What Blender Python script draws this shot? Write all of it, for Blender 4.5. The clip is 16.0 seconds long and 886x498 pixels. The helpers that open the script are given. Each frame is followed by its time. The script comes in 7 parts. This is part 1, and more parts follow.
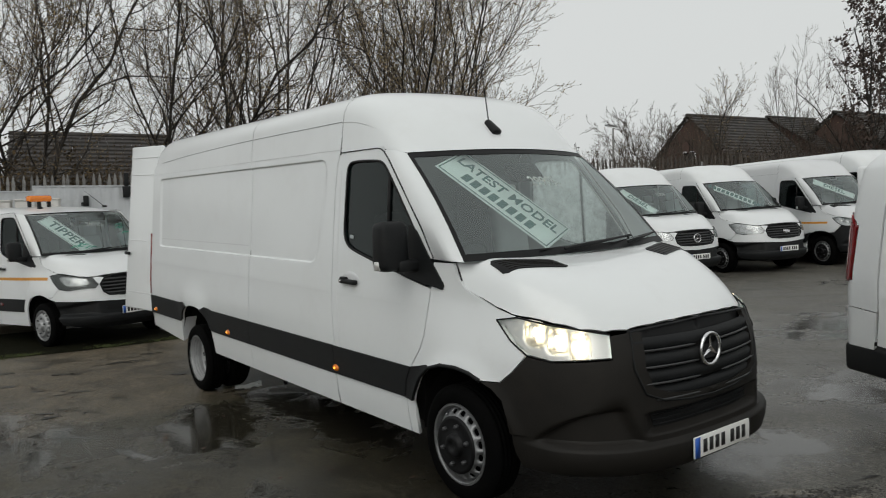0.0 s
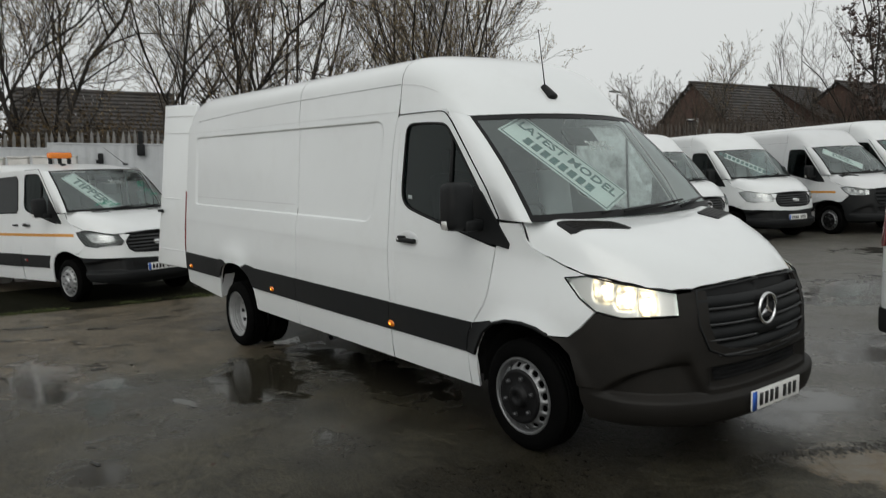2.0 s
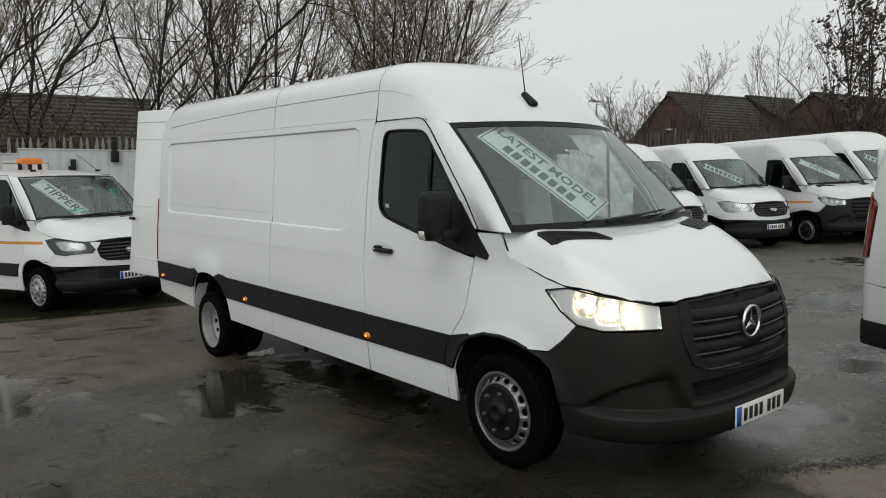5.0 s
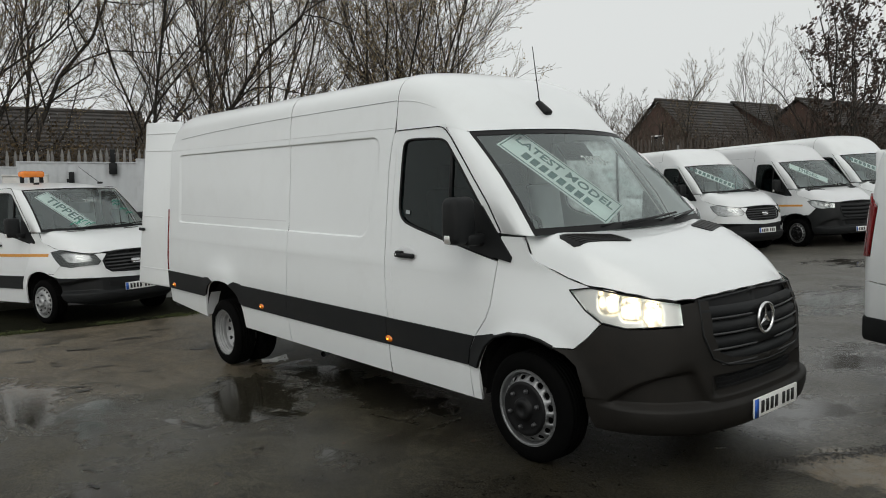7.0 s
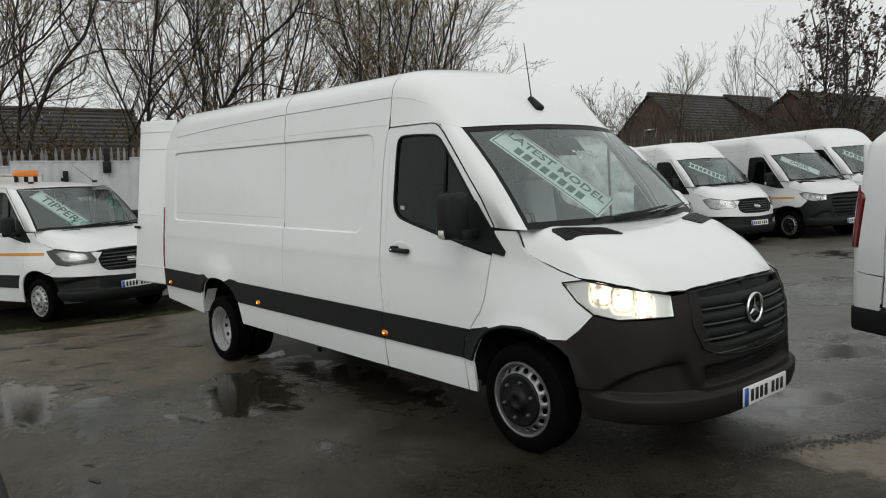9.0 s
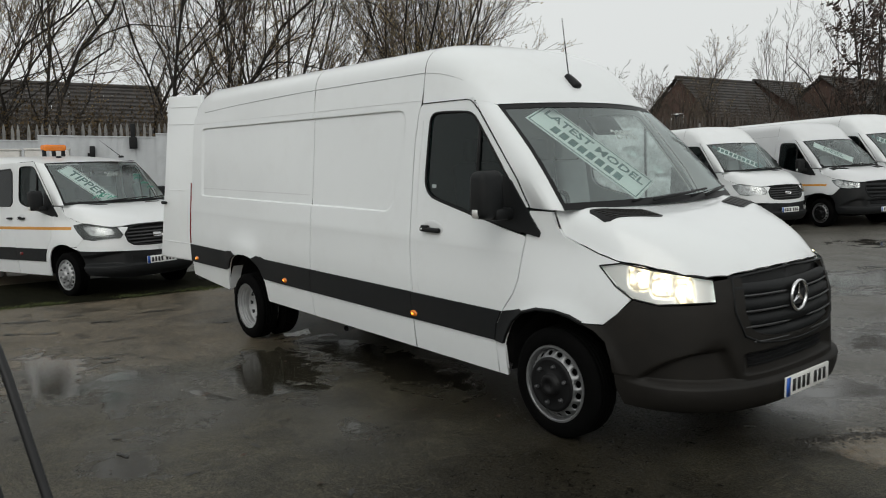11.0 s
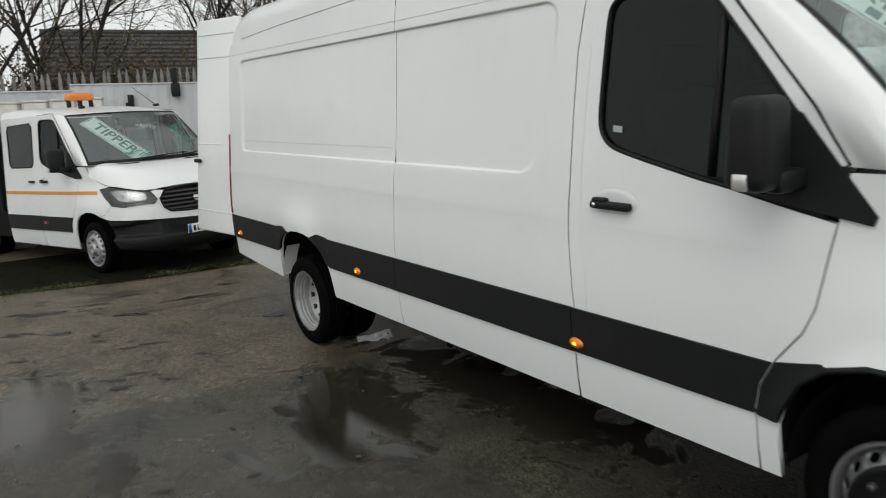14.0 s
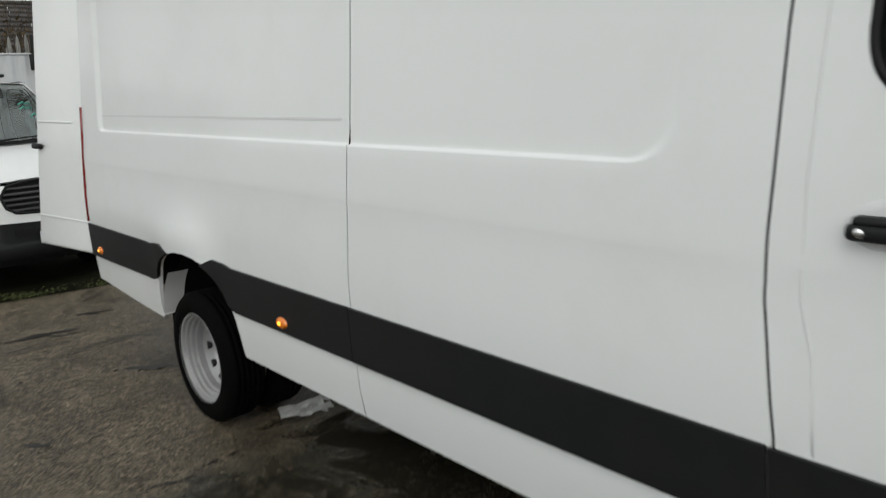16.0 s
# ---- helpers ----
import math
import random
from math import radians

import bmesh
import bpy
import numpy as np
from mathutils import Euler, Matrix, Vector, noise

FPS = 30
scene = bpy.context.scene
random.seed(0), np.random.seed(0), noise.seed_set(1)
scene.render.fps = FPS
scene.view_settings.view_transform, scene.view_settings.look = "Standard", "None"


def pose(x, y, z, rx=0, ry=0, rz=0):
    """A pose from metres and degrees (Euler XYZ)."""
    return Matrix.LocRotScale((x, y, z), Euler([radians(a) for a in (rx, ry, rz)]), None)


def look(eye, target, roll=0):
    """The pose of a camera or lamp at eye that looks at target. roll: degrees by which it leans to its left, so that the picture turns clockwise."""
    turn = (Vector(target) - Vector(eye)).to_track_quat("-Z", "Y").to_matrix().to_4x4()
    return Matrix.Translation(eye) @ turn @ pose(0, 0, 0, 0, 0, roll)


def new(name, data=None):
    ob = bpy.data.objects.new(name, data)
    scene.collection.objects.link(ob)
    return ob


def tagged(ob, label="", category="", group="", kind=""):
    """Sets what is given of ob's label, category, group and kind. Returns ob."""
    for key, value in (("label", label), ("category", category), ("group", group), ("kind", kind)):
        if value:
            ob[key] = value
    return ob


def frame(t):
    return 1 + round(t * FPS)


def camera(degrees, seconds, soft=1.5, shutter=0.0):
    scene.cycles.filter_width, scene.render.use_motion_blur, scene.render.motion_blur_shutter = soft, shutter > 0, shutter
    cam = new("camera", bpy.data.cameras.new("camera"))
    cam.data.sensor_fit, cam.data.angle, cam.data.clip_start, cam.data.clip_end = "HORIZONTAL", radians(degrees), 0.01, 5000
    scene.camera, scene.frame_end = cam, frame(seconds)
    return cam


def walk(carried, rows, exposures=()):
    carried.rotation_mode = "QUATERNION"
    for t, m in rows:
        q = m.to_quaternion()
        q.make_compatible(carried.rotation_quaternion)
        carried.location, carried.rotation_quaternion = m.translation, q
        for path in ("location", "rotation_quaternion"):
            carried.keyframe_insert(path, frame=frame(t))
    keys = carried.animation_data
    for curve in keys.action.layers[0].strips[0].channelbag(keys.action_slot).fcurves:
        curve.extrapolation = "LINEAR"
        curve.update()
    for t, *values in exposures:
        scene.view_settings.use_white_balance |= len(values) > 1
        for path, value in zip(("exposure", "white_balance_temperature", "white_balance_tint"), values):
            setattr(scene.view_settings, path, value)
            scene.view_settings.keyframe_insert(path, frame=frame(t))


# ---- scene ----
cam = camera(60.7, 16.0, soft=1.0, shutter=0.6)
PATH = [
    (0, (3.439, -3.649, 1.687), (1.844, -2.445, 1.598), -3.3),
    (0.5, (3.481, -3.806, 1.697), (1.871, -2.624, 1.607), -3.1),
    (1, (3.39, -3.999, 1.694), (1.798, -2.79, 1.622), -3.4),
    (1.5, (3.337, -4.095, 1.705), (1.745, -2.887, 1.624), -3.1),
    (2, (3.304, -4.116, 1.692), (1.723, -2.905, 1.508), -2.4),
    (2.5, (3.333, -4.142, 1.687), (1.79, -2.889, 1.466), -2.4),
    (3, (3.353, -4.142, 1.692), (1.825, -2.867, 1.497), -2.6),
    (3.5, (3.335, -4.139, 1.69), (1.822, -2.845, 1.499), -2.5),
    (4, (3.311, -4.121, 1.691), (1.809, -2.815, 1.494), -2.2),
    (4.5, (3.219, -3.993, 1.695), (1.669, -2.74, 1.528), -2.0),
    (7, (3.189, -4.31, 1.687), (1.66, -3.028, 1.544), -2.8),
    (7.5, (3.218, -4.336, 1.69), (1.694, -3.049, 1.551), -2.9),
    (8, (3.247, -4.348, 1.688), (1.729, -3.054, 1.55), -3.2),
    (10.5, (3.186, -4.354, 1.674), (1.647, -3.091, 1.483), -2.8),
    (11, (3.11, -4.349, 1.663), (1.558, -3.103, 1.464), -2.4),
    (11.5, (2.907, -4.29, 1.676), (1.369, -3.037, 1.419), -2.1),
    (12, (2.632, -4.067, 1.653), (1.052, -2.87, 1.386), -2.6),
    (12.5, (2.286, -3.862, 1.642), (0.677, -2.722, 1.307), -2.7),
    (13, (1.863, -3.709, 1.682), (0.255, -2.571, 1.333), -3.3),
    (13.5, (1.455, -3.471, 1.666), (-0.197, -2.392, 1.34), -3.9),
    (14, (0.989, -3.333, 1.663), (-0.646, -2.231, 1.327), -4.2),
    (14.5, (0.534, -3.206, 1.665), (-1.064, -2.057, 1.309), -4.6),
    (15, (0.034, -2.963, 1.647), (-1.563, -1.845, 1.201), -6.0),
    (15.5, (-0.425, -2.747, 1.619), (-1.907, -1.491, 1.146), -5.0),
    (16, (-0.767, -2.49, 1.553), (-2.246, -1.199, 1.172), -3.9),
]
SLOPE = pose(0, 0, 0, 1.6, -1.6, 0)   # the yard falls gently away from the lens's right
walk(cam, [(t, SLOPE @ look(eye, target, roll)) for t, eye, target, roll in PATH],
     [(0, -0.12, 6550, 6), (2.0, -0.08, 6550, 6), (2.6, 0.12, 6550, 6), (3.0, 0.10, 6550, 6), (3.5, -0.02, 6550, 6), (4.5, -0.04, 6550, 6), (8, 0.0, 6550, 6), (11.5, 0.02, 6550, 6), (12.5, 0.09, 6550, 6), (13.0, 0.20, 6550, 6), (13.5, 0.22, 6550, 6), (15.0, 0.18, 6550, 6), (15.5, 0.24, 6550, 6), (16, 0.24, 6550, 6)])

# ---- light: a low, even, overcast sky ----
world = bpy.data.worlds.new("overcast_sky")
scene.world = world
world.use_nodes = True
wn, wl = world.node_tree.nodes, world.node_tree.links
wn.clear()
w_out = wn.new("ShaderNodeOutputWorld")
w_bg = wn.new("ShaderNodeBackground")
w_sky = wn.new("ShaderNodeTexSky")
w_sky.sky_type = "NISHITA"
w_sky.sun_disc = False
w_sky.sun_elevation, w_sky.sun_rotation = radians(24), radians(130)
w_sky.dust_density, w_sky.ozone_density = 6.0, 1.0
w_hsv = wn.new("ShaderNodeHueSaturation")
w_hsv.inputs["Saturation"].default_value = 0.12
w_mix = wn.new("ShaderNodeMixRGB")
w_mix.inputs["Fac"].default_value = 0.82
w_mix.inputs["Color2"].default_value = (8.2, 8.3, 8.45, 1)
w_bg.inputs["Strength"].default_value = 0.10
wl.new(w_sky.outputs[0], w_hsv.inputs["Color"])
wl.new(w_hsv.outputs[0], w_mix.inputs["Color1"])
wl.new(w_mix.outputs[0], w_bg.inputs["Color"])
wl.new(w_bg.outputs[0], w_out.inputs["Surface"])
sun_data = bpy.data.lights.new("sun", "SUN")
sun_data.energy, sun_data.angle, sun_data.color = 0.55, radians(40), (1.0, 0.97, 0.93)
sun = new("sun", sun_data)
sun.matrix_world = look((20, -30, 40), (0, 0, 0))


# ---- materials ----
def nodes(mat):
    mat.use_nodes = True
    nt = mat.node_tree
    return nt.nodes, nt.links, nt.nodes["Principled BSDF"]


def material(name, color, rough=0.5, metal=0.0, vary=0.12, scale=6.0, bump=0.0, bump_scale=60.0, dirt=0.0, dirt_color=(0.16, 0.14, 0.11), coat=0.0, spec=0.5, random=0.0):
    m = bpy.data.materials.new(name)
    n, l, b = nodes(m)
    co = n.new("ShaderNodeTexCoord")
    n1 = n.new("ShaderNodeTexNoise")
    n1.inputs["Scale"].default_value, n1.inputs["Detail"].default_value = scale, 5
    l.new(co.outputs["Object"], n1.inputs["Vector"])
    ramp = n.new("ShaderNodeMapRange")
    ramp.inputs["From Min"].default_value, ramp.inputs["From Max"].default_value = 0.25, 0.75
    ramp.inputs["To Min"].default_value, ramp.inputs["To Max"].default_value = 1 - vary, 1 + vary
    l.new(n1.outputs["Fac"], ramp.inputs["Value"])
    mul = n.new("ShaderNodeVectorMath")
    mul.operation = "SCALE"
    mul.inputs[0].default_value = color[:3]
    l.new(ramp.outputs[0], mul.inputs["Scale"])
    last = mul.outputs[0]
    if random:
        info = n.new("ShaderNodeObjectInfo")
        geo = n.new("ShaderNodeNewGeometry")
        add = n.new("ShaderNodeMath")
        l.new(info.outputs["Random"], add.inputs[0])
        l.new(geo.outputs["Random Per Island"], add.inputs[1])
        fr = n.new("ShaderNodeMath")
        fr.operation = "FRACT"
        l.new(add.outputs[0], fr.inputs[0])
        rr = n.new("ShaderNodeMapRange")
        rr.inputs["To Min"].default_value, rr.inputs["To Max"].default_value = 1 - random, 1 + random
        l.new(fr.outputs[0], rr.inputs["Value"])
        m2 = n.new("ShaderNodeVectorMath")
        m2.operation = "SCALE"
        l.new(last, m2.inputs[0])
        l.new(rr.outputs[0], m2.inputs["Scale"])
        last = m2.outputs[0]
    if dirt:
        n2 = n.new("ShaderNodeTexNoise")
        n2.inputs["Scale"].default_value, n2.inputs["Detail"].default_value, n2.inputs["Roughness"].default_value = 2.3, 8, 0.7
        l.new(co.outputs["Object"], n2.inputs["Vector"])
        dr = n.new("ShaderNodeMapRange")
        dr.inputs["From Min"].default_value, dr.inputs["From Max"].default_value = 0.5, 0.8
        dr.inputs["To Max"].default_value = dirt
        l.new(n2.outputs["Fac"], dr.inputs["Value"])
        mx = n.new("ShaderNodeMixRGB")
        mx.inputs["Color2"].default_value = (*dirt_color, 1)
        l.new(dr.outputs[0], mx.inputs["Fac"])
        l.new(last, mx.inputs["Color1"])
        last = mx.outputs[0]
    l.new(last, b.inputs["Base Color"])
    b.inputs["Roughness"].default_value, b.inputs["Metallic"].default_value = rough, metal
    b.inputs["Coat Weight"].default_value, b.inputs["Coat Roughness"].default_value = coat, 0.06
    b.inputs["Specular IOR Level"].default_value = spec
    if bump:
        n3 = n.new("ShaderNodeTexNoise")
        n3.inputs["Scale"].default_value, n3.inputs["Detail"].default_value = bump_scale, 4
        l.new(co.outputs["Object"], n3.inputs["Vector"])
        bp = n.new("ShaderNodeBump")
        bp.inputs["Strength"].default_value, bp.inputs["Distance"].default_value = bump, 0.01
        l.new(n3.outputs["Fac"], bp.inputs["Height"])
        l.new(bp.outputs[0], b.inputs["Normal"])
    return m


def glass(name, color, rough=0.02, ior=1.52):
    """Thin tinted vehicle glass: a sharp reflection over a tinted view through."""
    m = bpy.data.materials.new(name)
    n, l, b = nodes(m)
    n.remove(b)
    tr, gl, mix, fr = n.new("ShaderNodeBsdfTransparent"), n.new("ShaderNodeBsdfGlossy"), n.new("ShaderNodeMixShader"), n.new("ShaderNodeFresnel")
    tr.inputs["Color"].default_value = (*color, 1)
    gl.inputs["Roughness"].default_value = rough
    gl.inputs["Color"].default_value = (0.92, 1.0, 0.985, 1)
    fr.inputs["IOR"].default_value = ior
    l.new(fr.outputs[0], mix.inputs["Fac"])
    l.new(tr.outputs[0], mix.inputs[1])
    l.new(gl.outputs[0], mix.inputs[2])
    l.new(mix.outputs[0], n["Material Output"].inputs["Surface"])
    return m


def glow(name, color, strength):
    m = bpy.data.materials.new(name)
    n, l, b = nodes(m)
    b.inputs["Base Color"].default_value = (*color, 1)
    b.inputs["Emission Color"].default_value = (*color, 1)
    b.inputs["Emission Strength"].default_value = strength
    return m



def fogged(name):
    """Door glass misted over in patches with condensation."""
    m = bpy.data.materials.new(name)
    n, l, b = nodes(m)
    n.remove(b)
    tr, df, mix = n.new("ShaderNodeBsdfTransparent"), n.new("ShaderNodeBsdfTranslucent"), n.new("ShaderNodeMixShader")
    tr.inputs["Color"].default_value = (0.55, 0.62, 0.61, 1)
    df.inputs["Color"].default_value = (0.62, 0.68, 0.66, 1)
    co, nz, rg = n.new("ShaderNodeTexCoord"), n.new("ShaderNodeTexNoise"), n.new("ShaderNodeMapRange")
    nz.inputs["Scale"].default_value, nz.inputs["Detail"].default_value, nz.inputs["Roughness"].default_value = 9, 6, 0.7
    rg.inputs["From Min"].default_value, rg.inputs["From Max"].default_value, rg.inputs["To Min"].default_value, rg.inputs["To Max"].default_value = 0.35, 0.62, 0.35, 0.95
    l.new(co.outputs["Object"], nz.inputs["Vector"])
    l.new(nz.outputs["Fac"], rg.inputs["Value"])
    l.new(rg.outputs[0], mix.inputs["Fac"])
    l.new(tr.outputs[0], mix.inputs[1])
    l.new(df.outputs[0], mix.inputs[2])
    l.new(mix.outputs[0], n["Material Output"].inputs["Surface"])
    return m


FOG = fogged("fogged_door_glass")
WHITE = material("white_paint", (0.775, 0.795, 0.80), 0.28, vary=0.02, scale=1.2, bump=0.05, bump_scale=3.2, dirt=0.12, dirt_color=(0.45, 0.42, 0.38), coat=0.7)
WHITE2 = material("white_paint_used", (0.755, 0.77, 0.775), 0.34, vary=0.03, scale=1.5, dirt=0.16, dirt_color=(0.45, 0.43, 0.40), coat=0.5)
# also stands for shade in the handle cups and body folds
GREYW = material("pale_grey_paint_and_shade", (0.66, 0.67, 0.68), 0.35, vary=0.03, scale=1.5, dirt=0.15, dirt_color=(0.4, 0.38, 0.35), coat=0.5)
PLASTIC = material("black_moulded_plastic", (0.0100, 0.0108, 0.0115), 0.52, vary=0.15, scale=9, bump=0.08, bump_scale=260, dirt=0.25, dirt_color=(0.024, 0.020, 0.016), spec=0.22)
BUMPER = material("dark_bumper_plastic", (0.0128, 0.0114, 0.0098), 0.54, vary=0.15, scale=9, bump=0.08, bump_scale=260, dirt=0.3, dirt_color=(0.026, 0.021, 0.016), spec=0.22)
DARK = material("dark_underbody", (0.006, 0.006, 0.006), 0.9, vary=0.3, scale=12, dirt=0.4, dirt_color=(0.014, 0.012, 0.010), spec=0.2)
LINER = material("wheel_arch_liner", (0.007, 0.007, 0.007), 0.9, vary=0.3, scale=7, dirt=0.5, dirt_color=(0.018, 0.015, 0.012), spec=0.15)
RUBBER = material("tyre_rubber", (0.0026, 0.0026, 0.0026), 0.8, vary=0.25, scale=14, bump=0.15, bump_scale=120, dirt=0.35, dirt_color=(0.006, 0.0055, 0.005), spec=0.04)
SILVER = material("silver_wheel_paint", (0.22, 0.224, 0.228), 0.36, 0.6, vary=0.10, scale=12, dirt=0.45, dirt_color=(0.10, 0.09, 0.075))
RIM_PALE = material("pale_silver_wheel_paint", (0.36, 0.365, 0.37), 0.40, 0.45, vary=0.10, scale=12, dirt=0.35, dirt_color=(0.16, 0.14, 0.12))
CHROME = material("chrome", (0.80, 0.80, 0.81), 0.20, 1.0, vary=0.03)
DULL = material("unlit_lamp_bowl", (0.52, 0.53, 0.54), 0.22, 0.55, vary=0.45, scale=16)
GREYBAR = material("grey_grille_bar", (0.05, 0.051, 0.053), 0.4, 0.2, vary=0.1)
SEAL = material("black_rubber_seal", (0.005, 0.005, 0.0055), 0.5, vary=0.2, spec=0.25)
GLASS_W = glass("windscreen_glass", (0.93, 0.99, 0.975), 0.02, 2.25)
GLASS_D = glass("door_glass", (0.20, 0.29, 0.29), 0.02, 1.36)
GLASS_L = glass("lamp_lens_glass", (0.93, 0.93, 0.92), 0.03)
REFLECTOR = material("lamp_reflector", (0.78, 0.77, 0.75), 0.28, 0.8, vary=0.05)
LAMP_ON = glow("lit_headlamp_bulb", (1.0, 0.78, 0.50), 5.0)
AMBER_ON = glow("lit_amber_marker", (1.0, 0.36, 0.03), 3.2)
AMBER = material("amber_plastic", (0.75, 0.20, 0.01), 0.25, vary=0.08, coat=0.5)
ORANGE_STRIPE = material("orange_reflective_tape", (0.62, 0.27, 0.03), 0.4, vary=0.08)
RED = material("red_tail_lamp_plastic", (0.17, 0.008, 0.009), 0.18, vary=0.15, coat=0.8)
DASH = material("dashboard_plastic", (0.018, 0.019, 0.020), 0.7, vary=0.15, scale=20, bump=0.1, bump_scale=200)
CLOTH = material("dark_seat_cloth", (0.05, 0.052, 0.055), 0.9, vary=0.2, scale=30, bump=0.2, bump_scale=150)
BULK = material("grey_cab_trim", (0.085, 0.092, 0.09), 0.75, vary=0.12, scale=5)
COVER = material("white_plastic_seat_cover", (0.70, 0.72, 0.72), 0.4, vary=0.08, scale=5)
PAPER = material("pale_green_sign_card", (0.88, 0.96, 0.94), 0.5, vary=0.04, scale=8)
INK = material("dark_green_print", (0.06, 0.16, 0.15), 0.6, vary=0.1)
PLATE_W = material("white_number_plate", (0.80, 0.80, 0.78), 0.35, vary=0.03)
PLATE_B = material("blue_plate_band", (0.02, 0.10, 0.45), 0.35, vary=0.03)
PRINT = material("black_print", (0.012, 0.012, 0.012), 0.5, vary=0.05)
STICKER = material("pale_window_sticker", (0.36, 0.40, 0.40), 0.6, vary=0.1, scale=60)
CHALK = material("white_window_paint", (0.85, 0.86, 0.85), 0.8, vary=0.25, scale=40)
SCRIBBLE = material("green_window_print", (0.10, 0.45, 0.33), 0.7, vary=0.2)
TIPMETAL = material("grey_tipper_sheet", (0.30, 0.31, 0.32), 0.5, 0.2, vary=0.15, scale=4, dirt=0.4)


# ---- shaping tools ----
def curve(points):
    """A smooth line through (x, y) points, as a function."""
    px = np.array([p[0] for p in points], float)
    py = np.array([p[1] for p in points], float)
    d = np.diff(py) / np.diff(px)
    t = np.empty(len(px))
    t[0], t[-1] = d[0], d[-1]
    for i in range(1, len(px) - 1):
        t[i] = 0 if d[i - 1] * d[i] <= 0 else 2 * d[i - 1] * d[i] / (d[i - 1] + d[i])

    def value(x):
        if x <= px[0]:
            return float(py[0])
        if x >= px[-1]:
            return float(py[-1])
        i = int(np.searchsorted(px, x)) - 1
        h = px[i + 1] - px[i]
        s = (x - px[i]) / h
        return float((2 * s**3 - 3 * s**2 + 1) * py[i] + (s**3 - 2 * s**2 + s) * h * t[i] + (-2 * s**3 + 3 * s**2) * py[i + 1] + (s**3 - s**2) * h * t[i + 1])

    return value


def step(a, b, x):
    s = min(1.0, max(0.0, (x - a) / (b - a)))
    return s * s * (3 - 2 * s)


def part(name, bm, mat, parent=None, label="", smooth=True, m=None):
    """Links a bmesh as one mesh object, under a thing or a part."""
    me = bpy.data.meshes.new(name)
    bm.to_mesh(me)
    bm.free()
    if smooth:
        me.polygons.foreach_set("use_smooth", [True] * len(me.polygons))
    if mat:
        me.materials.append(mat)
    ob = new(name, me)
    if parent:
        ob.parent = parent
    if m is not None:
        ob.matrix_local = m
    return tagged(ob, label=label)


def thing(name, m, label, category, group="", kind=""):
    ob = new(name)
    ob.empty_display_size = 0.2
    ob.matrix_world = m
    return tagged(ob, label, category, group, kind)


def grow(poly, d):
    """A polygon in the plane, moved in by d (out where d < 0)."""
    area = sum(p[0] * q[1] - q[0] * p[1] for p, q in zip(poly, poly[1:] + poly[:1]))
    sg = 1 if area > 0 else -1
    out = []
    for i, p in enumerate(poly):
        a, c = Vector(poly[i - 1]), Vector(poly[(i + 1) % len(poly)])
        p = Vector(p)
        e1, e2 = (p - a).normalized(), (c - p).normalized()
        n1, n2 = Vector((-e1.y, e1.x)) * sg, Vector((-e2.y, e2.x)) * sg
        k = n1 + n2
        k = k / max(0.35, k.length_squared / 2) if k.length > 1e-6 else n1
        out.append(tuple(p + k * d))
    return out


def sheet(at, polys, us=(), vs=(), depth=0.02, flip=False, skirt=True):
    """Sheet metal: polygons in the (u, v) of a surface at(u, v), cut along a grid, bent onto it, with turned-in edges."""
    bm = bmesh.new()
    if isinstance(polys[0][0], (int, float)):
        polys = [polys]
    for poly in polys:
        bm.faces.new([bm.verts.new((p[0], 0, p[1])) for p in poly])
    for value, no in [(u, (1, 0, 0)) for u in us] + [(v, (0, 0, 1)) for v in vs]:
        bmesh.ops.bisect_plane(bm, geom=bm.verts[:] + bm.edges[:] + bm.faces[:], dist=1e-4, plane_co=(value * no[0], 0, value * no[2]), plane_no=no)
    ref = {}
    for v in bm.verts:
        u, w = v.co.x, v.co.z
        p = at(u, w)
        du, dw = at(u + 1e-3, w) - at(u - 1e-3, w), at(u, w + 1e-3) - at(u, w - 1e-3)
        n = du.cross(dw)
        n = n.normalized() if n.length > 1e-12 else Vector((0, -1, 0))
        ref[v] = (p, -n if flip else n)
    for v, (p, n) in ref.items():
        v.co = p
    bm.normal_update()
    f = max(bm.faces, key=lambda q: q.calc_area())
    if f.normal.dot(sum((ref[v][1] for v in f.verts), Vector())) < 0:
        bmesh.ops.reverse_faces(bm, faces=bm.faces[:])
    if skirt:
        twin, deep = {}, {}
        for e in [e for e in bm.edges if len(e.link_faces) == 1]:
            lp = e.link_loops[0]
            a, b = lp.vert, lp.link_loop_next.vert
            if abs(a.co.y) < 2e-4 and abs(b.co.y) < 2e-4:
                continue  # the middle line, where two halves meet
            for v in (a, b):
                if v not in twin:
                    p, n = ref[v]
                    twin[v], deep[v] = bm.verts.new(p), bm.verts.new(p - n * depth)
            try:
                bm.faces.new((twin[b], twin[a], deep[a], deep[b]))
            except ValueError:
                pass
    return bm


def flipped(bm):
    """The same mesh on the other side of the lengthwise middle plane."""
    other = bm.copy()
    for v in other.verts:
        v.co.y = -v.co.y
    bmesh.ops.reverse_faces(other, faces=other.faces[:])
    return other


def span(a, b, s):
    n = max(1, round(abs(b - a) / s))
    return [a + (b - a) * i / n for i in range(n + 1)]


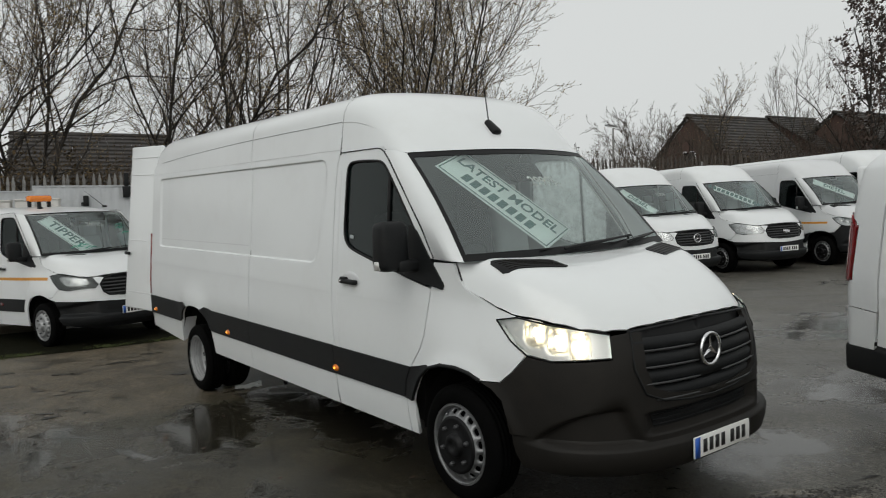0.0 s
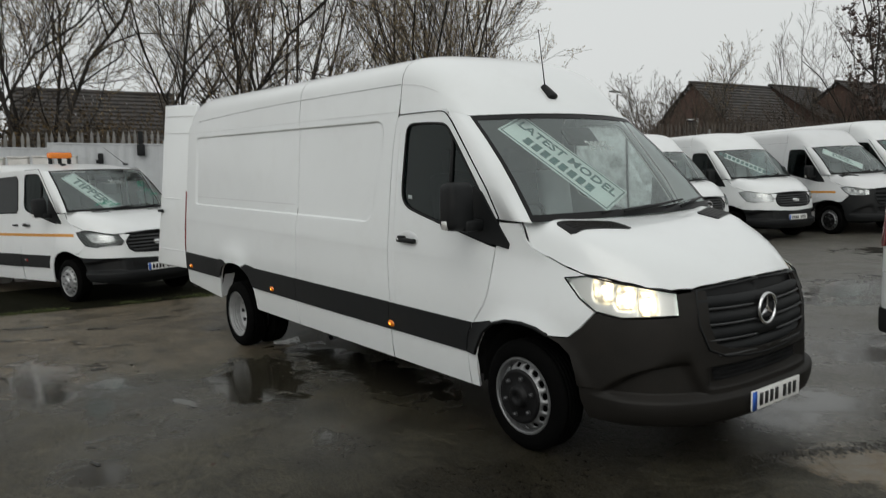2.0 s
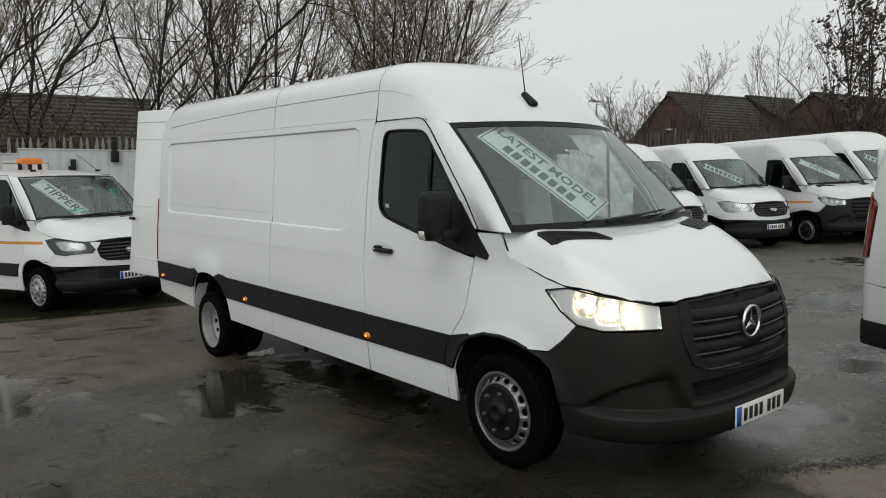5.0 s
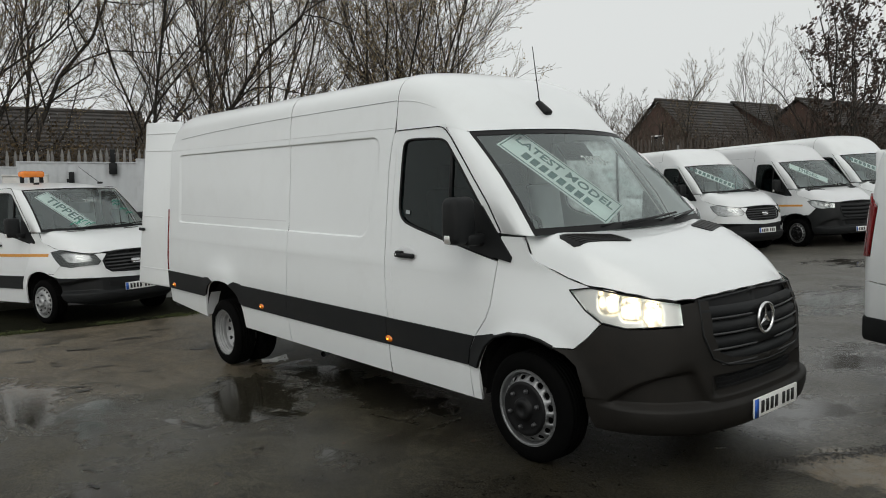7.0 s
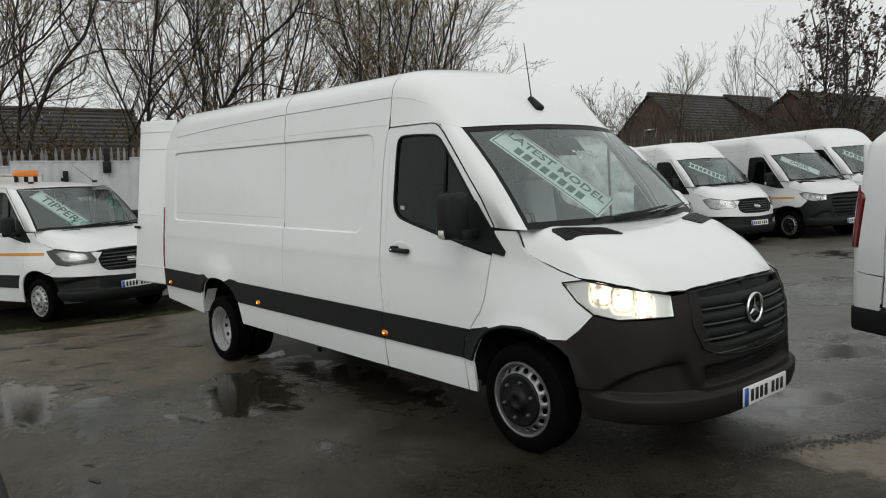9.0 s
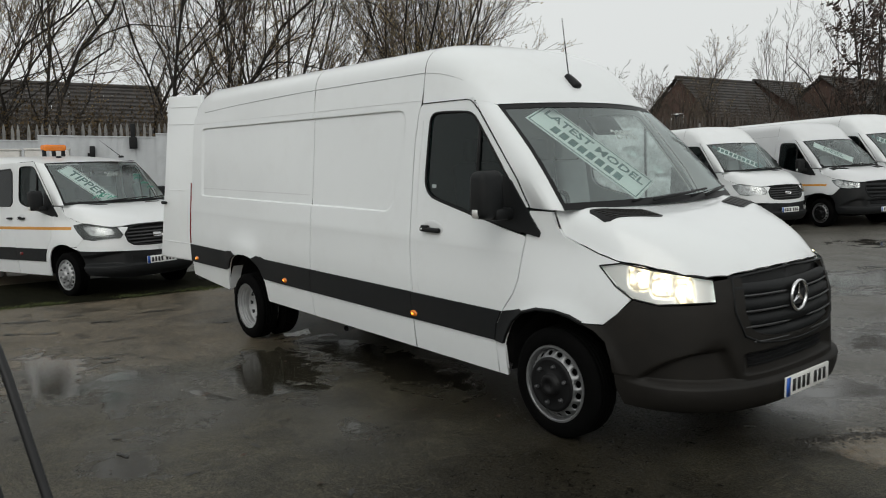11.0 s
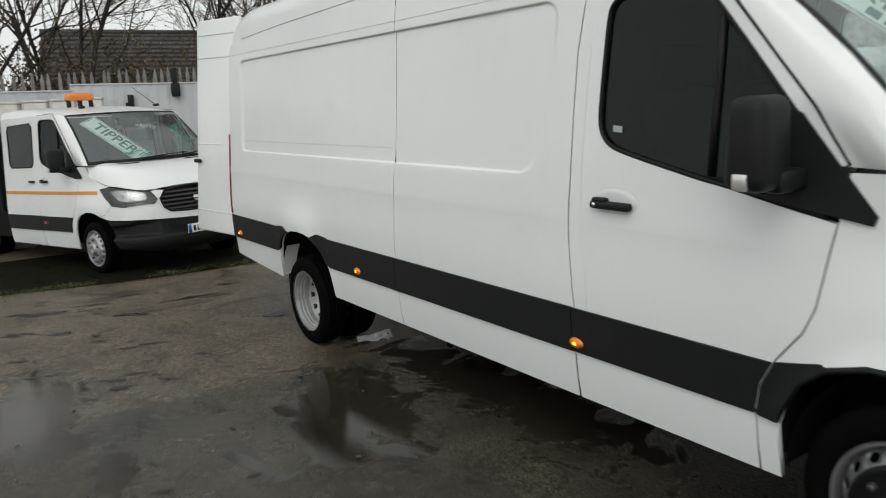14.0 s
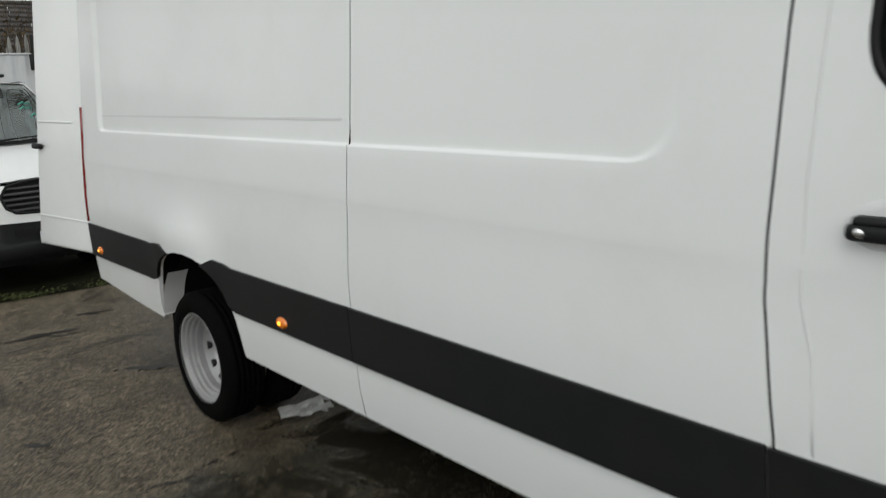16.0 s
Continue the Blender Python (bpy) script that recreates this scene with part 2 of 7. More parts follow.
def add_box(bm, c, size, bevel=0.0, rot=None, seg=2):
    r = bmesh.ops.create_cube(bm, size=1.0)
    vs = r["verts"]
    for v in vs:
        v.co = Vector((v.co.x * size[0], v.co.y * size[1], v.co.z * size[2]))
    if bevel:
        es = list({e for v in vs for e in v.link_edges})
        g = bmesh.ops.bevel(bm, geom=es, offset=bevel, segments=seg, affect="EDGES", profile=0.5)
        vs = list({v for f in g["faces"] for v in f.verts} | {v for v in vs if v.is_valid})
    mt = Matrix.Translation(c) @ (rot.to_matrix().to_4x4() if rot else Matrix())
    for v in vs:
        v.co = mt @ v.co
    return bm


def box(c, size, bevel=0.01, rot=None, seg=2):
    return add_box(bmesh.new(), c, size, bevel, rot, seg)


def lathe(profile, seg=40, axis="y"):
    """Turns a list of (radius, offset) round the y axis."""
    bm = bmesh.new()
    rings = []
    for r, o in profile:
        rings.append([bm.verts.new((r * math.cos(2 * math.pi * i / seg), o, r * math.sin(2 * math.pi * i / seg))) for i in range(seg)])
    for a, b in zip(rings, rings[1:]):
        for i in range(seg):
            j = (i + 1) % seg
            bm.faces.new((a[i], a[j], b[j], b[i]))
    bmesh.ops.remove_doubles(bm, verts=bm.verts[:], dist=1e-5)
    bmesh.ops.recalc_face_normals(bm, faces=bm.faces[:])
    return bm


def tube(bm, pts, radii, sides=6, cap=True):
    """A round bar along points, with a radius at each."""
    pts = [Vector(p) for p in pts]
    if not hasattr(radii, "__len__"):
        radii = [radii] * len(pts)
    rings, side = [], None
    for i, p in enumerate(pts):
        d = (pts[min(i + 1, len(pts) - 1)] - pts[max(i - 1, 0)]).normalized()
        if side is None:
            side = d.orthogonal().normalized()
        side = (side - d * side.dot(d)).normalized()
        up = d.cross(side)
        rings.append([bm.verts.new(p + (side * math.cos(a) + up * math.sin(a)) * radii[i]) for a in (2 * math.pi * k / sides for k in range(sides))])
    for a, b in zip(rings, rings[1:]):
        for i in range(sides):
            j = (i + 1) % sides
            bm.faces.new((a[i], a[j], b[j], b[i]))
    if cap and sides > 2:
        bm.faces.new(rings[0][::-1])
        bm.faces.new(rings[-1])
    return bm


def text_mesh(words, size, mat, parent, m, name="lettering", label=""):
    """Flat raised lettering from the built-in font, centred on m and lying in its xy plane."""
    cu = bpy.data.curves.new(name, "FONT")
    cu.body, cu.size, cu.align_x, cu.align_y, cu.extrude, cu.resolution_u = words, size, "CENTER", "CENTER", 0.0015, 2
    cu.offset = size * 0.012
    tmp = bpy.data.objects.new("letters", cu)
    scene.collection.objects.link(tmp)
    me = bpy.data.meshes.new_from_object(tmp)
    bpy.data.objects.remove(tmp)
    bpy.data.curves.remove(cu)
    me.name = name
    me.materials.clear()
    me.materials.append(mat)
    ob = new(name, me)
    ob.parent = parent
    ob.matrix_local = m
    return tagged(ob, label=label)


# ---- vans ----
def joined(bm):
    """A half shape and its mirror image, welded along the middle."""
    two = flipped(bm)
    me = bpy.data.meshes.new("half")
    two.to_mesh(me)
    two.free()
    bm.from_mesh(me)
    bpy.data.meshes.remove(me)
    bmesh.ops.remove_doubles(bm, verts=[v for v in bm.verts if abs(v.co.y) < 2e-4], dist=4e-4)
    return bm


class Shell:
    """The skin of a van's near side, in metres: x forward from the front axle, y to the van's left, z up from the ground."""

    def __init__(self, a, b, bn, n=2.6, bumps=None):
        self.a, self.b, self.bn, self.n, self.bumps = curve(a), curve(b), curve(bn), n, bumps
        th = np.linspace(0, math.pi / 2, 400)
        self.X, self.Y = np.sin(th) ** (2 / n), np.cos(th) ** (2 / n)
        self.S = np.concatenate([[0], np.cumsum(np.hypot(np.diff(self.X), np.diff(self.Y)))])
        self.end = float(self.S[-1])

    def width(self, u, z):
        k = step(-0.60, 0.05, u)
        return self.b(z) * (1 - k) + self.bn(z) * k

    def __call__(self, u, z, out=0.0):
        w = self.width(u, z) + out
        if self.bumps:
            w += self.bumps(u, z)
        if u <= 0:
            return Vector((u, -w, z))
        sg = -1.0
        if u > self.end:
            u, sg = 2 * self.end - u, 1.0
        return Vector(((self.a(z) + out) * float(np.interp(u, self.S, self.X)), sg * w * float(np.interp(u, self.S, self.Y)), z))

    def ux(self, x, z):
        """u at which the nose stands x forward at height z."""
        return x if x <= 0 else float(np.interp(x / self.a(z), self.X, self.S))

    def uy(self, y, z):
        """u at which the nose stands y (negative) to the side at height z."""
        return float(np.interp(abs(y) / self.width(0.05, z), self.Y[::-1], self.S[::-1]))

    def proud(self, d):
        return lambda u, z: self(u, z, d)


def recess(u, z):
    """The pressed field in the load bay's side and the blister over the rear arch."""
    front = -1.775 + (z - 1.32) * 0.2
    cx, cz, hx, hz = (-5.63 + front) / 2, 1.7045, (front + 5.63) / 2, 0.3845
    rad = 0.11 if u > cx else 0.05
    qx, qz = abs(u - cx) - hx + rad, abs(z - cz) - hz + rad
    sd = math.hypot(max(qx, 0.0), max(qz, 0.0)) + min(max(qx, qz), 0.0) - rad
    f = (1 - step(-0.004, 0.004, sd)) * (0.45 + 0.55 * (1 - step(front - 0.22, front + 0.02, u)))
    crease = step(1.09, 1.13, z) * (1 - step(1.14, 1.26, z)) * 0.0022
    d = math.hypot((u + 4.50) / 0.36, (z - 0.70) / 0.21)
    fl = math.exp(-(((math.hypot(u + 0.02, z - 0.34) - 0.475) / 0.045) ** 2)) if z > 0.5 and u > -0.56 else 0.0
    return -0.015 * f + crease + 0.034 * math.exp(-(d**4) * 0.9) + 0.020 * fl


def arch(cx, cz, r, a0, a1, n=14, sq=2.4):
    out = []
    for i in range(n + 1):
        t = radians(a0 + (a1 - a0) * i / n)
        c, s = math.cos(t), math.sin(t)
        out.append((cx + r[0] * math.copysign(abs(c) ** (2 / sq), c), cz + r[1] * math.copysign(abs(s) ** (2 / sq), s)))
    return out


ROOF_SECTION = [(-0.900, 2.13), (-0.886, 2.24), (-0.872, 2.345), (-0.862, 2.40), (-0.838, 2.455), (-0.79, 2.505), (-0.70, 2.543), (-0.55, 2.565), (-0.30, 2.579), (0.0, 2.584)]


def wheel(parent, at, front=True, r=0.345, turn=0.0, name="wheel", holes=16, deep=False, rim_mat=None, width=0.21, pale=False):
    """A commercial wheel: tyre with ribbed tread, pierced steel rim, hub and nuts. y = 0 is its outer face, the rest lies inboard."""
    rim_mat = rim_mat or (RIM_PALE if deep or pale else SILVER)
    w = new(name)
    w.empty_display_size = 0.1
    w.parent = parent
    w.matrix_local = Matrix.Translation(at) @ pose(0, 0, 0, 0, 0, turn)
    ri = r * 0.665
    prof = [(ri, 0.02), (ri + 0.012, 0.006), (ri + 0.035, 0.0), (r - 0.045, 0.002), (r - 0.018, 0.012), (r - 0.004, 0.03)]
    for k in range(5):
        y0 = 0.035 + k * (width - 0.07) / 5
        y1 = y0 + (width - 0.07) / 5
        prof += [(r, y0), (r, y1 - 0.009), (r - 0.009, y1 - 0.008), (r - 0.009, y1 - 0.001)]
    prof += [(r - 0.004, width - 0.03), (r - 0.02, width - 0.01), (ri + 0.03, width), (ri, width - 0.02), (ri, 0.02)]
    part("tyre", lathe(prof, 56), RUBBER, w)
    if deep:
        bm = lathe([(ri + 0.010, 0.004), (ri + 0.012, 0.010), (ri - 0.004, 0.014), (ri - 0.008, 0.030), (ri - 0.016, 0.034), (ri - 0.017, 0.050), (ri - 0.029, 0.056), (ri - 0.030, 0.075), (ri - 0.038, 0.080), (ri - 0.039, 0.115), (ri - 0.052, 0.125), (ri * 0.62, 0.150), (ri * 0.50, 0.135), (ri * 0.47, 0.15), (0.001, 0.15)], 88)
        rim = part("rim", bm, rim_mat, w, "deep-dished silver steel rim", smooth=False)
        for i in range(10):
            a = 2 * math.pi * i / 10
            b2 = lathe([(0.001, 0.0), (0.022, 0.0), (0.022, 0.02)], 10)
            part("vent_hole", b2, SEAL, rim, m=Matrix.Translation((math.cos(a) * ri * 0.72, 0.128, math.sin(a) * ri * 0.72)))
    else:
        # outer lip and well, then a cone pierced by round holes that rises to the hub cover
        r1, r2, y1, y2 = ri * 0.925, ri * 0.735, 0.036, -0.012
        bm = lathe([(ri + 0.010, 0.004), (ri + 0.012, 0.009), (ri + 0.002, -0.002), (ri - 0.006, 0.002), (ri - 0.010, 0.014), (ri - 0.013, 0.040), (r1 + 0.002, 0.046), (r1, y1)], 64)
        turns = 2 * math.pi / holes
        for i in range(holes):
            def at(a, f):
                rr = r1 + (r2 - r1) * f
                t = turns * (i + 0.5 + a)
                return Vector((rr * math.cos(t), y1 + (y2 - y1) * f - 0.006 * math.sin(math.pi * f), rr * math.sin(t)))
            border = [(-0.5 + k / 4, 0.0) for k in range(4)] + [(0.5, k / 4) for k in range(4)] + [(0.5 - k / 4, 1.0) for k in range(4)] + [(-0.5, 1 - k / 4) for k in range(4)]
            outer, rim_v, deep_v = [], [], []
            for a, f in border:
                ang = math.atan2(f - 0.5, a)
                h = Vector((0.31 * math.cos(ang), 0.5 + 0.33 * math.sin(ang)))
                outer.append(bm.verts.new(at(a, f)))
                rim_v.append(bm.verts.new(at(h.x, h.y)))
                deep_v.append(bm.verts.new(at(h.x, h.y) + Vector((0, 0.016, 0))))
            for k in range(16):
                q = (k + 1) % 16
                bm.faces.new((outer[k], outer[q], rim_v[q], rim_v[k]))
                bm.faces.new((rim_v[k], rim_v[q], deep_v[q], deep_v[k]))
        bmesh.ops.remove_doubles(bm, verts=bm.verts[:], dist=2e-4)
        bmesh.ops.recalc_face_normals(bm, faces=bm.faces[:])
        part("rim", bm, rim_mat, w, "pierced silver steel rim")
        part("brake_disc", lathe([(0.001, 0.07), (r1, 0.07), (r1, 0.09), (0.001, 0.09)], 32), DARK, w)
        cover = SEAL if front and not pale else rim_mat
        cap = part("hub_cap", lathe([(0.001, -0.044), (0.026, -0.044), (0.030, -0.050), (0.058, -0.050), (0.066, -0.042), (0.070, -0.024), (0.076, -0.020), (r2 - 0.022, -0.022), (r2 - 0.006, -0.026), (r2 + 0.001, -0.016), (r2 + 0.002, 0.02)], 48), cover, w)
        for i in range(6):
            a = 2 * math.pi * (i + 0.3) / 6
            part("wheel_nut", lathe([(0.001, -0.020), (0.009, -0.020), (0.013, -0.012), (0.015, 0.0), (0.015, 0.010)], 8), GREYBAR, cap, m=Matrix.Translation((math.cos(a) * r2 * 0.70, -0.024, math.sin(a) * r2 * 0.70)))
    return w


def plate(parent, at, w=0.52, h=0.115, band=True, m=None):
    """A number plate with its characters as plain bars."""
    mt = m if m is not None else Matrix.Translation(at)
    pl = part("number_plate", box((0, 0, 0), (0.012, w, h), 0.003), PLATE_W, parent, "white number plate with dark characters", m=mt)
    if band:
        part("blue_band", box((0.0065, -w / 2 + 0.024, 0), (0.004, 0.044, h - 0.006), 0), PLATE_B, pl)
    x = -w / 2 + (0.065 if band else 0.035)
    cw = (w - 0.10) / 7.6
    for i in range(7):
        part("plate_bar", box((0.0065, x + cw * 0.5, 0), (0.004, cw * 0.62, h * 0.62), 0), PRINT, pl)
        x += cw * (1.6 if i == 3 else 1.0)
    return pl


def van(name, m, label, group="", **k):
    """A high-roofed delivery van (or its cab). All sizes in metres."""
    o = dict(rear=-5.95, rh=1.0, paint=WHITE, main=False, lit=False, side_black=True, strip=True, grille="wide", signs=(), price="", stripe=False,
             cab=False, wheelbase=-4.43, r=0.345, lift_r=-0.158, twin=False, open_door=False, black_wheels=False, seam=-3.035, front="deep")
    o.update(k)
    root = thing(name, m, label, "van", group)
    paint = o["paint"]
    A = [(0.22, 0.94), (0.30, 0.965), (0.44, 0.998), (0.60, 0.985), (0.90, 0.955), (1.06, 0.90), (1.25, 0.78)]
    B = [(0.25, 0.955), (0.33, 0.985), (0.55, 1.000), (0.80, 1.000), (1.00, 0.988), (1.25, 0.968), (1.45, 0.952), (1.75, 0.928), (2.13, 0.900), (2.35, 0.872)]
    BN = [(0.22, 0.94), (0.30, 0.965), (0.45, 0.99), (0.60, 1.0), (0.80, 0.995), (0.95, 0.975), (1.06, 0.948), (1.20, 0.920), (1.45, 0.925)]
    S = Shell(A, B, BN, n=2.85 if o["main"] else 2.6, bumps=recess if o["main"] else None)
    ux, uy = S.ux, S.uy
    rear, seam = o["rear"], o["seam"]
    low = 0.30
    top = 2.24
    wb = o["wheelbase"]
    fine_z = [1.105, 1.115, 1.125, 1.145, 1.17, 1.335, 1.345, 1.375, 1.395, 1.42, 2.07, 2.04, 2.02, 0.40, 0.52, 0.6, 0.66, 0.70, 0.74, 0.78, 0.83, 0.88, 0.95, 1.03, 1.12, 1.2, 1.28, 1.312, 1.317, 1.320, 1.323, 1.328, 1.36, 1.45, 1.6, 1.75, 1.9, 2.0, 2.06, 2.08, 2.086, 2.089, 2.092, 2.098, 2.13, 2.2, 2.28]

    def both(pname, polys, us, vs, mat, parent=root, lab="", depth=0.02, at=S, gap=0.0038):
        polys = [polys] if isinstance(polys[0][0], (int, float)) else polys
        bm = sheet(at, [grow(p, gap) for p in polys], us, vs, depth)
        other = flipped(bm)
        x = part(pname, bm, mat, parent, lab)
        y = part(pname, other, mat, parent, lab)
        return x, y

    # load bay sides
    if not o["cab"]:
        ac = wb - 0.005
        rarch = arch(ac, 0.27, (0.475, 0.465), 176, 4, 18)
        quarter = [(rear + 0.03, 0.36), (rear - 0.01, 1.0), (rear + 0.01, 1.7), (rear + 0.05, 2.2), (rear + 0.09, top + 0.0045), (seam, top + 0.0045), (seam - 0.008, 1.4), (seam - 0.002, 0.8), (seam + 0.02, low), (ac + 0.475, low)] + rarch[::-1][:-1] + [(ac - 0.485, 0.29)]
        fine = o["main"]
        us = [u for u in span(rear + 0.1, seam - 0.05, 0.085 if fine else 0.3)] + ([-5.67, -5.65, -5.63, -5.61, -5.59] if fine else [])
        both("rear_quarter_panel", quarter, us, fine_z if fine else fine_z[::4], paint)
        mid = [(seam + 0.02, low), (seam - 0.002, 0.8), (seam - 0.008, 1.4), (seam, top + 0.0045), (-1.430, top + 0.0045), (-1.441, 2.13), (-1.472, 2.04), (-1.505, 1.85), (-1.518, 1.6), (-1.525, 1.2), (-1.52, 1.05), (-1.478, 0.75), (-1.465, low)]
        both("side_panel", mid, span(seam + 0.08, -1.52, 0.06 if fine else 0.3) + (span(-1.92, -1.58, 0.012) if fine else []), fine_z if fine else fine_z[::4], paint)
        if fine:
            for q in (0, 1):
                for line in ([(seam + 0.02, low + 0.01), (seam - 0.002, 0.8), (seam - 0.008, 1.4), (seam, top)], [(-1.4625, low + 0.01), (-1.478, 0.75), (-1.52, 1.05), (-1.525, 1.2), (-1.518, 1.6), (-1.505, 1.85), (-1.470, 2.05), (-1.441, 2.13), (-1.4285, top)]):
                    ln = [Vector(line[i]).lerp(Vector(line[i + 1]), f) for i in range(len(line) - 1) for f in (0, 0.25, 0.5, 0.75)] + [Vector(line[-1])]
                    bm = tube(bmesh.new(), [S(p.x, p.y, -0.007) for p in ln], 0.0042, 4)
                    part("shut_line", flipped(bm) if q else bm, SEAL, root)
        if o["strip"]:
            st, sb = 0.735, 0.525
            lip = [(x, z) for x, z in rarch if z > sb]
            left, right = [p for p in lip if p[0] < ac], [p for p in lip if p[0] >= ac]
            both("side_moulding", [(rear + 0.015, sb - 0.005), (rear - 0.005, st - 0.005), (ac - 0.46, st - 0.002), (ac - 0.40, st + 0.012), (ac - 0.30, st + 0.020)] + [p for p in left[::-1] if p[0] < ac - 0.16] + [(ac - 0.477, sb)], span(rear + 0.1, ac - 0.2, 0.06), (0.54, 0.58, 0.66, 0.72), PLASTIC, lab="black plastic side moulding", at=S.proud(0.012), depth=0.018, gap=0.002)
            both("side_moulding", [(ac + 0.477, sb)] + [p for p in right[::-1] if p[0] > ac + 0.16] + [(ac + 0.30, st + 0.020), (ac + 0.40, st + 0.012), (ac + 0.46, st), (seam - 0.004, st), (seam + 0.008, sb)], span(ac + 0.2, seam, 0.06), (0.54, 0.58, 0.66, 0.72), PLASTIC, at=S.proud(0.012), depth=0.018, gap=0.002)
            both("side_moulding", [(seam + 0.008, sb), (seam - 0.004, st), (-1.49, st), (-1.475, sb)], span(seam + 0.08, -1.5, 0.12), (0.54, 0.58, 0.66, 0.72), PLASTIC, at=S.proud(0.012), depth=0.018, gap=0.002)
        if fine:
            for q in (0, 1):
                bm = tube(bmesh.new(), [S(x, 2.150, 0.0) for x in np.linspace(rear + 0.08, -1.452, 30)], 0.0024, 4)
                part("roof_joint", flipped(bm) if q else bm, GREYW, root)
            # the rear half's second, upper pressing line, its shade put in as grey
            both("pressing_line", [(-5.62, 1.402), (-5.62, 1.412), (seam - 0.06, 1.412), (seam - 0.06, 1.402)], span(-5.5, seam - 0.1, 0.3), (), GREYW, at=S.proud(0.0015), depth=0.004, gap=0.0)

    # driver's door
    if not o["cab"]:
        both("pillar_cap", [(-1.50, 1.98), (-1.50, 2.14), (-0.87, 2.14), (-0.87, 2.09), (-1.42, 2.09), (-1.45, 1.98)], span(-1.46, -0.9, 0.08), (2.05, 2.1), paint, at=S.proud(-0.009), depth=0.004, gap=0.0)
    front_edge = [(-0.325, 1.235), (-0.345, 1.10), (-0.365, 0.95), (-0.40, 0.86), (-0.49, 0.745), (-0.545, 0.64), (-0.56, 0.54), (-0.545, low)]
    ring_out = [(-1.46, low), (-1.478, 0.75), (-1.52, 1.05), (-1.525, 1.2), (-1.518, 1.6), (-1.505, 1.85), (-1.468, 2.065), (-1.45, 2.108), (-1.42, 2.1235), (-1.30, 2.126), (-0.94, 2.126), (-0.895, 2.118), (-0.855, 2.097), (-0.80, 2.045), (-0.42, 1.60), (-0.30, 1.42)]
    win = [(-0.345, 1.405), (-0.462, 1.56), (-0.815, 1.985), (-0.862, 2.025), (-0.93, 2.045), (-1.25, 2.055), (-1.315, 2.035), (-1.335, 1.97), (-1.362, 1.62), (-1.357, 1.53), (-1.32, 1.475), (-1.25, 1.44), (-0.84, 1.35)]
    for _ in range(2):
        win = [win[0]] + [p for a, b in zip(win, win[1:]) for p in ((a[0] * 0.75 + b[0] * 0.25, a[1] * 0.75 + b[1] * 0.25), (a[0] * 0.25 + b[0] * 0.75, a[1] * 0.25 + b[1] * 0.75))] + [win[-1]]
    both("door", ring_out + win + front_edge, span(-1.4, -0.35, 0.12), fine_z if o["main"] else fine_z[::3], paint, depth=0.03)
    doors = [c for c in root.children if c.name.split(".")[0] == "door"]
    gl_poly = win + [(-0.36, 1.25)]
    for q in (0, 1):
        d = doors[q]
        bm = sheet(S.proud(-0.012), grow(gl_poly, -0.004), span(-1.3, -0.4, 0.15), (1.5, 1.7, 1.9), 0.004)
        g = part("window", flipped(bm) if q else bm, FOG if q and o["main"] else GLASS_D, d, "misted door window" if q and o["main"] else "dark-tinted door window")
        # rubber surround: a closed bar round the glass
        bm = bmesh.new()
        loop = [S(u, z, -0.003) for u, z in gl_poly]
        tube(bm, loop + [loop[0]], 0.010, 6)
        part("seal", flipped(bm) if q else bm, SEAL, g)
        bm = bmesh.new()
        tube(bm, [S(-0.80 + 0.012 * i / 3, 1.36 + 0.585 * i / 3, -0.006) for i in range(4)], 0.014, 6)
        part("divider_bar", flipped(bm) if q else bm, SEAL, g)
        # mirror: sail, arm, head and glass
        bm = sheet(S.proud(0.012), [(-0.57, 1.30), (-0.215, 1.235), (-0.205, 1.265), (-0.35, 1.45), (-0.46, 1.585), (-0.54, 1.62)], span(-0.5, -0.25, 0.08), (1.4, 1.5), 0.03)
        part("mirror_sail", flipped(bm) if q else bm, PLASTIC, d)
        bm = box((0, 0, 0), (0.15, 0.215, 0.305), 0.05, seg=4)
        for v in bm.verts:
            v.co.x *= 1 - 0.25 * (v.co.y > 0) - 0.1 * (v.co.z / 0.17)
        hd = part("mirror", bm, PLASTIC, d, "large black door mirror", m=Matrix.Translation((-0.50, (1.115 if q else -1.115), 1.498)))
        part("mirror_glass", box((-0.069, 0, 0.0), (0.012, 0.14, 0.22), 0.005), CHROME, hd)
        part("mirror_indicator", box((0.0, (0.105 if q else -0.105), -0.115), (0.05, 0.02, 0.055), 0.006), REFLECTOR, hd)
        part("mirror_arm", box((0.02, (-0.09 if q else 0.09), -0.125), (0.11, 0.16, 0.075), 0.02), PLASTIC, hd)
        if o["strip"]:
            bm = sheet(S.proud(0.012), grow([(-1.475, 0.525), (-1.49, 0.735), (-0.497, 0.735), (-0.545, 0.64), (-0.56, 0.54), (-0.556, 0.525)], 0.004), span(-1.4, -0.6, 0.12), (0.54, 0.58, 0.66, 0.72), 0.018)
            part("side_moulding", flipped(bm) if q else bm, PLASTIC, d)
        bm = tube(bmesh.new(), [S(u, z, 0.0005) for u, z in ((-1.41, 2.0), (-1.44, 1.7), (-1.455, 1.3), (-1.445, 1.06), (-1.41, 0.94), (-1.40, 0.80), (-1.395, 0.74))], 0.0022, 4)
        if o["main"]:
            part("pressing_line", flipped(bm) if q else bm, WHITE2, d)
        else:
            bm.free()
        # pull handle; its shallow cup is a flat disc, greyed for the shade inside
        s = 1 if q else -1
        y = s * (S.width(-1.25, 1.22) + 0.004)
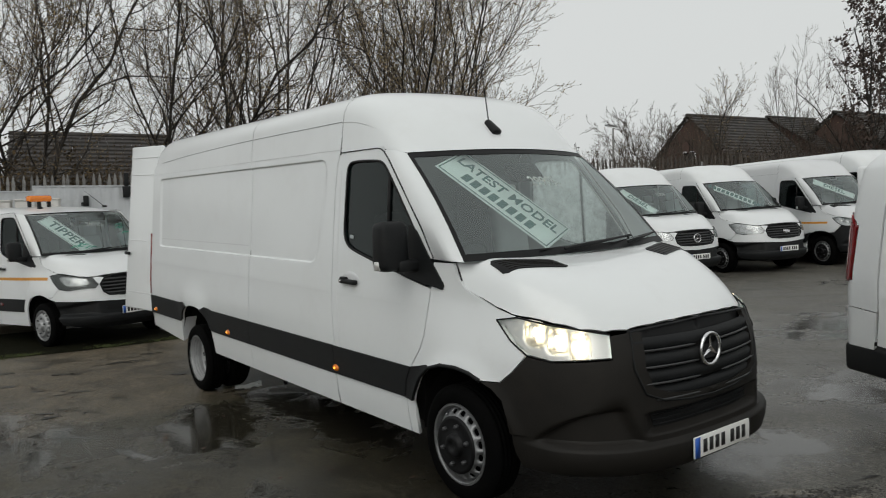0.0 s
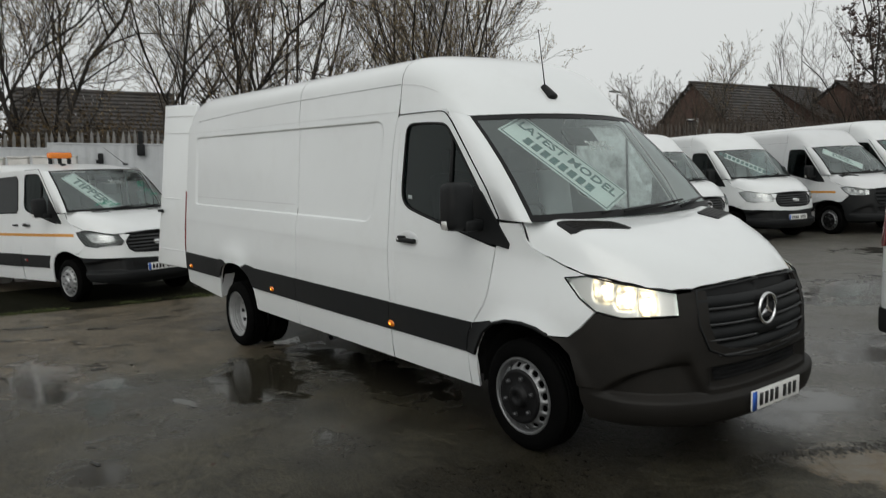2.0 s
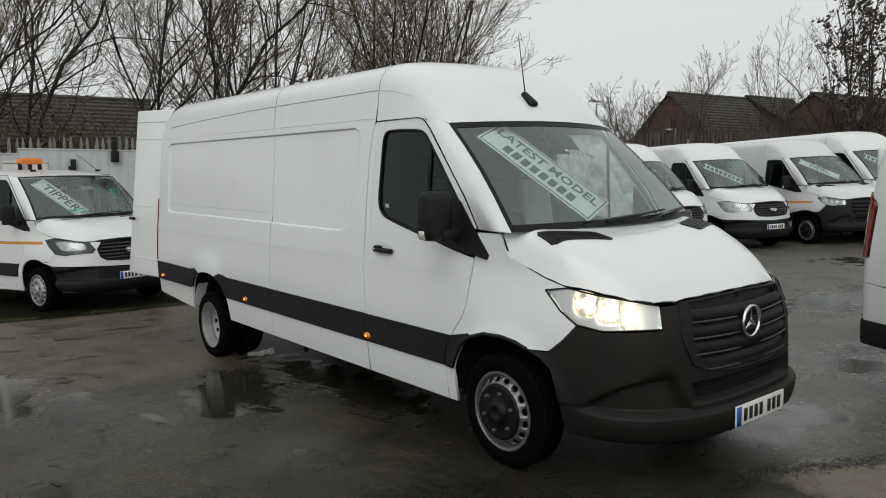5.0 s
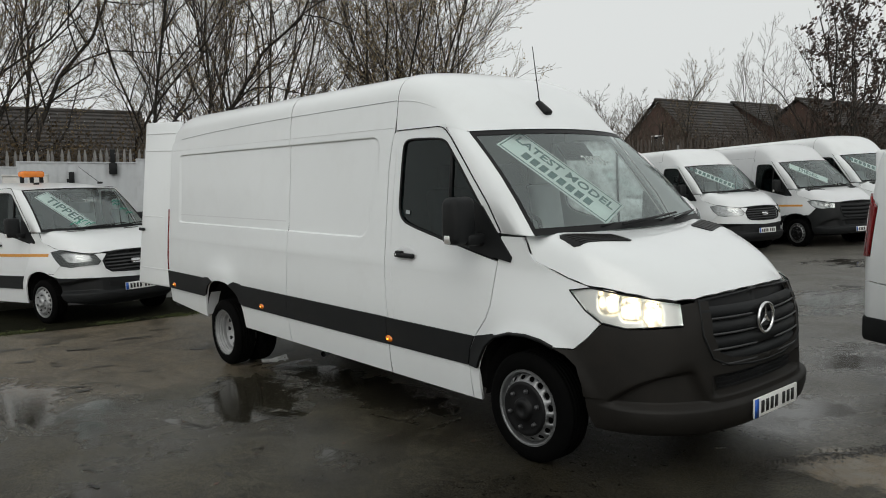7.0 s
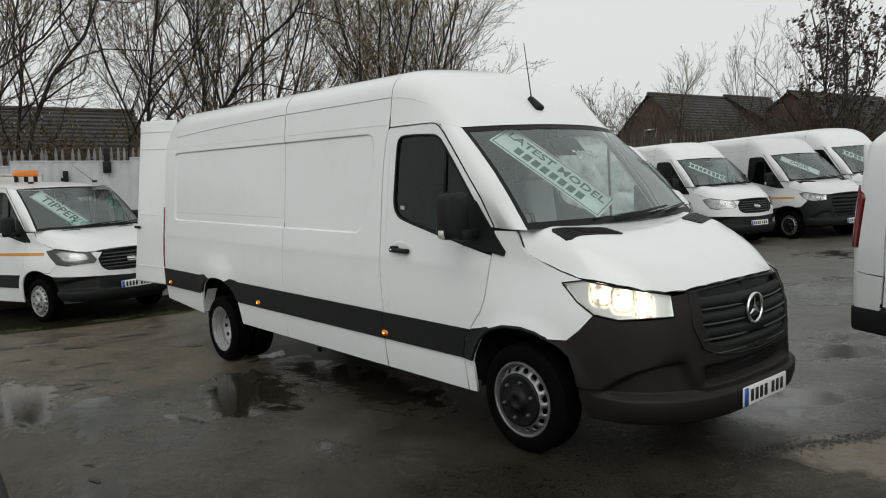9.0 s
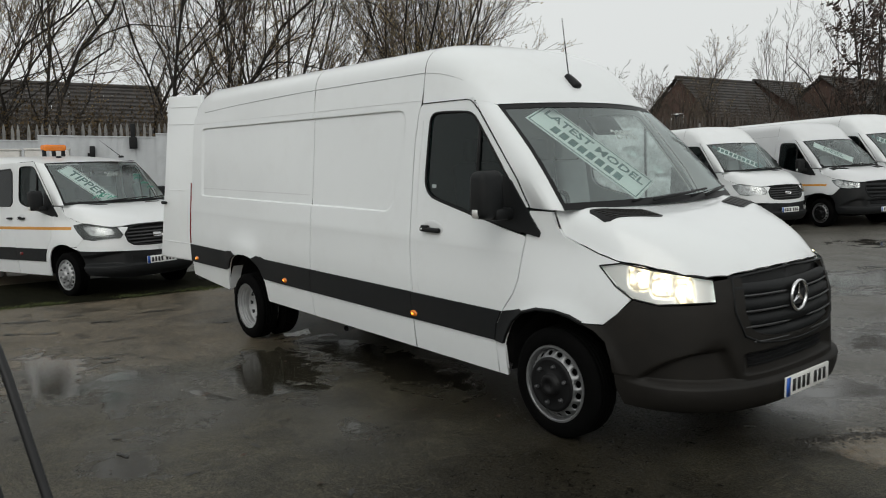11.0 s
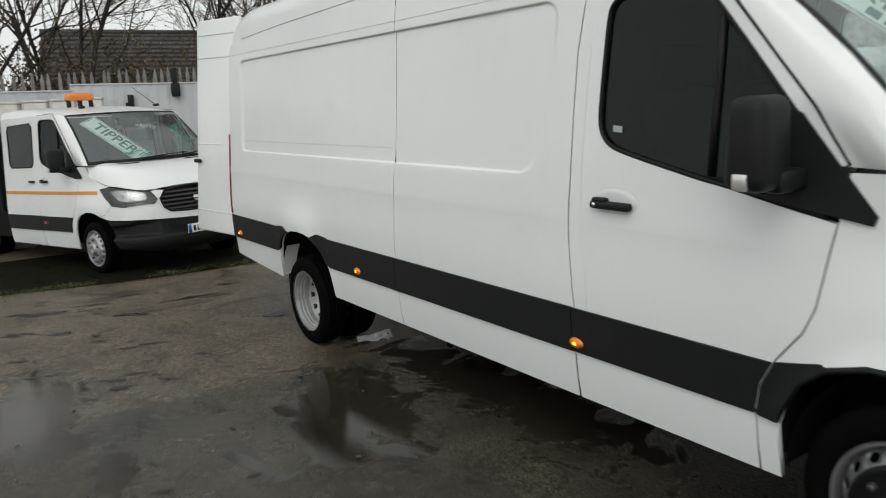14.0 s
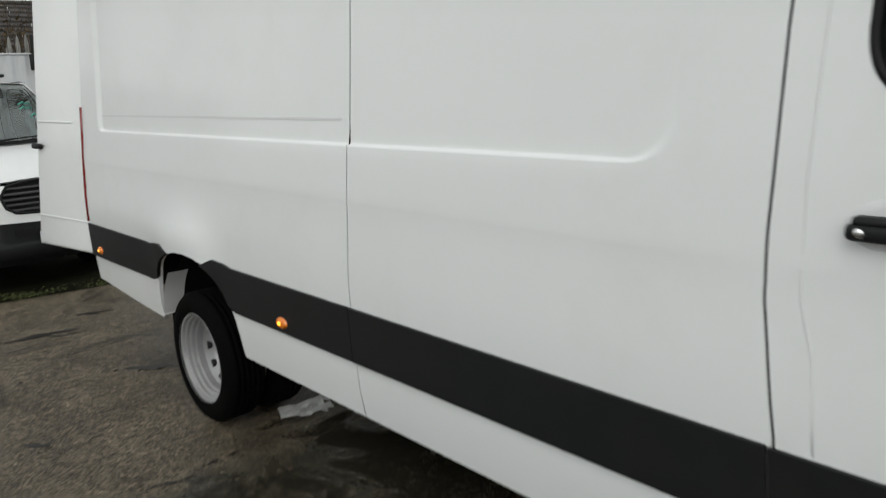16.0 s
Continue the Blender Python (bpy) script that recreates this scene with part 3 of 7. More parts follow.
        part("handle_cup", lathe([(0.001, 0.0), (0.055, 0.0), (0.070, 0.003), (0.073, 0.006)], 24), GREYW, d, m=Matrix.Translation((-1.255, y + s * 0.001, 1.215)) @ Matrix.Diagonal((1.75, -s, 0.95, 1)))
        part("door_handle", box((0, 0, 0), (0.215, 0.04, 0.034), 0.013, seg=3), PLASTIC, d, m=Matrix.Translation((-1.258, y + s * 0.018, 1.215)))
        part("handle_grip", box((0, 0, 0), (0.075, 0.034, 0.020), 0.008, seg=2), PLASTIC, d, m=Matrix.Translation((-1.318, y + s * 0.016, 1.236)))
        part("key_lock", lathe([(0.001, -0.003), (0.008, -0.003), (0.010, 0.002)], 12), CHROME, d, m=Matrix.Translation((-1.338, y + s * 0.038, 1.216)) @ Matrix.Diagonal((1, -s, 1, 1)))

    # front wing
    farch = [(-0.462, low), (-0.468, 0.45), (-0.450, 0.585), (-0.40, 0.685), (-0.31, 0.755), (-0.18, 0.795), (-0.03, 0.805), (0.09, 0.793), (0.19, 0.765)]
    wing = farch + [(ux(0.32, 0.77), 0.772), (ux(0.40, 0.84), 0.84), (ux(0.475, 0.935), 0.935), (ux(0.37, 1.0), 1.0), (ux(0.25, 1.105), 1.105), (ux(0.385, 1.128), 1.128), (ux(0.33, 1.145), 1.145), (ux(0.22, 1.17), 1.172), (ux(0.08, 1.22), 1.215), (-0.03, 1.255), (-0.085, 1.32), (-0.12, 1.40), (-0.30, 1.40)] + front_edge
    both("front_wing", wing, span(-0.5, 0.45, 0.075), (0.4, 0.5, 0.6, 0.68, 0.74, 0.78, 0.82, 0.86, 0.9, 0.96, 1.02, 1.08, 1.14, 1.2, 1.26, 1.32), paint)

    if o["strip"] and not o["front"] == "split":
        both("wing_moulding", [(-0.553, 0.525), (-0.553, 0.54), (-0.538, 0.64), (-0.488, 0.738), (-0.42, 0.752), (-0.33, 0.775), (-0.30, 0.762), (-0.395, 0.688), (-0.445, 0.588), (-0.464, 0.525)], (-0.5, -0.45, -0.4, -0.35), (0.55, 0.6, 0.65, 0.7, 0.74), PLASTIC, at=S.proud(0.012), depth=0.02, gap=0.001)
        for q in (0, 1):
            bm = tube(bmesh.new(), [S(u, z, 0.0) for u, z in farch[2:]], 0.012, 6)
            part("arch_lip", flipped(bm) if q else bm, PLASTIC, root)

    # bumper, in two halves that meet in the middle
    E = S.end
    ford = o["front"] == "split"
    gl = [(uy(-0.525, 1.05), 1.052), (uy(-0.555, 0.87), 0.87), (uy(-0.505, 0.74), 0.735), (uy(-0.40, 0.69), 0.69), (uy(-0.2, 0.665), 0.668), (E, 0.66)]
    if ford:
        gl = [(uy(-0.42, 1.035), 1.04), (uy(-0.50, 0.94), 0.94), (uy(-0.475, 0.83), 0.83), (uy(-0.40, 0.775), 0.775), (uy(-0.2, 0.76), 0.76), (E, 0.757)]
    leaf_0, leaf_1 = ux(0.52, 0.55), uy(-0.57, 0.58)

    def bumper_at(u, z):
        lip = 0.034 * (1 - step(0.46, 0.485, z)) * step(0.30, 0.34, z)
        if ford:
            fog = -0.045 * step(ux(0.40, 0.55), ux(0.50, 0.55), u) * (1 - step(ux(0.84, 0.55), ux(0.90, 0.55), u)) * step(0.485, 0.51, z) * (1 - step(0.60 + 0.05 * step(0.5, 1.0, u), 0.64 + 0.05 * step(0.5, 1.0, u), z))
            return S(u, z, lip + fog)
        # a leaf-shaped hollow over the ledge, its upper edge rising from the wheel towards the intake
        f = max(0.0, min(1.0, (u - leaf_0) / (leaf_1 - leaf_0)))
        edge_z = 0.49 + 0.185 * (1 - (1 - f) ** 2.6)
        fog = -0.042 * step(0.0, 0.10, f) * (1 - step(edge_z - 0.022, edge_z, z)) * step(0.484, 0.496, z) * (1 - step(leaf_1 - 0.05, leaf_1 + 0.03, u + 0.5 * (z - 0.55)))
        hole = -0.055 * step(uy(-0.52, 0.58), uy(-0.47, 0.58), u) * step(0.515, 0.535, z) * (1 - step(0.618, 0.64, z))
        return S(u, z, lip * step(ux(0.42, 0.4), ux(0.68, 0.4), u) + fog + hole)
    bump_poly = [(ux(0.44, 0.34), 0.325), (ux(0.405, 0.40), 0.40), (ux(0.395, 0.45), 0.45), (ux(0.385, 0.58), 0.58), (ux(0.345, 0.68), 0.68), (ux(0.27, 0.735), 0.735), (0.19, 0.762), (ux(0.32, 0.77), 0.768), (ux(0.40, 0.84), 0.838), (ux(0.48, 0.93), 0.93), (ux(0.61, 0.912), 0.908), (uy(-0.655, 0.93), 0.922), (uy(-0.63, 1.04), 1.04)] + gl + [(E, 0.315), (uy(-0.6, 0.32), 0.315)]
    if ford:
        nose_poly = [(ux(0.30, 0.735), 0.735), (0.19, 0.764), (ux(0.32, 0.77), 0.768), (ux(0.40, 0.84), 0.838), (ux(0.48, 0.93), 0.93), (ux(0.61, 0.912), 0.908), (uy(-0.655, 0.93), 0.922), (uy(-0.63, 1.04), 1.04), (uy(-0.5, 1.055), 1.052)] + gl + [(E, 0.66), (uy(-0.6, 0.69), 0.69), (ux(0.40, 0.71), 0.71)]
        bump_poly = [(ux(0.52, 0.34), 0.345), (ux(0.47, 0.40), 0.40), (ux(0.455, 0.45), 0.45), (ux(0.44, 0.58), 0.58), (ux(0.385, 0.68), 0.68), (ux(0.33, 0.715), 0.715), (ux(0.40, 0.70), 0.70), (uy(-0.6, 0.68), 0.682), (E, 0.652), (E, 0.27), (uy(-0.6, 0.27), 0.275)]
    bump_zs = (0.32, 0.34, 0.4, 0.455, 0.465, 0.475, 0.485, 0.497, 0.51, 0.522, 0.535, 0.55, 0.60, 0.618, 0.628, 0.64, 0.66, 0.69, 0.75, 0.82, 0.88, 0.96)
    if o["main"]:
        bump_zs = sorted(set(bump_zs) | {0.484, 0.496} | {round(0.50 + 0.011 * i, 3) for i in range(15)})
    bm = joined(sheet(bumper_at, bump_poly, span(0.25, E - 0.03, 0.024 if o["main"] else 0.05), bump_zs, 0.03))
    if ford:
        nb = sheet(S, nose_poly, span(0.25, E - 0.03, 0.06), (0.75, 0.82, 0.88, 0.96, 1.0), 0.03)
        nb = joined(nb)
        part("nose_panel", nb, paint, root)
    bumper = part("front_bumper", bm, BUMPER if o["main"] else PLASTIC, root, "dark grey moulded front bumper")
    low_open = [(uy(-0.45, 0.6), 0.54), (uy(-0.46, 0.6), 0.615), (uy(-0.3, 0.63), 0.615), (E, 0.615), (E, 0.54), (uy(-0.3, 0.54), 0.54)]
    bm = joined(sheet(S.proud(0.004 if ford else -0.052), low_open, span(1.0, E, 0.08), (), 0.01))
    intake = part("lower_intake", bm, SEAL, bumper)
    if not ford:
        for zz in (0.553, 0.578, 0.603):
            pts = [S(uy(-abs(v), 0.58), zz, -0.046) for v in np.linspace(-0.45, 0.0, 8)]
            pts += [Vector((p.x, -p.y, p.z)) for p in pts[:-1][::-1]]
            part("intake_slat", tube(bmesh.new(), pts, 0.004, 4), PLASTIC, intake)
    plate(bumper, None, m=Matrix.Translation((S.a(0.41) + 0.04, 0.0, 0.52 if ford else 0.415)))

    # grille: dark back, frame and bars
    gp = gl + [(E, 1.075), (uy(-0.21, 1.07), 1.068)]
    back = part("grille", joined(sheet(S.proud(-0.035), grow(gp, -0.004), span(0.9, E, 0.08), (0.75, 0.85, 0.95), 0.01)), SEAL, root, "black front grille with wide bars")
    wgr = curve([(0.66, 0.35), (0.70, 0.43), (0.735, 0.50), (0.87, 0.55), (1.05, 0.525)] if not ford else [(0.75, 0.36), (0.83, 0.47), (0.94, 0.49), (1.04, 0.41)])
    bars_at = (0.715, 0.80, 0.885, 0.97) if o["grille"] == "wide" else (0.72, 0.77, 0.82, 0.87, 0.92, 0.97, 1.02)
    if ford:
        bars_at = (0.80, 0.852, 0.904, 0.956, 1.008)
    for zc in bars_at:
        hh = 0.013 if ford else (0.037 if o["grille"] == "wide" else 0.012)
        bars = bmesh.new()
        ys = np.linspace(-wgr(zc), wgr(zc), 25)
        rows = []
        for dz, d in ((-hh, -0.026), (-hh * 0.9, 0.0), (hh * 0.5, -0.004), (hh, -0.028)):
            row = []
            for y in ys:
                u = uy(-abs(y), zc)
                p = S(u, zc, d)
                row.append(bars.verts.new((p.x, y, zc + dz+ (0.0 if ford else 0.012 * (abs(y) / 0.5)))))
            rows.append(row)
        for r0, r1 in zip(rows, rows[1:]):
            for i in range(len(ys) - 1):
                bars.faces.new((r0[i], r0[i + 1], r1[i + 1], r1[i]))
        part("grille_bar", bars, GREYBAR if ford else PLASTIC, back)
        if o["main"]:
            for sd in (-1, 1):
                fin = []
                for y in np.linspace(0.10, wgr(zc) - 0.02, 10):
                    p = S(uy(-abs(y), zc), zc, 0.004)
                    fin.append((p.x, sd * y, zc - 0.030 + 0.012 * (y / 0.5)))
                part("grille_fin", tube(bmesh.new(), fin, [0.003] + [0.0065] * 8 + [0.004], 6), GREYBAR, back)
    frame_pts = [S(u, z, 0.004) for u, z in gp[-2:] + gp[:-2]]
    frame_pts = [frame_pts[i].lerp(frame_pts[i + 1], f) for i in range(len(frame_pts) - 1) for f in (0, 0.5)] + [frame_pts[-1]]
    left_pts = [Vector((p.x, -p.y, p.z)) for p in frame_pts[::-1]]
    bm = tube(bmesh.new(), frame_pts + left_pts[1:], 0.007 if o["main"] else 0.013, 8)
    part("grille_frame", bm, PLASTIC, back)
    if o["main"]:
        inner_edge = [(uy(-0.468, 1.05), 1.052), (uy(-0.492, 0.87), 0.87), (uy(-0.455, 0.765), 0.765), (uy(-0.37, 0.728), 0.728), (uy(-0.2, 0.704), 0.704), (E, 0.698)]
        part("grille_surround", joined(sheet(S.proud(0.006), gl + inner_edge[::-1], span(0.9, E, 0.06), (0.70, 0.75, 0.85, 0.95), 0.02)), BUMPER, back, "broad smooth black grille surround")
    ex = S.a(0.905) + 0.012
    if ford and not o.get("emblem", True):
        part("badge", box((ex, 0, 0.905), (0.02, 0.17, 0.07), 0.03, seg=3), CHROME, back, "oval badge")
    if o.get("emblem", True):
        bm = lathe([(0.078, -0.006), (0.082, -0.012), (0.092, -0.012), (0.096, -0.004), (0.094, 0.01), (0.08, 0.01), (0.078, -0.006)], 40)
        em = part("emblem_ring", bm, CHROME, back, "round chrome emblem", m=Matrix.Translation((ex, 0, 0.905)) @ pose(0, 0, 0, 0, 0, 90) @ Matrix.Diagonal((1, -1, 1, 1)))
        bm = bmesh.new()
        for i in range(3):
            a = radians(90 + 120 * i)
            c, s = math.cos(a), math.sin(a)
            t = [bm.verts.new(p) for p in ((c * 0.08, 0, s * 0.08), (-s * 0.016, 0.0, c * 0.016), (0, -0.018, 0), (s * 0.016, 0.0, -c * 0.016))]
            bm.faces.new((t[0], t[1], t[2]))
            bm.faces.new((t[0], t[2], t[3]))
        bmesh.ops.recalc_face_normals(bm, faces=bm.faces[:])
        part("emblem_spokes", bm, CHROME, em, smooth=False)

    # headlamps: bowl, lens, bulbs
    lamp = [(ux(0.25, 1.105), 1.105), (ux(0.385, 1.128), 1.128), (ux(0.55, 1.10), 1.10), (uy(-0.632, 1.048), 1.048), (uy(-0.655, 0.93), 0.93), (ux(0.61, 0.915), 0.915), (ux(0.48, 0.938), 0.938), (ux(0.37, 1.003), 1.003)]
    if ford:
        lamp = [(ux(0.22, 1.10), 1.10), (ux(0.385, 1.126), 1.126), (ux(0.55, 1.098), 1.098), (uy(-0.575, 1.035), 1.035), (uy(-0.53, 0.94), 0.94), (uy(-0.57, 0.89), 0.89), (ux(0.61, 0.868), 0.868), (ux(0.46, 0.895), 0.895), (ux(0.33, 1.0), 1.0)]
    for q in (0, 1):
        fl = flipped if q else (lambda b: b)
        cells = [(ux(x, z), z, hw) for x, z, hw in ((0.495, 1.052, 0.070), (0.615, 1.015, 0.066), (0.715, 0.990, 0.058))]

        def dish(u, z):
            k = max(max(0.0, 1 - abs((u - uc) / hw) ** 3.5 - abs((z - zk) / 0.066) ** 3.5) for uc, zk, hw in cells)
            return S(u, z, 0.007 if ford else -0.020 - 0.038 * k ** 0.8)
        bowl = part("headlight", fl(sheet(dish, grow(lamp, 0.001), span(0.2, E, 0.014 if o["main"] else 0.05), span(0.92, 1.12, 0.014 if o["main"] else 0.04), 0.002)), REFLECTOR if o["lit"] else (GREYBAR if o["cab"] else DULL), root, "lit clear headlight" if o["lit"] else "clear unlit headlight")
        part("lens", fl(sheet(S.proud(0.012 if ford else 0.002), grow(lamp, 0.003), span(0.2, E, 0.05), (0.95, 1.0, 1.05, 1.1), 0.004 if ford else 0.05)), GLASS_L, bowl)
        edge = [S(u, z, 0.010 if ford else 0.002) for u, z in lamp]
        part("lamp_seal", fl(tube(bmesh.new(), edge + [edge[0]], 0.005, 5)), SEAL, bowl)
        if o["cab"]:
            # dark bowl with a clear inner cell towards the grille
            mu, mz = sum(p[0] for p in lamp) / len(lamp), sum(p[1] for p in lamp) / len(lamp)
            cell = [(mu + (u - mu) * 0.60 + 0.05, mz + (z - mz) * 0.58 + 0.012) for u, z in lamp]
            part("lamp_reflector", fl(sheet(S.proud(0.010), cell, span(0.2, E, 0.05), (0.95, 1.0, 1.05), 0.002)), DULL, bowl, "clear inner lamp cell")
        for uc, zk, hw in [] if o["cab"] else cells:
            c = S(uc, zk, 0.0 if ford else -0.040)
            bm = bmesh.new()
            bmesh.ops.create_uvsphere(bm, u_segments=10, v_segments=7, radius=0.019, matrix=Matrix.Diagonal((1, 1, 1.5, 1)))
            part("bulb", bm, LAMP_ON if o["lit"] else DULL, bowl, m=Matrix.Translation((c.x, -c.y if q else c.y, c.z)))


    # bonnet
    zc = curve([(-0.15, 1.452), (0.12, 1.405), (0.4, 1.347), (0.65, 1.252), (0.8, 1.166), (0.92, 1.065)])
    dd = curve([(-0.15, 0.02), (-0.115, 0.04), (-0.085, 0.115), (-0.03, 0.178), (0.22, 0.21), (0.4, 0.225), (0.55, 0.235), (0.76, 0.30), (0.92, 0.40)])
    right = [(-0.115, -0.905), (-0.06, -0.908), (-0.03, -0.912), (0.08, -0.910), (0.22, -0.900), (0.33, -0.888), (0.385, -0.870), (0.47, -0.832), (0.55, -0.795), (0.67, -0.715), (0.755, -0.625), (0.815, -0.52), (0.86, -0.36), (0.885, -0.2), (0.892, 0.0)]
    # the crown stays full and falls off only towards the shut lines
    fall = curve([(-0.15, 8.5), (0.1, 6.0), (0.35, 3.5), (0.6, 2.6), (0.92, 2.6)])
    edge_y = curve([(x, -y) for x, y in right])
    lift = curve([(-0.15, 0.0), (0.12, 0.005), (0.4, 0.022), (0.65, 0.027), (0.8, 0.018), (0.892, 0.0)])
    edge_d = curve([(x, dd(x) * (min(0.9, -y) / 0.9) ** fall(x) + lift(x)) for x, y in right])
    full_p = curve([(-0.15, 14.0), (0.05, 22.0), (0.22, 20.0), (0.4, 10.0), (0.7, 5.5), (0.892, 3.0)])

    def hood(x, y):
        return Vector((x, y, zc(x) - edge_d(x) * min(1.05, abs(y) / max(0.04, edge_y(x))) ** full_p(x)))
    hp = right + [(x, -y) for x, y in right[:-1][::-1]] + [(-0.10, 0.86), (-0.04, 0.72), (0.05, 0.4), (0.08, 0.0), (0.05, -0.4), (-0.04, -0.72), (-0.10, -0.86)]
    bonnet = part("bonnet", sheet(lambda u, v: hood(u, v), grow(hp, 0.001), span(-0.1, 0.88, 0.07), span(-0.89, 0.89, 0.0222), 0.02, flip=False), paint, root)
    if o["main"]:
        for sd in (-1, 1):
            part("shut_line", tube(bmesh.new(), [hood(x, sd * (edge_y(x) + 0.004)) for x in np.linspace(-0.10, 0.40, 16)], 0.0045, 5), SEAL, bonnet)
    for s in (-1, 1):
        vp = [(0.064, s * 0.800), (0.085, s * 0.822), (0.205, s * 0.835), (0.235, s * 0.815), (0.345, s * 0.47), (0.335, s * 0.445), (0.205, s * 0.440), (0.180, s * 0.465)]
        if ford:
            vp = [(0.135, s * 0.62), (0.165, s * 0.36), (0.175, s * 0.34), (0.205, s * 0.34), (0.20, s * 0.38), (0.17, s * 0.62)]
        vent = part("bonnet_vent", sheet(lambda u, v: hood(u, v) + Vector((0, 0, 0.006)), vp, span(0, 0.3, 0.035), span(-0.89, 0.89, 0.0222), 0.02), SEAL, bonnet, "black slatted bonnet vent")
        for i in range(0 if ford else 5):
            f = (i + 0.5) / 5
            a, b = Vector((0.085 + 0.145 * f, s * 0.795, 0)), Vector((0.190 + 0.145 * f, s * 0.465, 0))
            pts = [hood(*(a.lerp(b, t)).xy) + Vector((0, 0, 0.0055)) for t in (0, 0.1, 0.2, 0.35, 0.5, 0.75, 1)]
            part("vent_slat", tube(bmesh.new(), pts, 0.0055, 4), BUMPER, vent, smooth=False)

    # windscreen and its pillars
    rise = o["rh"]
    def screen(v, w, out=0.0):
        bot = Vector((0.140 - 0.165 * v * v, 0.925 * v, 1.412 - 0.004 * v * v))
        tp = Vector((-0.548 - 0.175 * v * v, 0.815 * v, 2.100 - 0.018 * v * v))
        p = bot.lerp(tp, w)
        bul = math.sin(math.pi * w) * 0.028 + out
        return p + Vector((0.73, 0, 0.68)).normalized() * bul
    full = [(-1, 0), (-1, 1), (1, 1), (1, 0)]
    ws = part("windscreen", sheet(screen, full, span(-0.9, 0.9, 0.15), span(0.1, 0.9, 0.2), 0.004), GLASS_W, root, "curved windscreen with a dark border")
    ws.visible_shadow = False
    frit = bmesh.new()
    rows = []
    for k, (v0, w0) in enumerate([(-1 + 2 * i / 14, 0.0) for i in range(15)] + [(1, j / 10) for j in range(1, 11)] + [(1 - 2 * i / 14, 1.0) for i in range(1, 15)] + [(-1, 1 - j / 10) for j in range(1, 10)]):
        v1, w1 = max(-0.972, min(0.972, v0)), max(0.055, min(0.945 if o["main"] else 0.975, w0))
        rows.append((frit.verts.new(screen(v0, w0, 0.003)), frit.verts.new(screen(v1, w1, 0.003))))
    for r0, r1 in zip(rows, rows[1:] + rows[:1]):
        frit.faces.new((r0[0], r1[0], r1[1], r0[1]))
    bmesh.ops.recalc_face_normals(frit, faces=frit.faces[:])
    part("border", frit, SEAL, ws)
    part("sensor_housing", box((0, 0, 0), (0.05, 0.29, 0.16), 0.025), SEAL, ws, m=Matrix.Translation(screen(-0.055, 0.80, -0.055)) @ pose(0, 0, 0, 0, -42, 0))
    door_edge = [(-0.845, 2.112), (-0.80, 2.06), (-0.67, 1.905), (-0.545, 1.755), (-0.415, 1.605), (-0.295, 1.415), (-0.12, 1.405)]
    for q in (0, 1):
        bm = bmesh.new()
        rows = []
        for i, (u, z) in enumerate(door_edge):
            w = max(0.0, min(1.0, (z - 1.41) / 0.67)) if i < 6 else 0.0
            a, b = S(u, z), screen(-1.0, w, 0.0)
            nrm = Vector((0.5, -0.8, 0.2)).normalized()
            rows.append([bm.verts.new(a.lerp(b, f) + nrm * 0.02 * math.sin(math.pi * f)) for f in (0, 0.2, 0.4, 0.6, 0.8, 1)])
        for r0, r1 in zip(rows, rows[1:]):
            for i in range(5):
                bm.faces.new((r0[i], r0[i + 1], r1[i + 1], r1[i]))
        bmesh.ops.remove_doubles(bm, verts=bm.verts[:], dist=1e-4)
        bmesh.ops.recalc_face_normals(bm, faces=bm.faces[:])
        if sum((f.normal.x for f in bm.faces)) < 0:
            bmesh.ops.reverse_faces(bm, faces=bm.faces[:])
        pil = part("screen_pillar", flipped(bm) if q else bm, paint, root)
        seam_line = [(u, z + 0.002) for u, z in ring_out[8:]] if o["main"] else door_edge[:6]
        bm = tube(bmesh.new(), [S(u, z, 0.0015 if o["main"] else 0.002) for u, z in seam_line], 0.0045, 4)
        part("pillar_seam", flipped(bm) if q else bm, SEAL, pil)

    # wipers
    for a, b in (((0.0, -0.25), (0.11, 0.42)), ((0.02, 0.35), (0.05, 0.80))):
        wp = part("wiper", tube(bmesh.new(), [screen(a[1] / 0.9, 0.02, 0.03), screen((a[1] + b[1]) / 1.8, 0.045, 0.035), screen(b[1] / 0.9, 0.075, 0.03)], [0.012, 0.010, 0.006], 5), PLASTIC, root, "black windscreen wiper")
        part("wiper_blade", tube(bmesh.new(), [screen(a[1] / 0.9 - 0.18, 0.035, 0.012), screen(b[1] / 0.9 + 0.06, 0.085, 0.012)], 0.007, 4), SEAL, wp)

    # roof
    def sec(i):
        y, z = ROOF_SECTION[i]
        return y, 2.13 + (z - 2.13) * rise
    prof = [sec(i) for i in range(len(ROOF_SECTION))]
    prof = prof + [(-y, z) for y, z in prof[:-1][::-1]]
    dense = []
    py, pz = curve(list(enumerate([p[0] for p in prof]))), curve(list(enumerate([p[1] for p in prof])))
    dense = [(py(i / 3), pz(i / 3)) for i in range((len(prof) - 1) * 3 + 1)]
    nd = len(dense)
    cut0, cut1 = 3, nd - 4  # the part of the section above the gutter
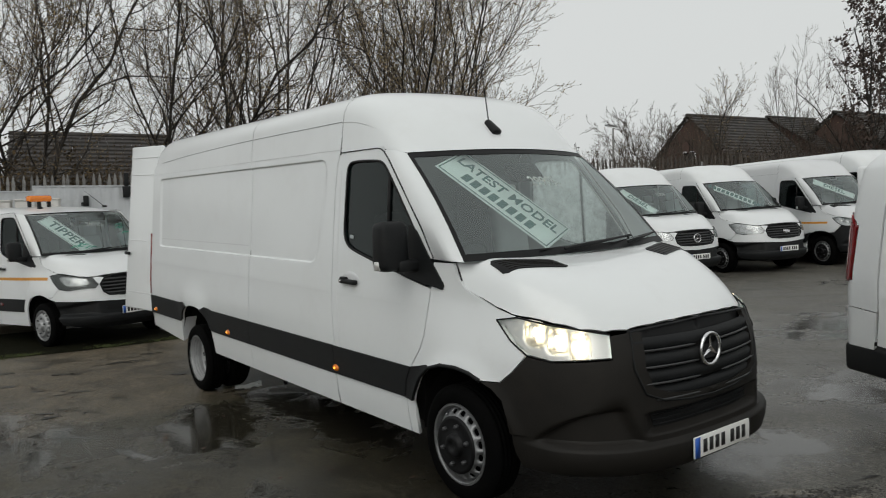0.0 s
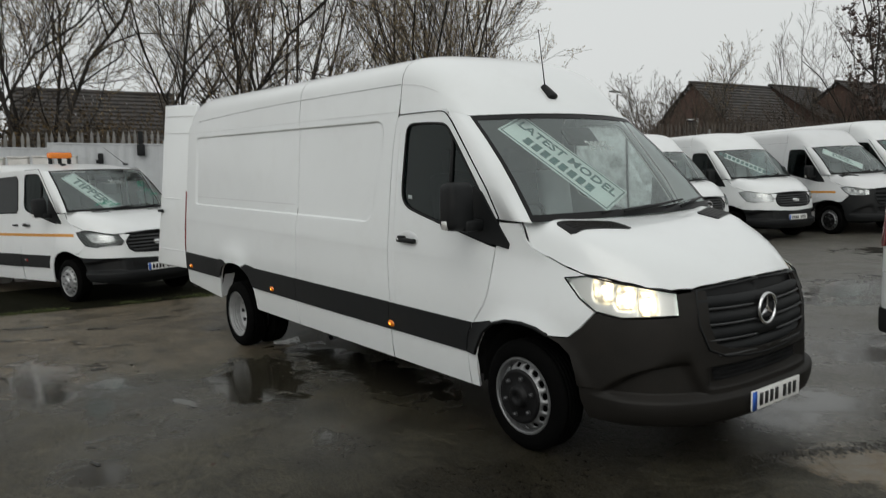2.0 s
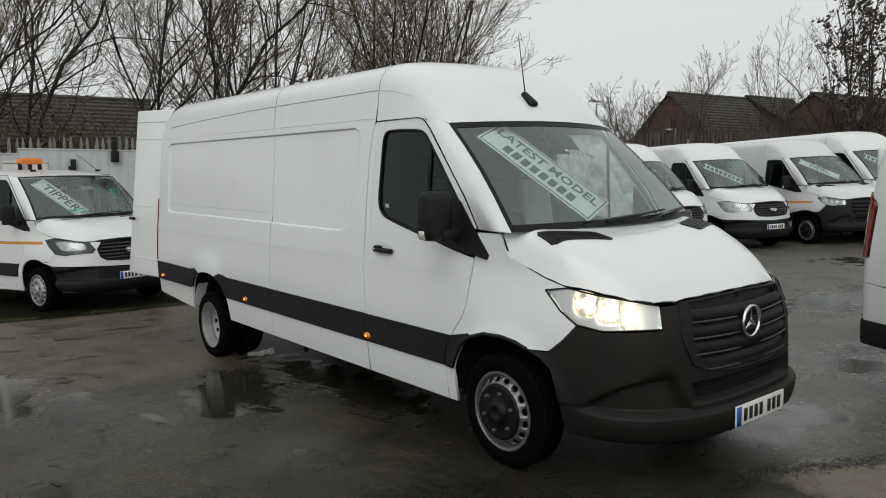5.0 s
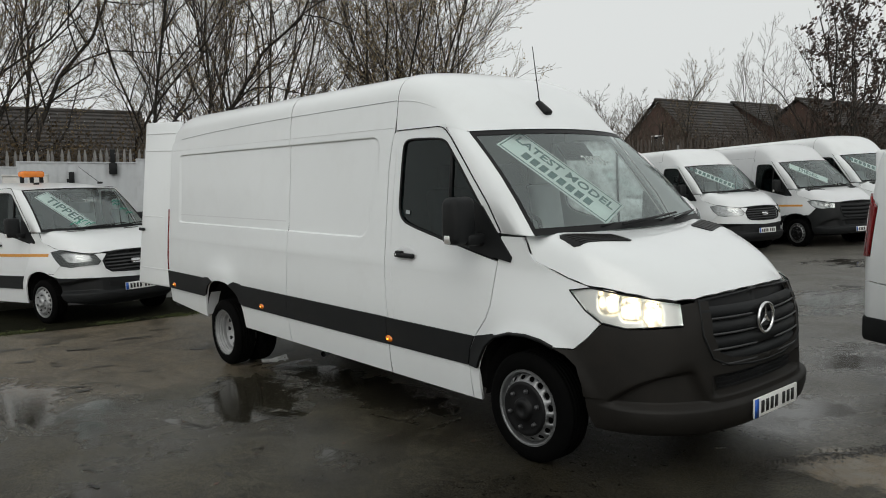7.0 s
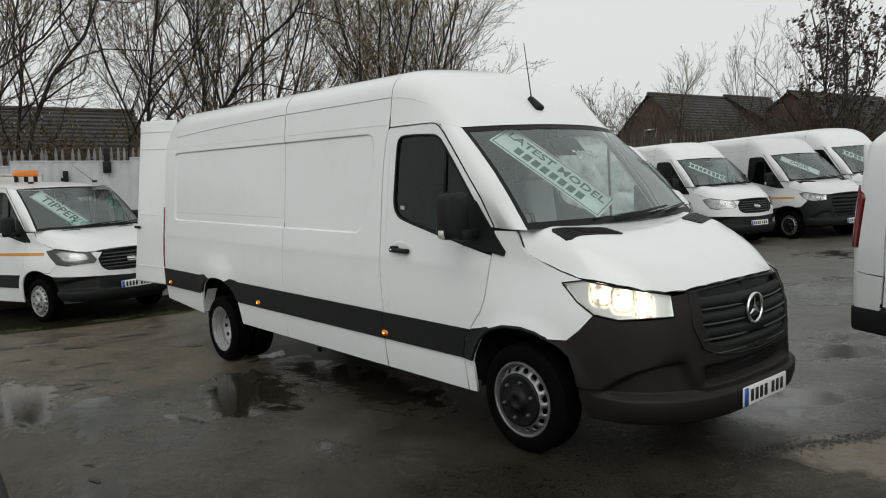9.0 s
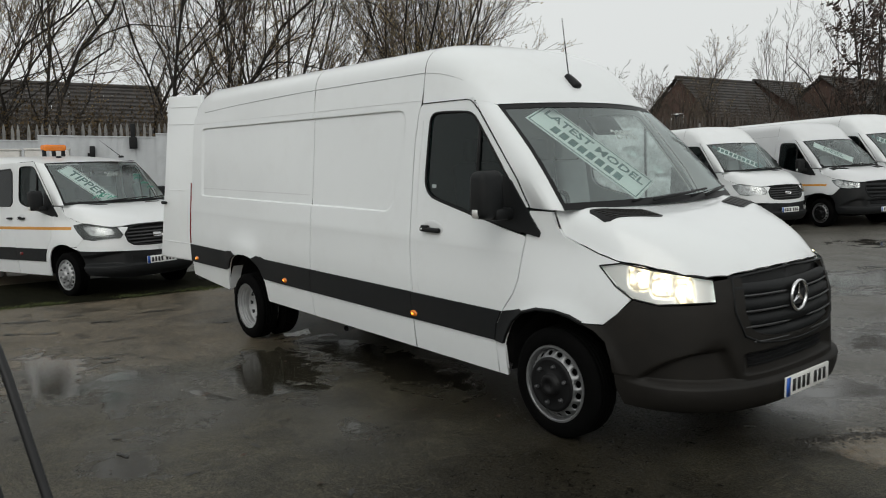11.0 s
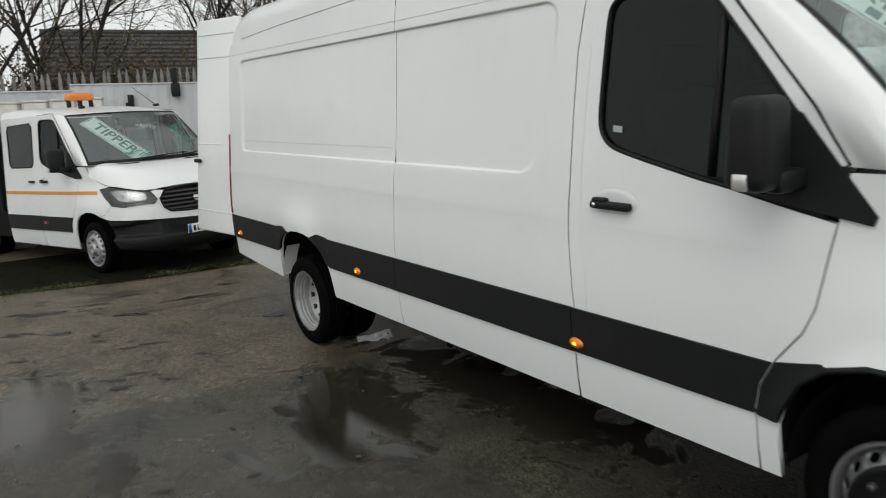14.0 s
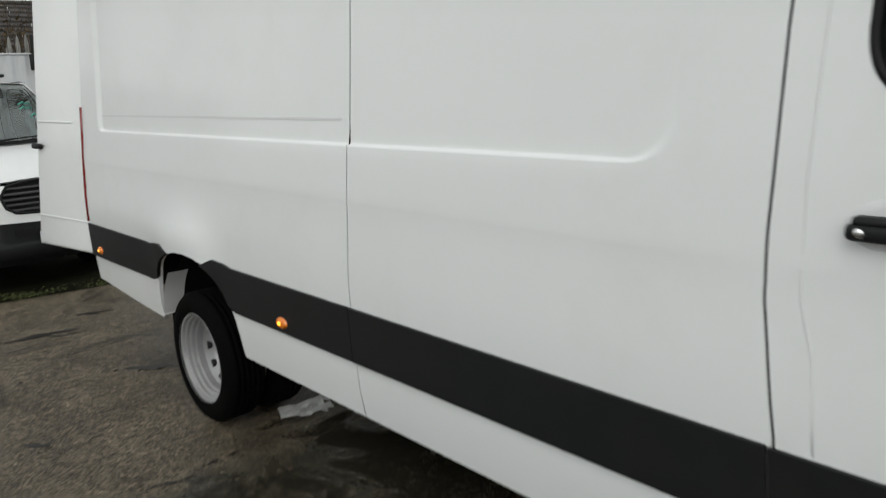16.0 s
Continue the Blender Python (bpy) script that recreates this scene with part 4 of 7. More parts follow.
    if not o["cab"]:
        for x0, x1 in ((rear + 0.06, seam - 0.004), (seam + 0.004, -1.432)):
            bm = bmesh.new()
            rows = []
            xs = span(x0, x1, 0.4)
            if x0 < seam - 0.1:
                xs = [x0 + d for d in (0, 0.02, 0.05, 0.09, 0.14, 0.2, 0.27, 0.36)] + span(x0 + 0.5, x1, 0.4)
            for x in xs:
                d = max(0.0, 1 - (x - rear - 0.06) / 0.40)
                f = math.sqrt(max(0, 1 - d**2.2)) * 0.62 + 0.38 if x0 < seam - 0.1 else 1.0
                row = []
                for y, z in dense[cut0:cut1 + 1]:
                    row.append(bm.verts.new((x, y * (1 - 0.02 * d), top + (z - 0.0 - (2.13 + (top - 2.13) * rise)) * f + (2.13 + (top - 2.13) * rise) - top)))
                rows.append(row)
            for r0, r1 in zip(rows, rows[1:]):
                for i in range(len(r0) - 1):
                    bm.faces.new((r0[i], r1[i], r1[i + 1], r0[i + 1]))
            bmesh.ops.recalc_face_normals(bm, faces=bm.faces[:])
            if max(bm.faces, key=lambda f: f.calc_area()).normal.z < 0:
                bmesh.ops.reverse_faces(bm, faces=bm.faces[:])
            part("roof_panel", bm, paint, root)
            for s in (-1, 1):
                rail_z = curve([(-5.89, 2.262), (-4.6, 2.312), (-3.0, 2.343), (-1.43, 2.350)]) if o["main"] else (lambda x: 2.13 + (top - 2.13) * rise)
                rail_y = curve([(2.13 + (z - 2.13) * rise, -y) for y, z in ROOF_SECTION[:5]])
                part("gutter_seam", tube(bmesh.new(), [(x, s * rail_y(rail_z(x)), rail_z(x)) for x in np.linspace(x0 + (0.30 if x0 < seam - 0.1 and o["main"] else 0.01), x1 - 0.01, 12)], 0.0034, 4), TIPMETAL, root)
    x_back = -1.425 if not o["cab"] else o["cab"]
    bm = bmesh.new()
    rows = []
    for s in ([0] + [0.02, 0.08, 0.16, 0.24, 0.32, 0.4, 0.48, 0.56, 0.64, 0.71, 0.78, 0.84, 0.9, 0.95, 1.0]):
        row = []
        for i, (y, z) in enumerate(dense):
            v = (i / (nd - 1)) * 2 - 1
            vv = math.sin(v * math.pi / 2)
            fx, fy, fz = screen(vv, 1.0, 0.004)
            x = x_back + (fx + 0.004 - x_back) * s
            k = s ** 1.95
            row.append(bm.verts.new((x, y + (fy - y) * s ** 2.6, z + (fz - z) * k)))
        rows.append(row)
    for r0, r1 in zip(rows, rows[1:]):
        for i in range(nd - 1):
            bm.faces.new((r0[i], r1[i], r1[i + 1], r0[i + 1]))
    if o["cab"]:
        bm.faces.new(rows[0])
    bmesh.ops.recalc_face_normals(bm, faces=bm.faces[:])
    if max(bm.faces, key=lambda f: f.calc_area() * abs(f.normal.z)).normal.z < 0:
        bmesh.ops.reverse_faces(bm, faces=bm.faces[:])
    crease = [[rows[k][i].co.copy() for k in range(9)] for i in (6, nd - 7)] if o["main"] else []
    part("cab_roof", bm, paint, root)
    for line in crease:
        part("gutter_seam", tube(bmesh.new(), line, [0.0034] * 5 + [0.003, 0.0025, 0.0018, 0.0008], 4), GREYW, root)
    # lining and seals that close the cab
    bm = bmesh.new()
    edge = [(dense[0][0], 2.06)] + dense + [(dense[-1][0], 2.06)]
    rows = [[bm.verts.new((x, yy * 0.975, zz - (0.10 if o["cab"] else 0.02))) for yy, zz in edge] for x in ((-1.56, -1.44, -1.32) if not o["cab"] else (o["cab"] + 0.03, -1.9, -1.32))]
    for r0, r1 in zip(rows, rows[1:]):
        for i in range(len(r0) - 1):
            bm.faces.new((r0[i], r0[i + 1], r1[i + 1], r1[i]))
    part("roof_lining", bm, BULK, root)
    for s in (-1, 1):
        part("door_seal", tube(bmesh.new(), [(-1.43, s * 0.886, 2.118), (-1.3, s * 0.886, 2.126), (-0.93, s * 0.886, 2.126), (-0.86, s * 0.886, 2.112)], 0.004, 5), SEAL, root)

    # rear frame and doors
    if not o["cab"]:
        zt = 2.13 + 0.40 * rise
        bm = box((rear + 0.17, 0, (0.5 + zt - 0.13) / 2), (0.12, 1.68, zt - 0.63), 0.05, seg=3)
        part("rear_frame", bm, paint, root)
        for s in (-1, 1):
            part("tail_lamp", tube(bmesh.new(), [(rear - 0.012 + 0.02 * abs(z - 1.05), s * (S.width(rear, z) - 0.004), z) for z in (0.74, 0.9, 1.1, 1.3, 1.46)], 0.016, 6), RED, root, "slim red tail lamp")
        part("rear_bumper", box((rear + 0.02, 0, 0.36), (0.20, 1.84, 0.17), 0.03), PLASTIC, root)

        def rear_door(mt, lab):
            bm = box((0, 0, 0), (0.05, 0.83, zt - 0.62), 0.02, seg=3)
            for v in bm.verts:
                if v.co.y > 0.3 and v.co.z > 0:
                    v.co.y += 0.085 * (v.co.z / 1.0) ** 2
            d = part("rear_door", bm, paint, root, lab, m=mt)
            part("inner_panel", box((0.035, 0, -0.1), (0.02, 0.74, zt - 1.0), 0.008), GREYW, d)
            for z0 in (0.42, -0.1, -0.62):
                part("hinge", box((-0.01, 0.455, z0), (0.05, 0.03, 0.05), 0.008), paint, d)
            part("door_handle", box((-0.045, -0.36, -0.31), (0.03, 0.14, 0.035), 0.012), PLASTIC, d)
            # folds drawn as strips, the grey ones with shade in their colour
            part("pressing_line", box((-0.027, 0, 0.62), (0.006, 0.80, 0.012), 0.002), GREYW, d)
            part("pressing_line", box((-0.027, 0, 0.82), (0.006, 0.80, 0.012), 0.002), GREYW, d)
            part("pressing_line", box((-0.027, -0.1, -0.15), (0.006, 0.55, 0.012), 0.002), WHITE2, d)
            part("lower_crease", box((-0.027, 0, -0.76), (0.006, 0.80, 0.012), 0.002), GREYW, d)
            return d
        mz = (0.56 + zt - 0.06) / 2
        if o["open_door"]:
            rear_door(pose(rear - 0.344, -0.947, 1.52, -6.2, 0, 0) @ pose(0, 0, 0, 0, 0, 103.5) @ Matrix.Diagonal((1, -0.77, 1.05, 1)), "white rear door standing wide open")
        else:
            rear_door(pose(rear - 0.0, -0.45, mz, 0, 0, 180) @ Matrix.Diagonal((-1, 1, 1, 1)), "closed white rear door")
        rear_door(pose(rear - 0.0, 0.45, mz), "closed white rear door")

    # belly, inner wheel wells, cab inside
    back_x = rear + 0.12 if not o["cab"] else o["cab"] + 0.02
    bm = bmesh.new()
    # the last two boxes are added, unseen, to block light under the belly
    for x0, x1, hw, z0, z1 in ((back_x, wb - 0.5, 0.86, 0.42, 0.9), (wb - 0.5, wb + 0.5, 0.55, 0.50, 0.9), (wb + 0.5, -0.50, 0.90, 0.36, 0.9), (-0.50, 0.52, 0.60, 0.45, 1.1), (0.52, 0.74, 0.48, 0.36, 0.9), (wb + 0.7, -0.9, 0.42, 0.23, 0.5), (-0.45, 0.45, 0.45, 0.25, 0.6)):
        if x1 > x0:
            add_box(bm, ((x0 + x1) / 2, 0, (z0 + z1) / 2), (x1 - x0, hw * 2, z1 - z0))
    part("underbody", bm, DARK, root, smooth=False)
    if not o["cab"]:
        part("load_bay", box(((back_x - 1.52) / 2, 0, 1.5), (-1.52 - back_x, 1.70, 1.2), 0.02), DARK, root)
    for cx, cz, rr in ((0.0, 0.33, 0.48), (wb, 0.24, 0.50)):
        for s in (-1, 1):
            if cx == wb and o["cab"]:
                continue
            bm = bmesh.new()
            n = 16
            rows = []
            for i in range(n + 1):
                t = math.pi * (1.0 - 1.0 * i / n)
                rows.append([bm.verts.new((cx + rr * math.cos(t), s * y, cz + rr * math.sin(t))) for y in (0.93, 0.60)])
            for r0, r1 in zip(rows, rows[1:]):
                bm.faces.new((r0[0], r1[0], r1[1], r0[1]))
            part("arch_liner", bm, LINER, root)
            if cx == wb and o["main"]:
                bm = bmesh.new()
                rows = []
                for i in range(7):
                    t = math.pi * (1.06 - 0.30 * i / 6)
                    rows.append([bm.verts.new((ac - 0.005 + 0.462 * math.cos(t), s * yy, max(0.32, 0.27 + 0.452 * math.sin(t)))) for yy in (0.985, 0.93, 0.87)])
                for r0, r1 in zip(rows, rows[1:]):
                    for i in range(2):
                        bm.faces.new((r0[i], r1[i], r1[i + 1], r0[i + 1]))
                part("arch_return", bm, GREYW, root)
    dash = part("dashboard", box((-0.33, 0, 1.20), (0.50, 1.50, 0.30), 0.08, seg=3), DASH, root)
    part("steering_wheel", lathe([(0.17, -0.012), (0.185, -0.018), (0.20, 0.0), (0.185, 0.018), (0.17, 0.012), (0.17, -0.012)], 28), DASH, dash, m=pose(-0.62, -0.42, 1.32, 0, 0, 90) @ pose(0, 0, 0, 25, 0, 0))
    for y, mt in ((-0.45, CLOTH), (0.18, CLOTH), (0.56, COVER)):
        wd = 0.50 if y < 0 else 0.36
        seat = part("seat", box((-1.02, y, 1.02), (0.50, wd, 0.16), 0.05, seg=3), mt, root)
        part("seat_back", box((-1.27, y, 1.38), (0.13, wd, 0.62), 0.05, seg=3, rot=Euler((0, radians(-10), 0))), mt, seat)
        part("headrest", box((-1.33, y, 1.78), (0.09, 0.24, 0.18), 0.03, seg=3), mt, seat)
    if not o["cab"]:
        part("bulkhead_top", box((-1.47, 0, 2.13 + 0.17 * rise), (0.04, 1.20, 0.36 * rise), 0.005), BULK, root)
        part("bulkhead", box((-1.47, 0, 1.425), (0.04, 1.70, 1.41), 0.005), BULK, root)
    part("cab_floor", box((-0.85, 0, 0.84), (1.1, 1.75, 0.06), 0.005), DASH, root)

    # wheels
    r = o["r"]
    for s in (-1, 1):
        flip_m = 0 if s < 0 else 180
        wheel(root, (-0.045 if o["main"] else 0.0, s * 1.0, r - (0.0 if o["main"] else 0.01)), True, r, flip_m, rim_mat=o.get("rim"), pale=bool(o["cab"]))
        if not o["cab"]:
            z = r + o["lift_r"]
            if o["twin"]:
                wheel(root, (wb, s * 1.015, z), False, r, flip_m, deep=True, name="rear_wheel")
                wheel(root, (wb, s * 0.765, z), False, r, flip_m, deep=True, name="inner_rear_wheel")
            else:
                wheel(root, (wb, s * 1.0, z), False, r, flip_m, name="rear_wheel", rim_mat=o.get("rim"))

    # signs behind the screen
    for words, bars, v0, w0, v1, w1, hgt in o["signs"]:
        a, b = screen(v0, w0, -0.035), screen(v1, w1, -0.035)
        xa = (b - a).normalized()
        nrm = screen(0, 0.5, 1.0) - screen(0, 0.5, 0.0)
        nrm = (nrm - xa * nrm.dot(xa)).normalized()
        ya = nrm.cross(xa)
        mt = Matrix((xa, ya, nrm)).transposed().to_4x4()
        mt.translation = (a + b) / 2
        ln = (b - a).length
        sg = part("windscreen_sign", box((0, 0, 0), (ln, hgt, 0.004), 0.0015), PAPER, root, "pale green card sign with dark capitals", m=mt)
        fr = bmesh.new()
        for cx, cy, sx, sy in ((0, hgt * 0.44, ln * 0.97, hgt * 0.02), (0, -hgt * 0.44, ln * 0.97, hgt * 0.02), (ln * 0.48, 0, hgt * 0.02, hgt * 0.88), (-ln * 0.48, 0, hgt * 0.02, hgt * 0.88)):
            add_box(fr, (cx, cy, 0.003), (sx, sy, 0.002))
        part("sign_border", fr, INK, sg, smooth=False)
        rows_n = (1 if words else 0) + (1 if bars else 0)
        size = hgt * (0.78 if rows_n == 1 else 0.345)
        if words:
            text_mesh(words, size, INK, sg, Matrix.Translation((0, hgt * 0.17 if bars else 0, 0.004)))
        if bars:
            w = size * 0.62
            x = -w * bars / 2
            for i in range(bars):
                part("print_bar", box((x + w / 2, -hgt * 0.2 if words else 0, 0.003), (w * 0.72, size * 0.70, 0.002), 0), INK, sg, smooth=False)
                x += w
    if o["price"]:
        a, b = screen(0.30, 0.82, -0.03), screen(0.62, 0.82, -0.03)
        xa = (b - a).normalized()
        nrm = screen(0.4, 0.5, 1.0) - screen(0.4, 0.5, 0.0)
        nrm = (nrm - xa * nrm.dot(xa)).normalized()
        mt = Matrix((xa, nrm.cross(xa), nrm)).transposed().to_4x4()
        mt.translation = screen(*o.get("price_at", (0.17, 0.675)), -0.03)
        text_mesh(o["price"], 0.125, CHALK, root, mt, "price_figures", "white painted price figures")
    return root, S, screen


# ---- ground ----
def on_yard(x, y, z=0.0, rz=0.0):
    """A pose standing on the sloping yard."""
    return SLOPE @ pose(x, y, z, 0, 0, rz)


# standing water: centre, half length, half width, turn, depth
POOLS = [(-4.35, -2.98, 1.25, 0.36, -4, 1.0), (-2.85, -1.46, 0.85, 0.40, -20, 1.1), (-2.5, -0.60, 1.4, 0.36, 0, 1.0), (-1.58, -3.12, 0.36, 0.20, 12, 1.0), (-2.62, -2.17, 0.34, 0.07, 14, 0.95), (-3.0, -2.75, 0.42, 0.16, -10, 0.9),
         (0.55, 2.85, 0.55, 0.42, 10, 1.0), (-1.2, 6.4, 0.8, 1.6, 0, 1.0), (-2.2, 11.0, 1.5, 0.8, 0, 1.0), (-7.65, -2.55, 0.34, 0.05, 60, 0.9), (-6.8, -1.87, 0.16, 0.05, 50, 0.9), (-5.55, -0.87, 0.14, 0.05, 40, 0.9)]
# a thin film of water, through which the asphalt still shows
FILMS = [(-1.1, -1.75, 1.5, 0.62, -8, 0.6), (-3.5, -2.55, 1.75, 0.62, 6, 1.0), (-2.0, -2.85, 1.0, 0.6, -10, 0.55), (-4.4, -3.6, 2.2, 0.7, 0, 0.8), (0.78, 1.05, 0.55, 0.95, -14, 1.1), (0.3, 3.2, 1.6, 2.2, 0, 0.75), (-2.9, -1.3, 1.0, 0.7, 0, 0.7), (-0.6, 7.0, 3.0, 4.5, 0, 0.55)]
# a darker lay before the long van, with shade under its nose painted in
SHADED_LAY = [(0.5, -1.5, 1.35, 1.1, 0, 1.0), (-0.2, -0.3, 1.6, 1.2, 0, 1.0), (1.9, -2.2, 1.7, 1.5, 0, 0.9)]
# silt left where the broken edge holds a puddle
SILT = [(1.52, 0.26, 0.42, 0.36, 20, 1.0), (1.95, 0.15, 0.35, 0.22, 0, 0.9)]


def wet_asphalt():
    m = bpy.data.materials.new("wet_patched_asphalt")
    n, l, b = nodes(m)
    co = n.new("ShaderNodeTexCoord")

    def noise_at(scale, detail=6, rough=0.6, dist=0.0):
        t = n.new("ShaderNodeTexNoise")
        t.inputs["Scale"].default_value, t.inputs["Detail"].default_value, t.inputs["Roughness"].default_value, t.inputs["Distortion"].default_value = scale, detail, rough, dist
        l.new(co.outputs["Object"], t.inputs["Vector"])
        return t.outputs["Fac"]

    def rng(src, a, c, lo, hi):
        r = n.new("ShaderNodeMapRange")
        r.inputs["From Min"].default_value, r.inputs["From Max"].default_value, r.inputs["To Min"].default_value, r.inputs["To Max"].default_value = a, c, lo, hi
        l.new(src, r.inputs["Value"])
        return r.outputs[0]

    def calc(op, a, c):
        k = n.new("ShaderNodeMath")
        k.operation = op
        for i, v in enumerate((a, c)):
            if isinstance(v, (int, float)):
                k.inputs[i].default_value = v
            else:
                l.new(v, k.inputs[i])
        return k.outputs[0]

    def mix(f, a, c, blend="MIX"):
        k = n.new("ShaderNodeMixRGB")
        k.blend_type = blend
        for key, v in (("Fac", f), ("Color1", a), ("Color2", c)):
            if isinstance(v, tuple):
                k.inputs[key].default_value = (*v, 1)
            elif isinstance(v, (int, float)):
                k.inputs[key].default_value = v if key == "Fac" else (v, v, v, 1)
            else:
                l.new(v, k.inputs[key])
        return k.outputs[0]

    def basins(places, ragged, lo, hi):
        """1 inside the ellipses, 0 outside, with a ragged rim."""
        deep = None
        for cx, cy, rx, ry, turn, full in places:
            mp = n.new("ShaderNodeMapping")
            mp.vector_type = "TEXTURE"
            mp.inputs["Location"].default_value, mp.inputs["Rotation"].default_value, mp.inputs["Scale"].default_value = (cx, cy, 0), (0, 0, radians(turn)), (rx, ry, 1)
            l.new(co.outputs["Object"], mp.inputs["Vector"])
            ln = n.new("ShaderNodeVectorMath")
            ln.operation = "LENGTH"
            l.new(mp.outputs[0], ln.inputs[0])
            inv = rng(ln.outputs["Value"], 0.0, 2.0, full, full - 2.0)
            deep = inv if deep is None else calc("MAXIMUM", deep, inv)
        return deep if ragged is None else rng(calc("ADD", deep, ragged), lo, hi, 0.0, 1.0)

    big, mid, grit, fine = noise_at(0.35, 4, 0.55, 0.4), noise_at(2.1, 9, 0.74, 0.25), noise_at(72, 6, 0.85), noise_at(150, 2, 0.6)
    stone = n.new("ShaderNodeTexVoronoi")
    stone.inputs["Scale"].default_value = 95
    l.new(co.outputs["Object"], stone.inputs["Vector"])
    xyz = n.new("ShaderNodeSeparateXYZ")
    l.new(co.outputs["Object"], xyz.inputs[0])
    edge = rng(noise_at(2.9, 9, 0.68, 0.5), 0.25, 0.75, -0.6, 0.6)
    soft = rng(noise_at(1.3, 7, 0.6, 0.4), 0.25, 0.75, -0.5, 0.5)
    film, silt = basins(FILMS, soft, -0.25, 0.75), basins(SILT, edge, -0.05, 0.30)
    # the pools fill first; the film gathers in the hollows between the stones and breaks up towards its rim
    level = calc("MAXIMUM", basins(POOLS, None, 0, 0), calc("SUBTRACT", basins(FILMS, None, 0, 0), 0.60))
    hollow = rng(noise_at(2.3, 10, 0.66, 0.9), 0.25, 0.75, -0.85, 0.85)
    water = rng(calc("ADD", level, hollow), -0.02, 0.34, 0.0, 1.0)
    shaded_lay = basins(SHADED_LAY, soft, -0.4, 0.5)
    coarse = noise_at(19, 8, 0.72)
    # three lays of asphalt meet here: an older, browner one behind the seam, a dark one in the middle, a paler one beyond the broken edge
    wob = rng(noise_at(1.1, 5, 0.6), 0.25, 0.75, -0.28, 0.28)
    behind = rng(calc("ADD", xyz.outputs["X"], wob), -3.72, -3.98, 0.0, 1.0)
    beyond = rng(calc("ADD", xyz.outputs["Y"], wob), 0.10, 0.55, 0.0, 1.0)
    # each stone of the surface has a tone of its own
    tone = mix(rng(mid, 0.32, 0.68, 0, 1), (0.022, 0.0195, 0.0128), (0.064, 0.0570, 0.0388))
    tone = mix(behind, tone, mix(rng(mid, 0.32, 0.68, 0, 1), (0.054, 0.0440, 0.0300), (0.142, 0.117, 0.083)))
    tone = mix(beyond, tone, mix(rng(mid, 0.32, 0.68, 0, 1), (0.055, 0.051, 0.043), (0.125, 0.117, 0.100)))
    # shade by the van's nose is mixed into the asphalt colour
    tone = mix(calc("MULTIPLY", calc("SUBTRACT", 1.0, beyond), shaded_lay), tone, mix(rng(mid, 0.3, 0.7, 0, 1), (0.0090, 0.0079, 0.0055), (0.0270, 0.0236, 0.0163)))
    tone = mix(1.0, tone, rng(grit, 0.40, 0.62, 0.20, 2.0), "MULTIPLY")
    tone = mix(1.0, tone, rng(coarse, 0.36, 0.66, 0.40, 1.70), "MULTIPLY")
    tone = mix(1.0, tone, rng(stone.outputs["Color"], 0.0, 1.0, 0.30, 1.75), "MULTIPLY")
    tone = mix(calc("MULTIPLY", rng(fine, 0.60, 0.72, 0, 0.75), calc("SUBTRACT", 1.0, calc("MULTIPLY", shaded_lay, 0.85))), tone, (0.15, 0.132, 0.098))
    tone = mix(rng(noise_at(1.4, 9, 0.75, 0.8), 0.53, 0.66, 0, 0.72), tone, (0.013, 0.0115, 0.008))
    tone = mix(calc("MULTIPLY", silt, 0.85), tone, mix(rng(mid, 0.4, 0.6, 0, 1), (0.23, 0.215, 0.185), (0.19, 0.145, 0.095)))
    tone = mix(calc("MULTIPLY", film, 0.50), tone, (0.030, 0.027, 0.020))
    tone = mix(calc("MULTIPLY", water, 0.66), tone, (0.016, 0.0145, 0.011))
    l.new(tone, b.inputs["Base Color"])
    # damp stone is dull, the film shines, the pools mirror
    damp = calc("MULTIPLY", rng(big, 0.36, 0.62, 0.0, 1.0), rng(mid, 0.30, 0.62, 0.2, 1.0))
    rough = rng(damp, 0.0, 1.0, 0.30, 0.52)
    rough = mix(film, rough, rng(mid, 0.3, 0.7, 0.16, 0.30))
    rough = mix(calc("MULTIPLY", shaded_lay, calc("SUBTRACT", 1.0, beyond)), rough, rng(coarse, 0.35, 0.65, 0.24, 0.40))
    rough = mix(calc("MULTIPLY", silt, 0.8), rough, 0.12)
    rough = mix(water, rough, rng(coarse, 0.35, 0.65, 0.07, 0.13))
    l.new(rough, b.inputs["Roughness"])
    spec = mix(film, rng(grit, 0.42, 0.60, 0.10, 0.50), 0.50)
    spec = mix(calc("MULTIPLY", shaded_lay, calc("SUBTRACT", 1.0, beyond)), spec, rng(grit, 0.44, 0.62, 0.02, 0.18))
    l.new(mix(water, spec, 0.42), b.inputs["Specular IOR Level"])
    dry = calc("SUBTRACT", 1.0, calc("MAXIMUM", water, calc("MULTIPLY", film, 0.80)))
    bp = n.new("ShaderNodeBump")
    bp.inputs["Distance"].default_value = 0.011
    l.new(rng(dry, 0, 1, 0.0, 0.55), bp.inputs["Strength"])
    l.new(grit, bp.inputs["Height"])
    bp2 = n.new("ShaderNodeBump")
    bp2.inputs["Distance"].default_value = 0.05
    l.new(rng(dry, 0, 1, 0.022, 0.16), bp2.inputs["Strength"])
    l.new(calc("ADD", mid, calc("MULTIPLY", coarse, 0.25)), bp2.inputs["Height"])
    l.new(bp.outputs[0], bp2.inputs["Normal"])
    l.new(bp2.outputs[0], b.inputs["Normal"])
    return m


ASPHALT = wet_asphalt()


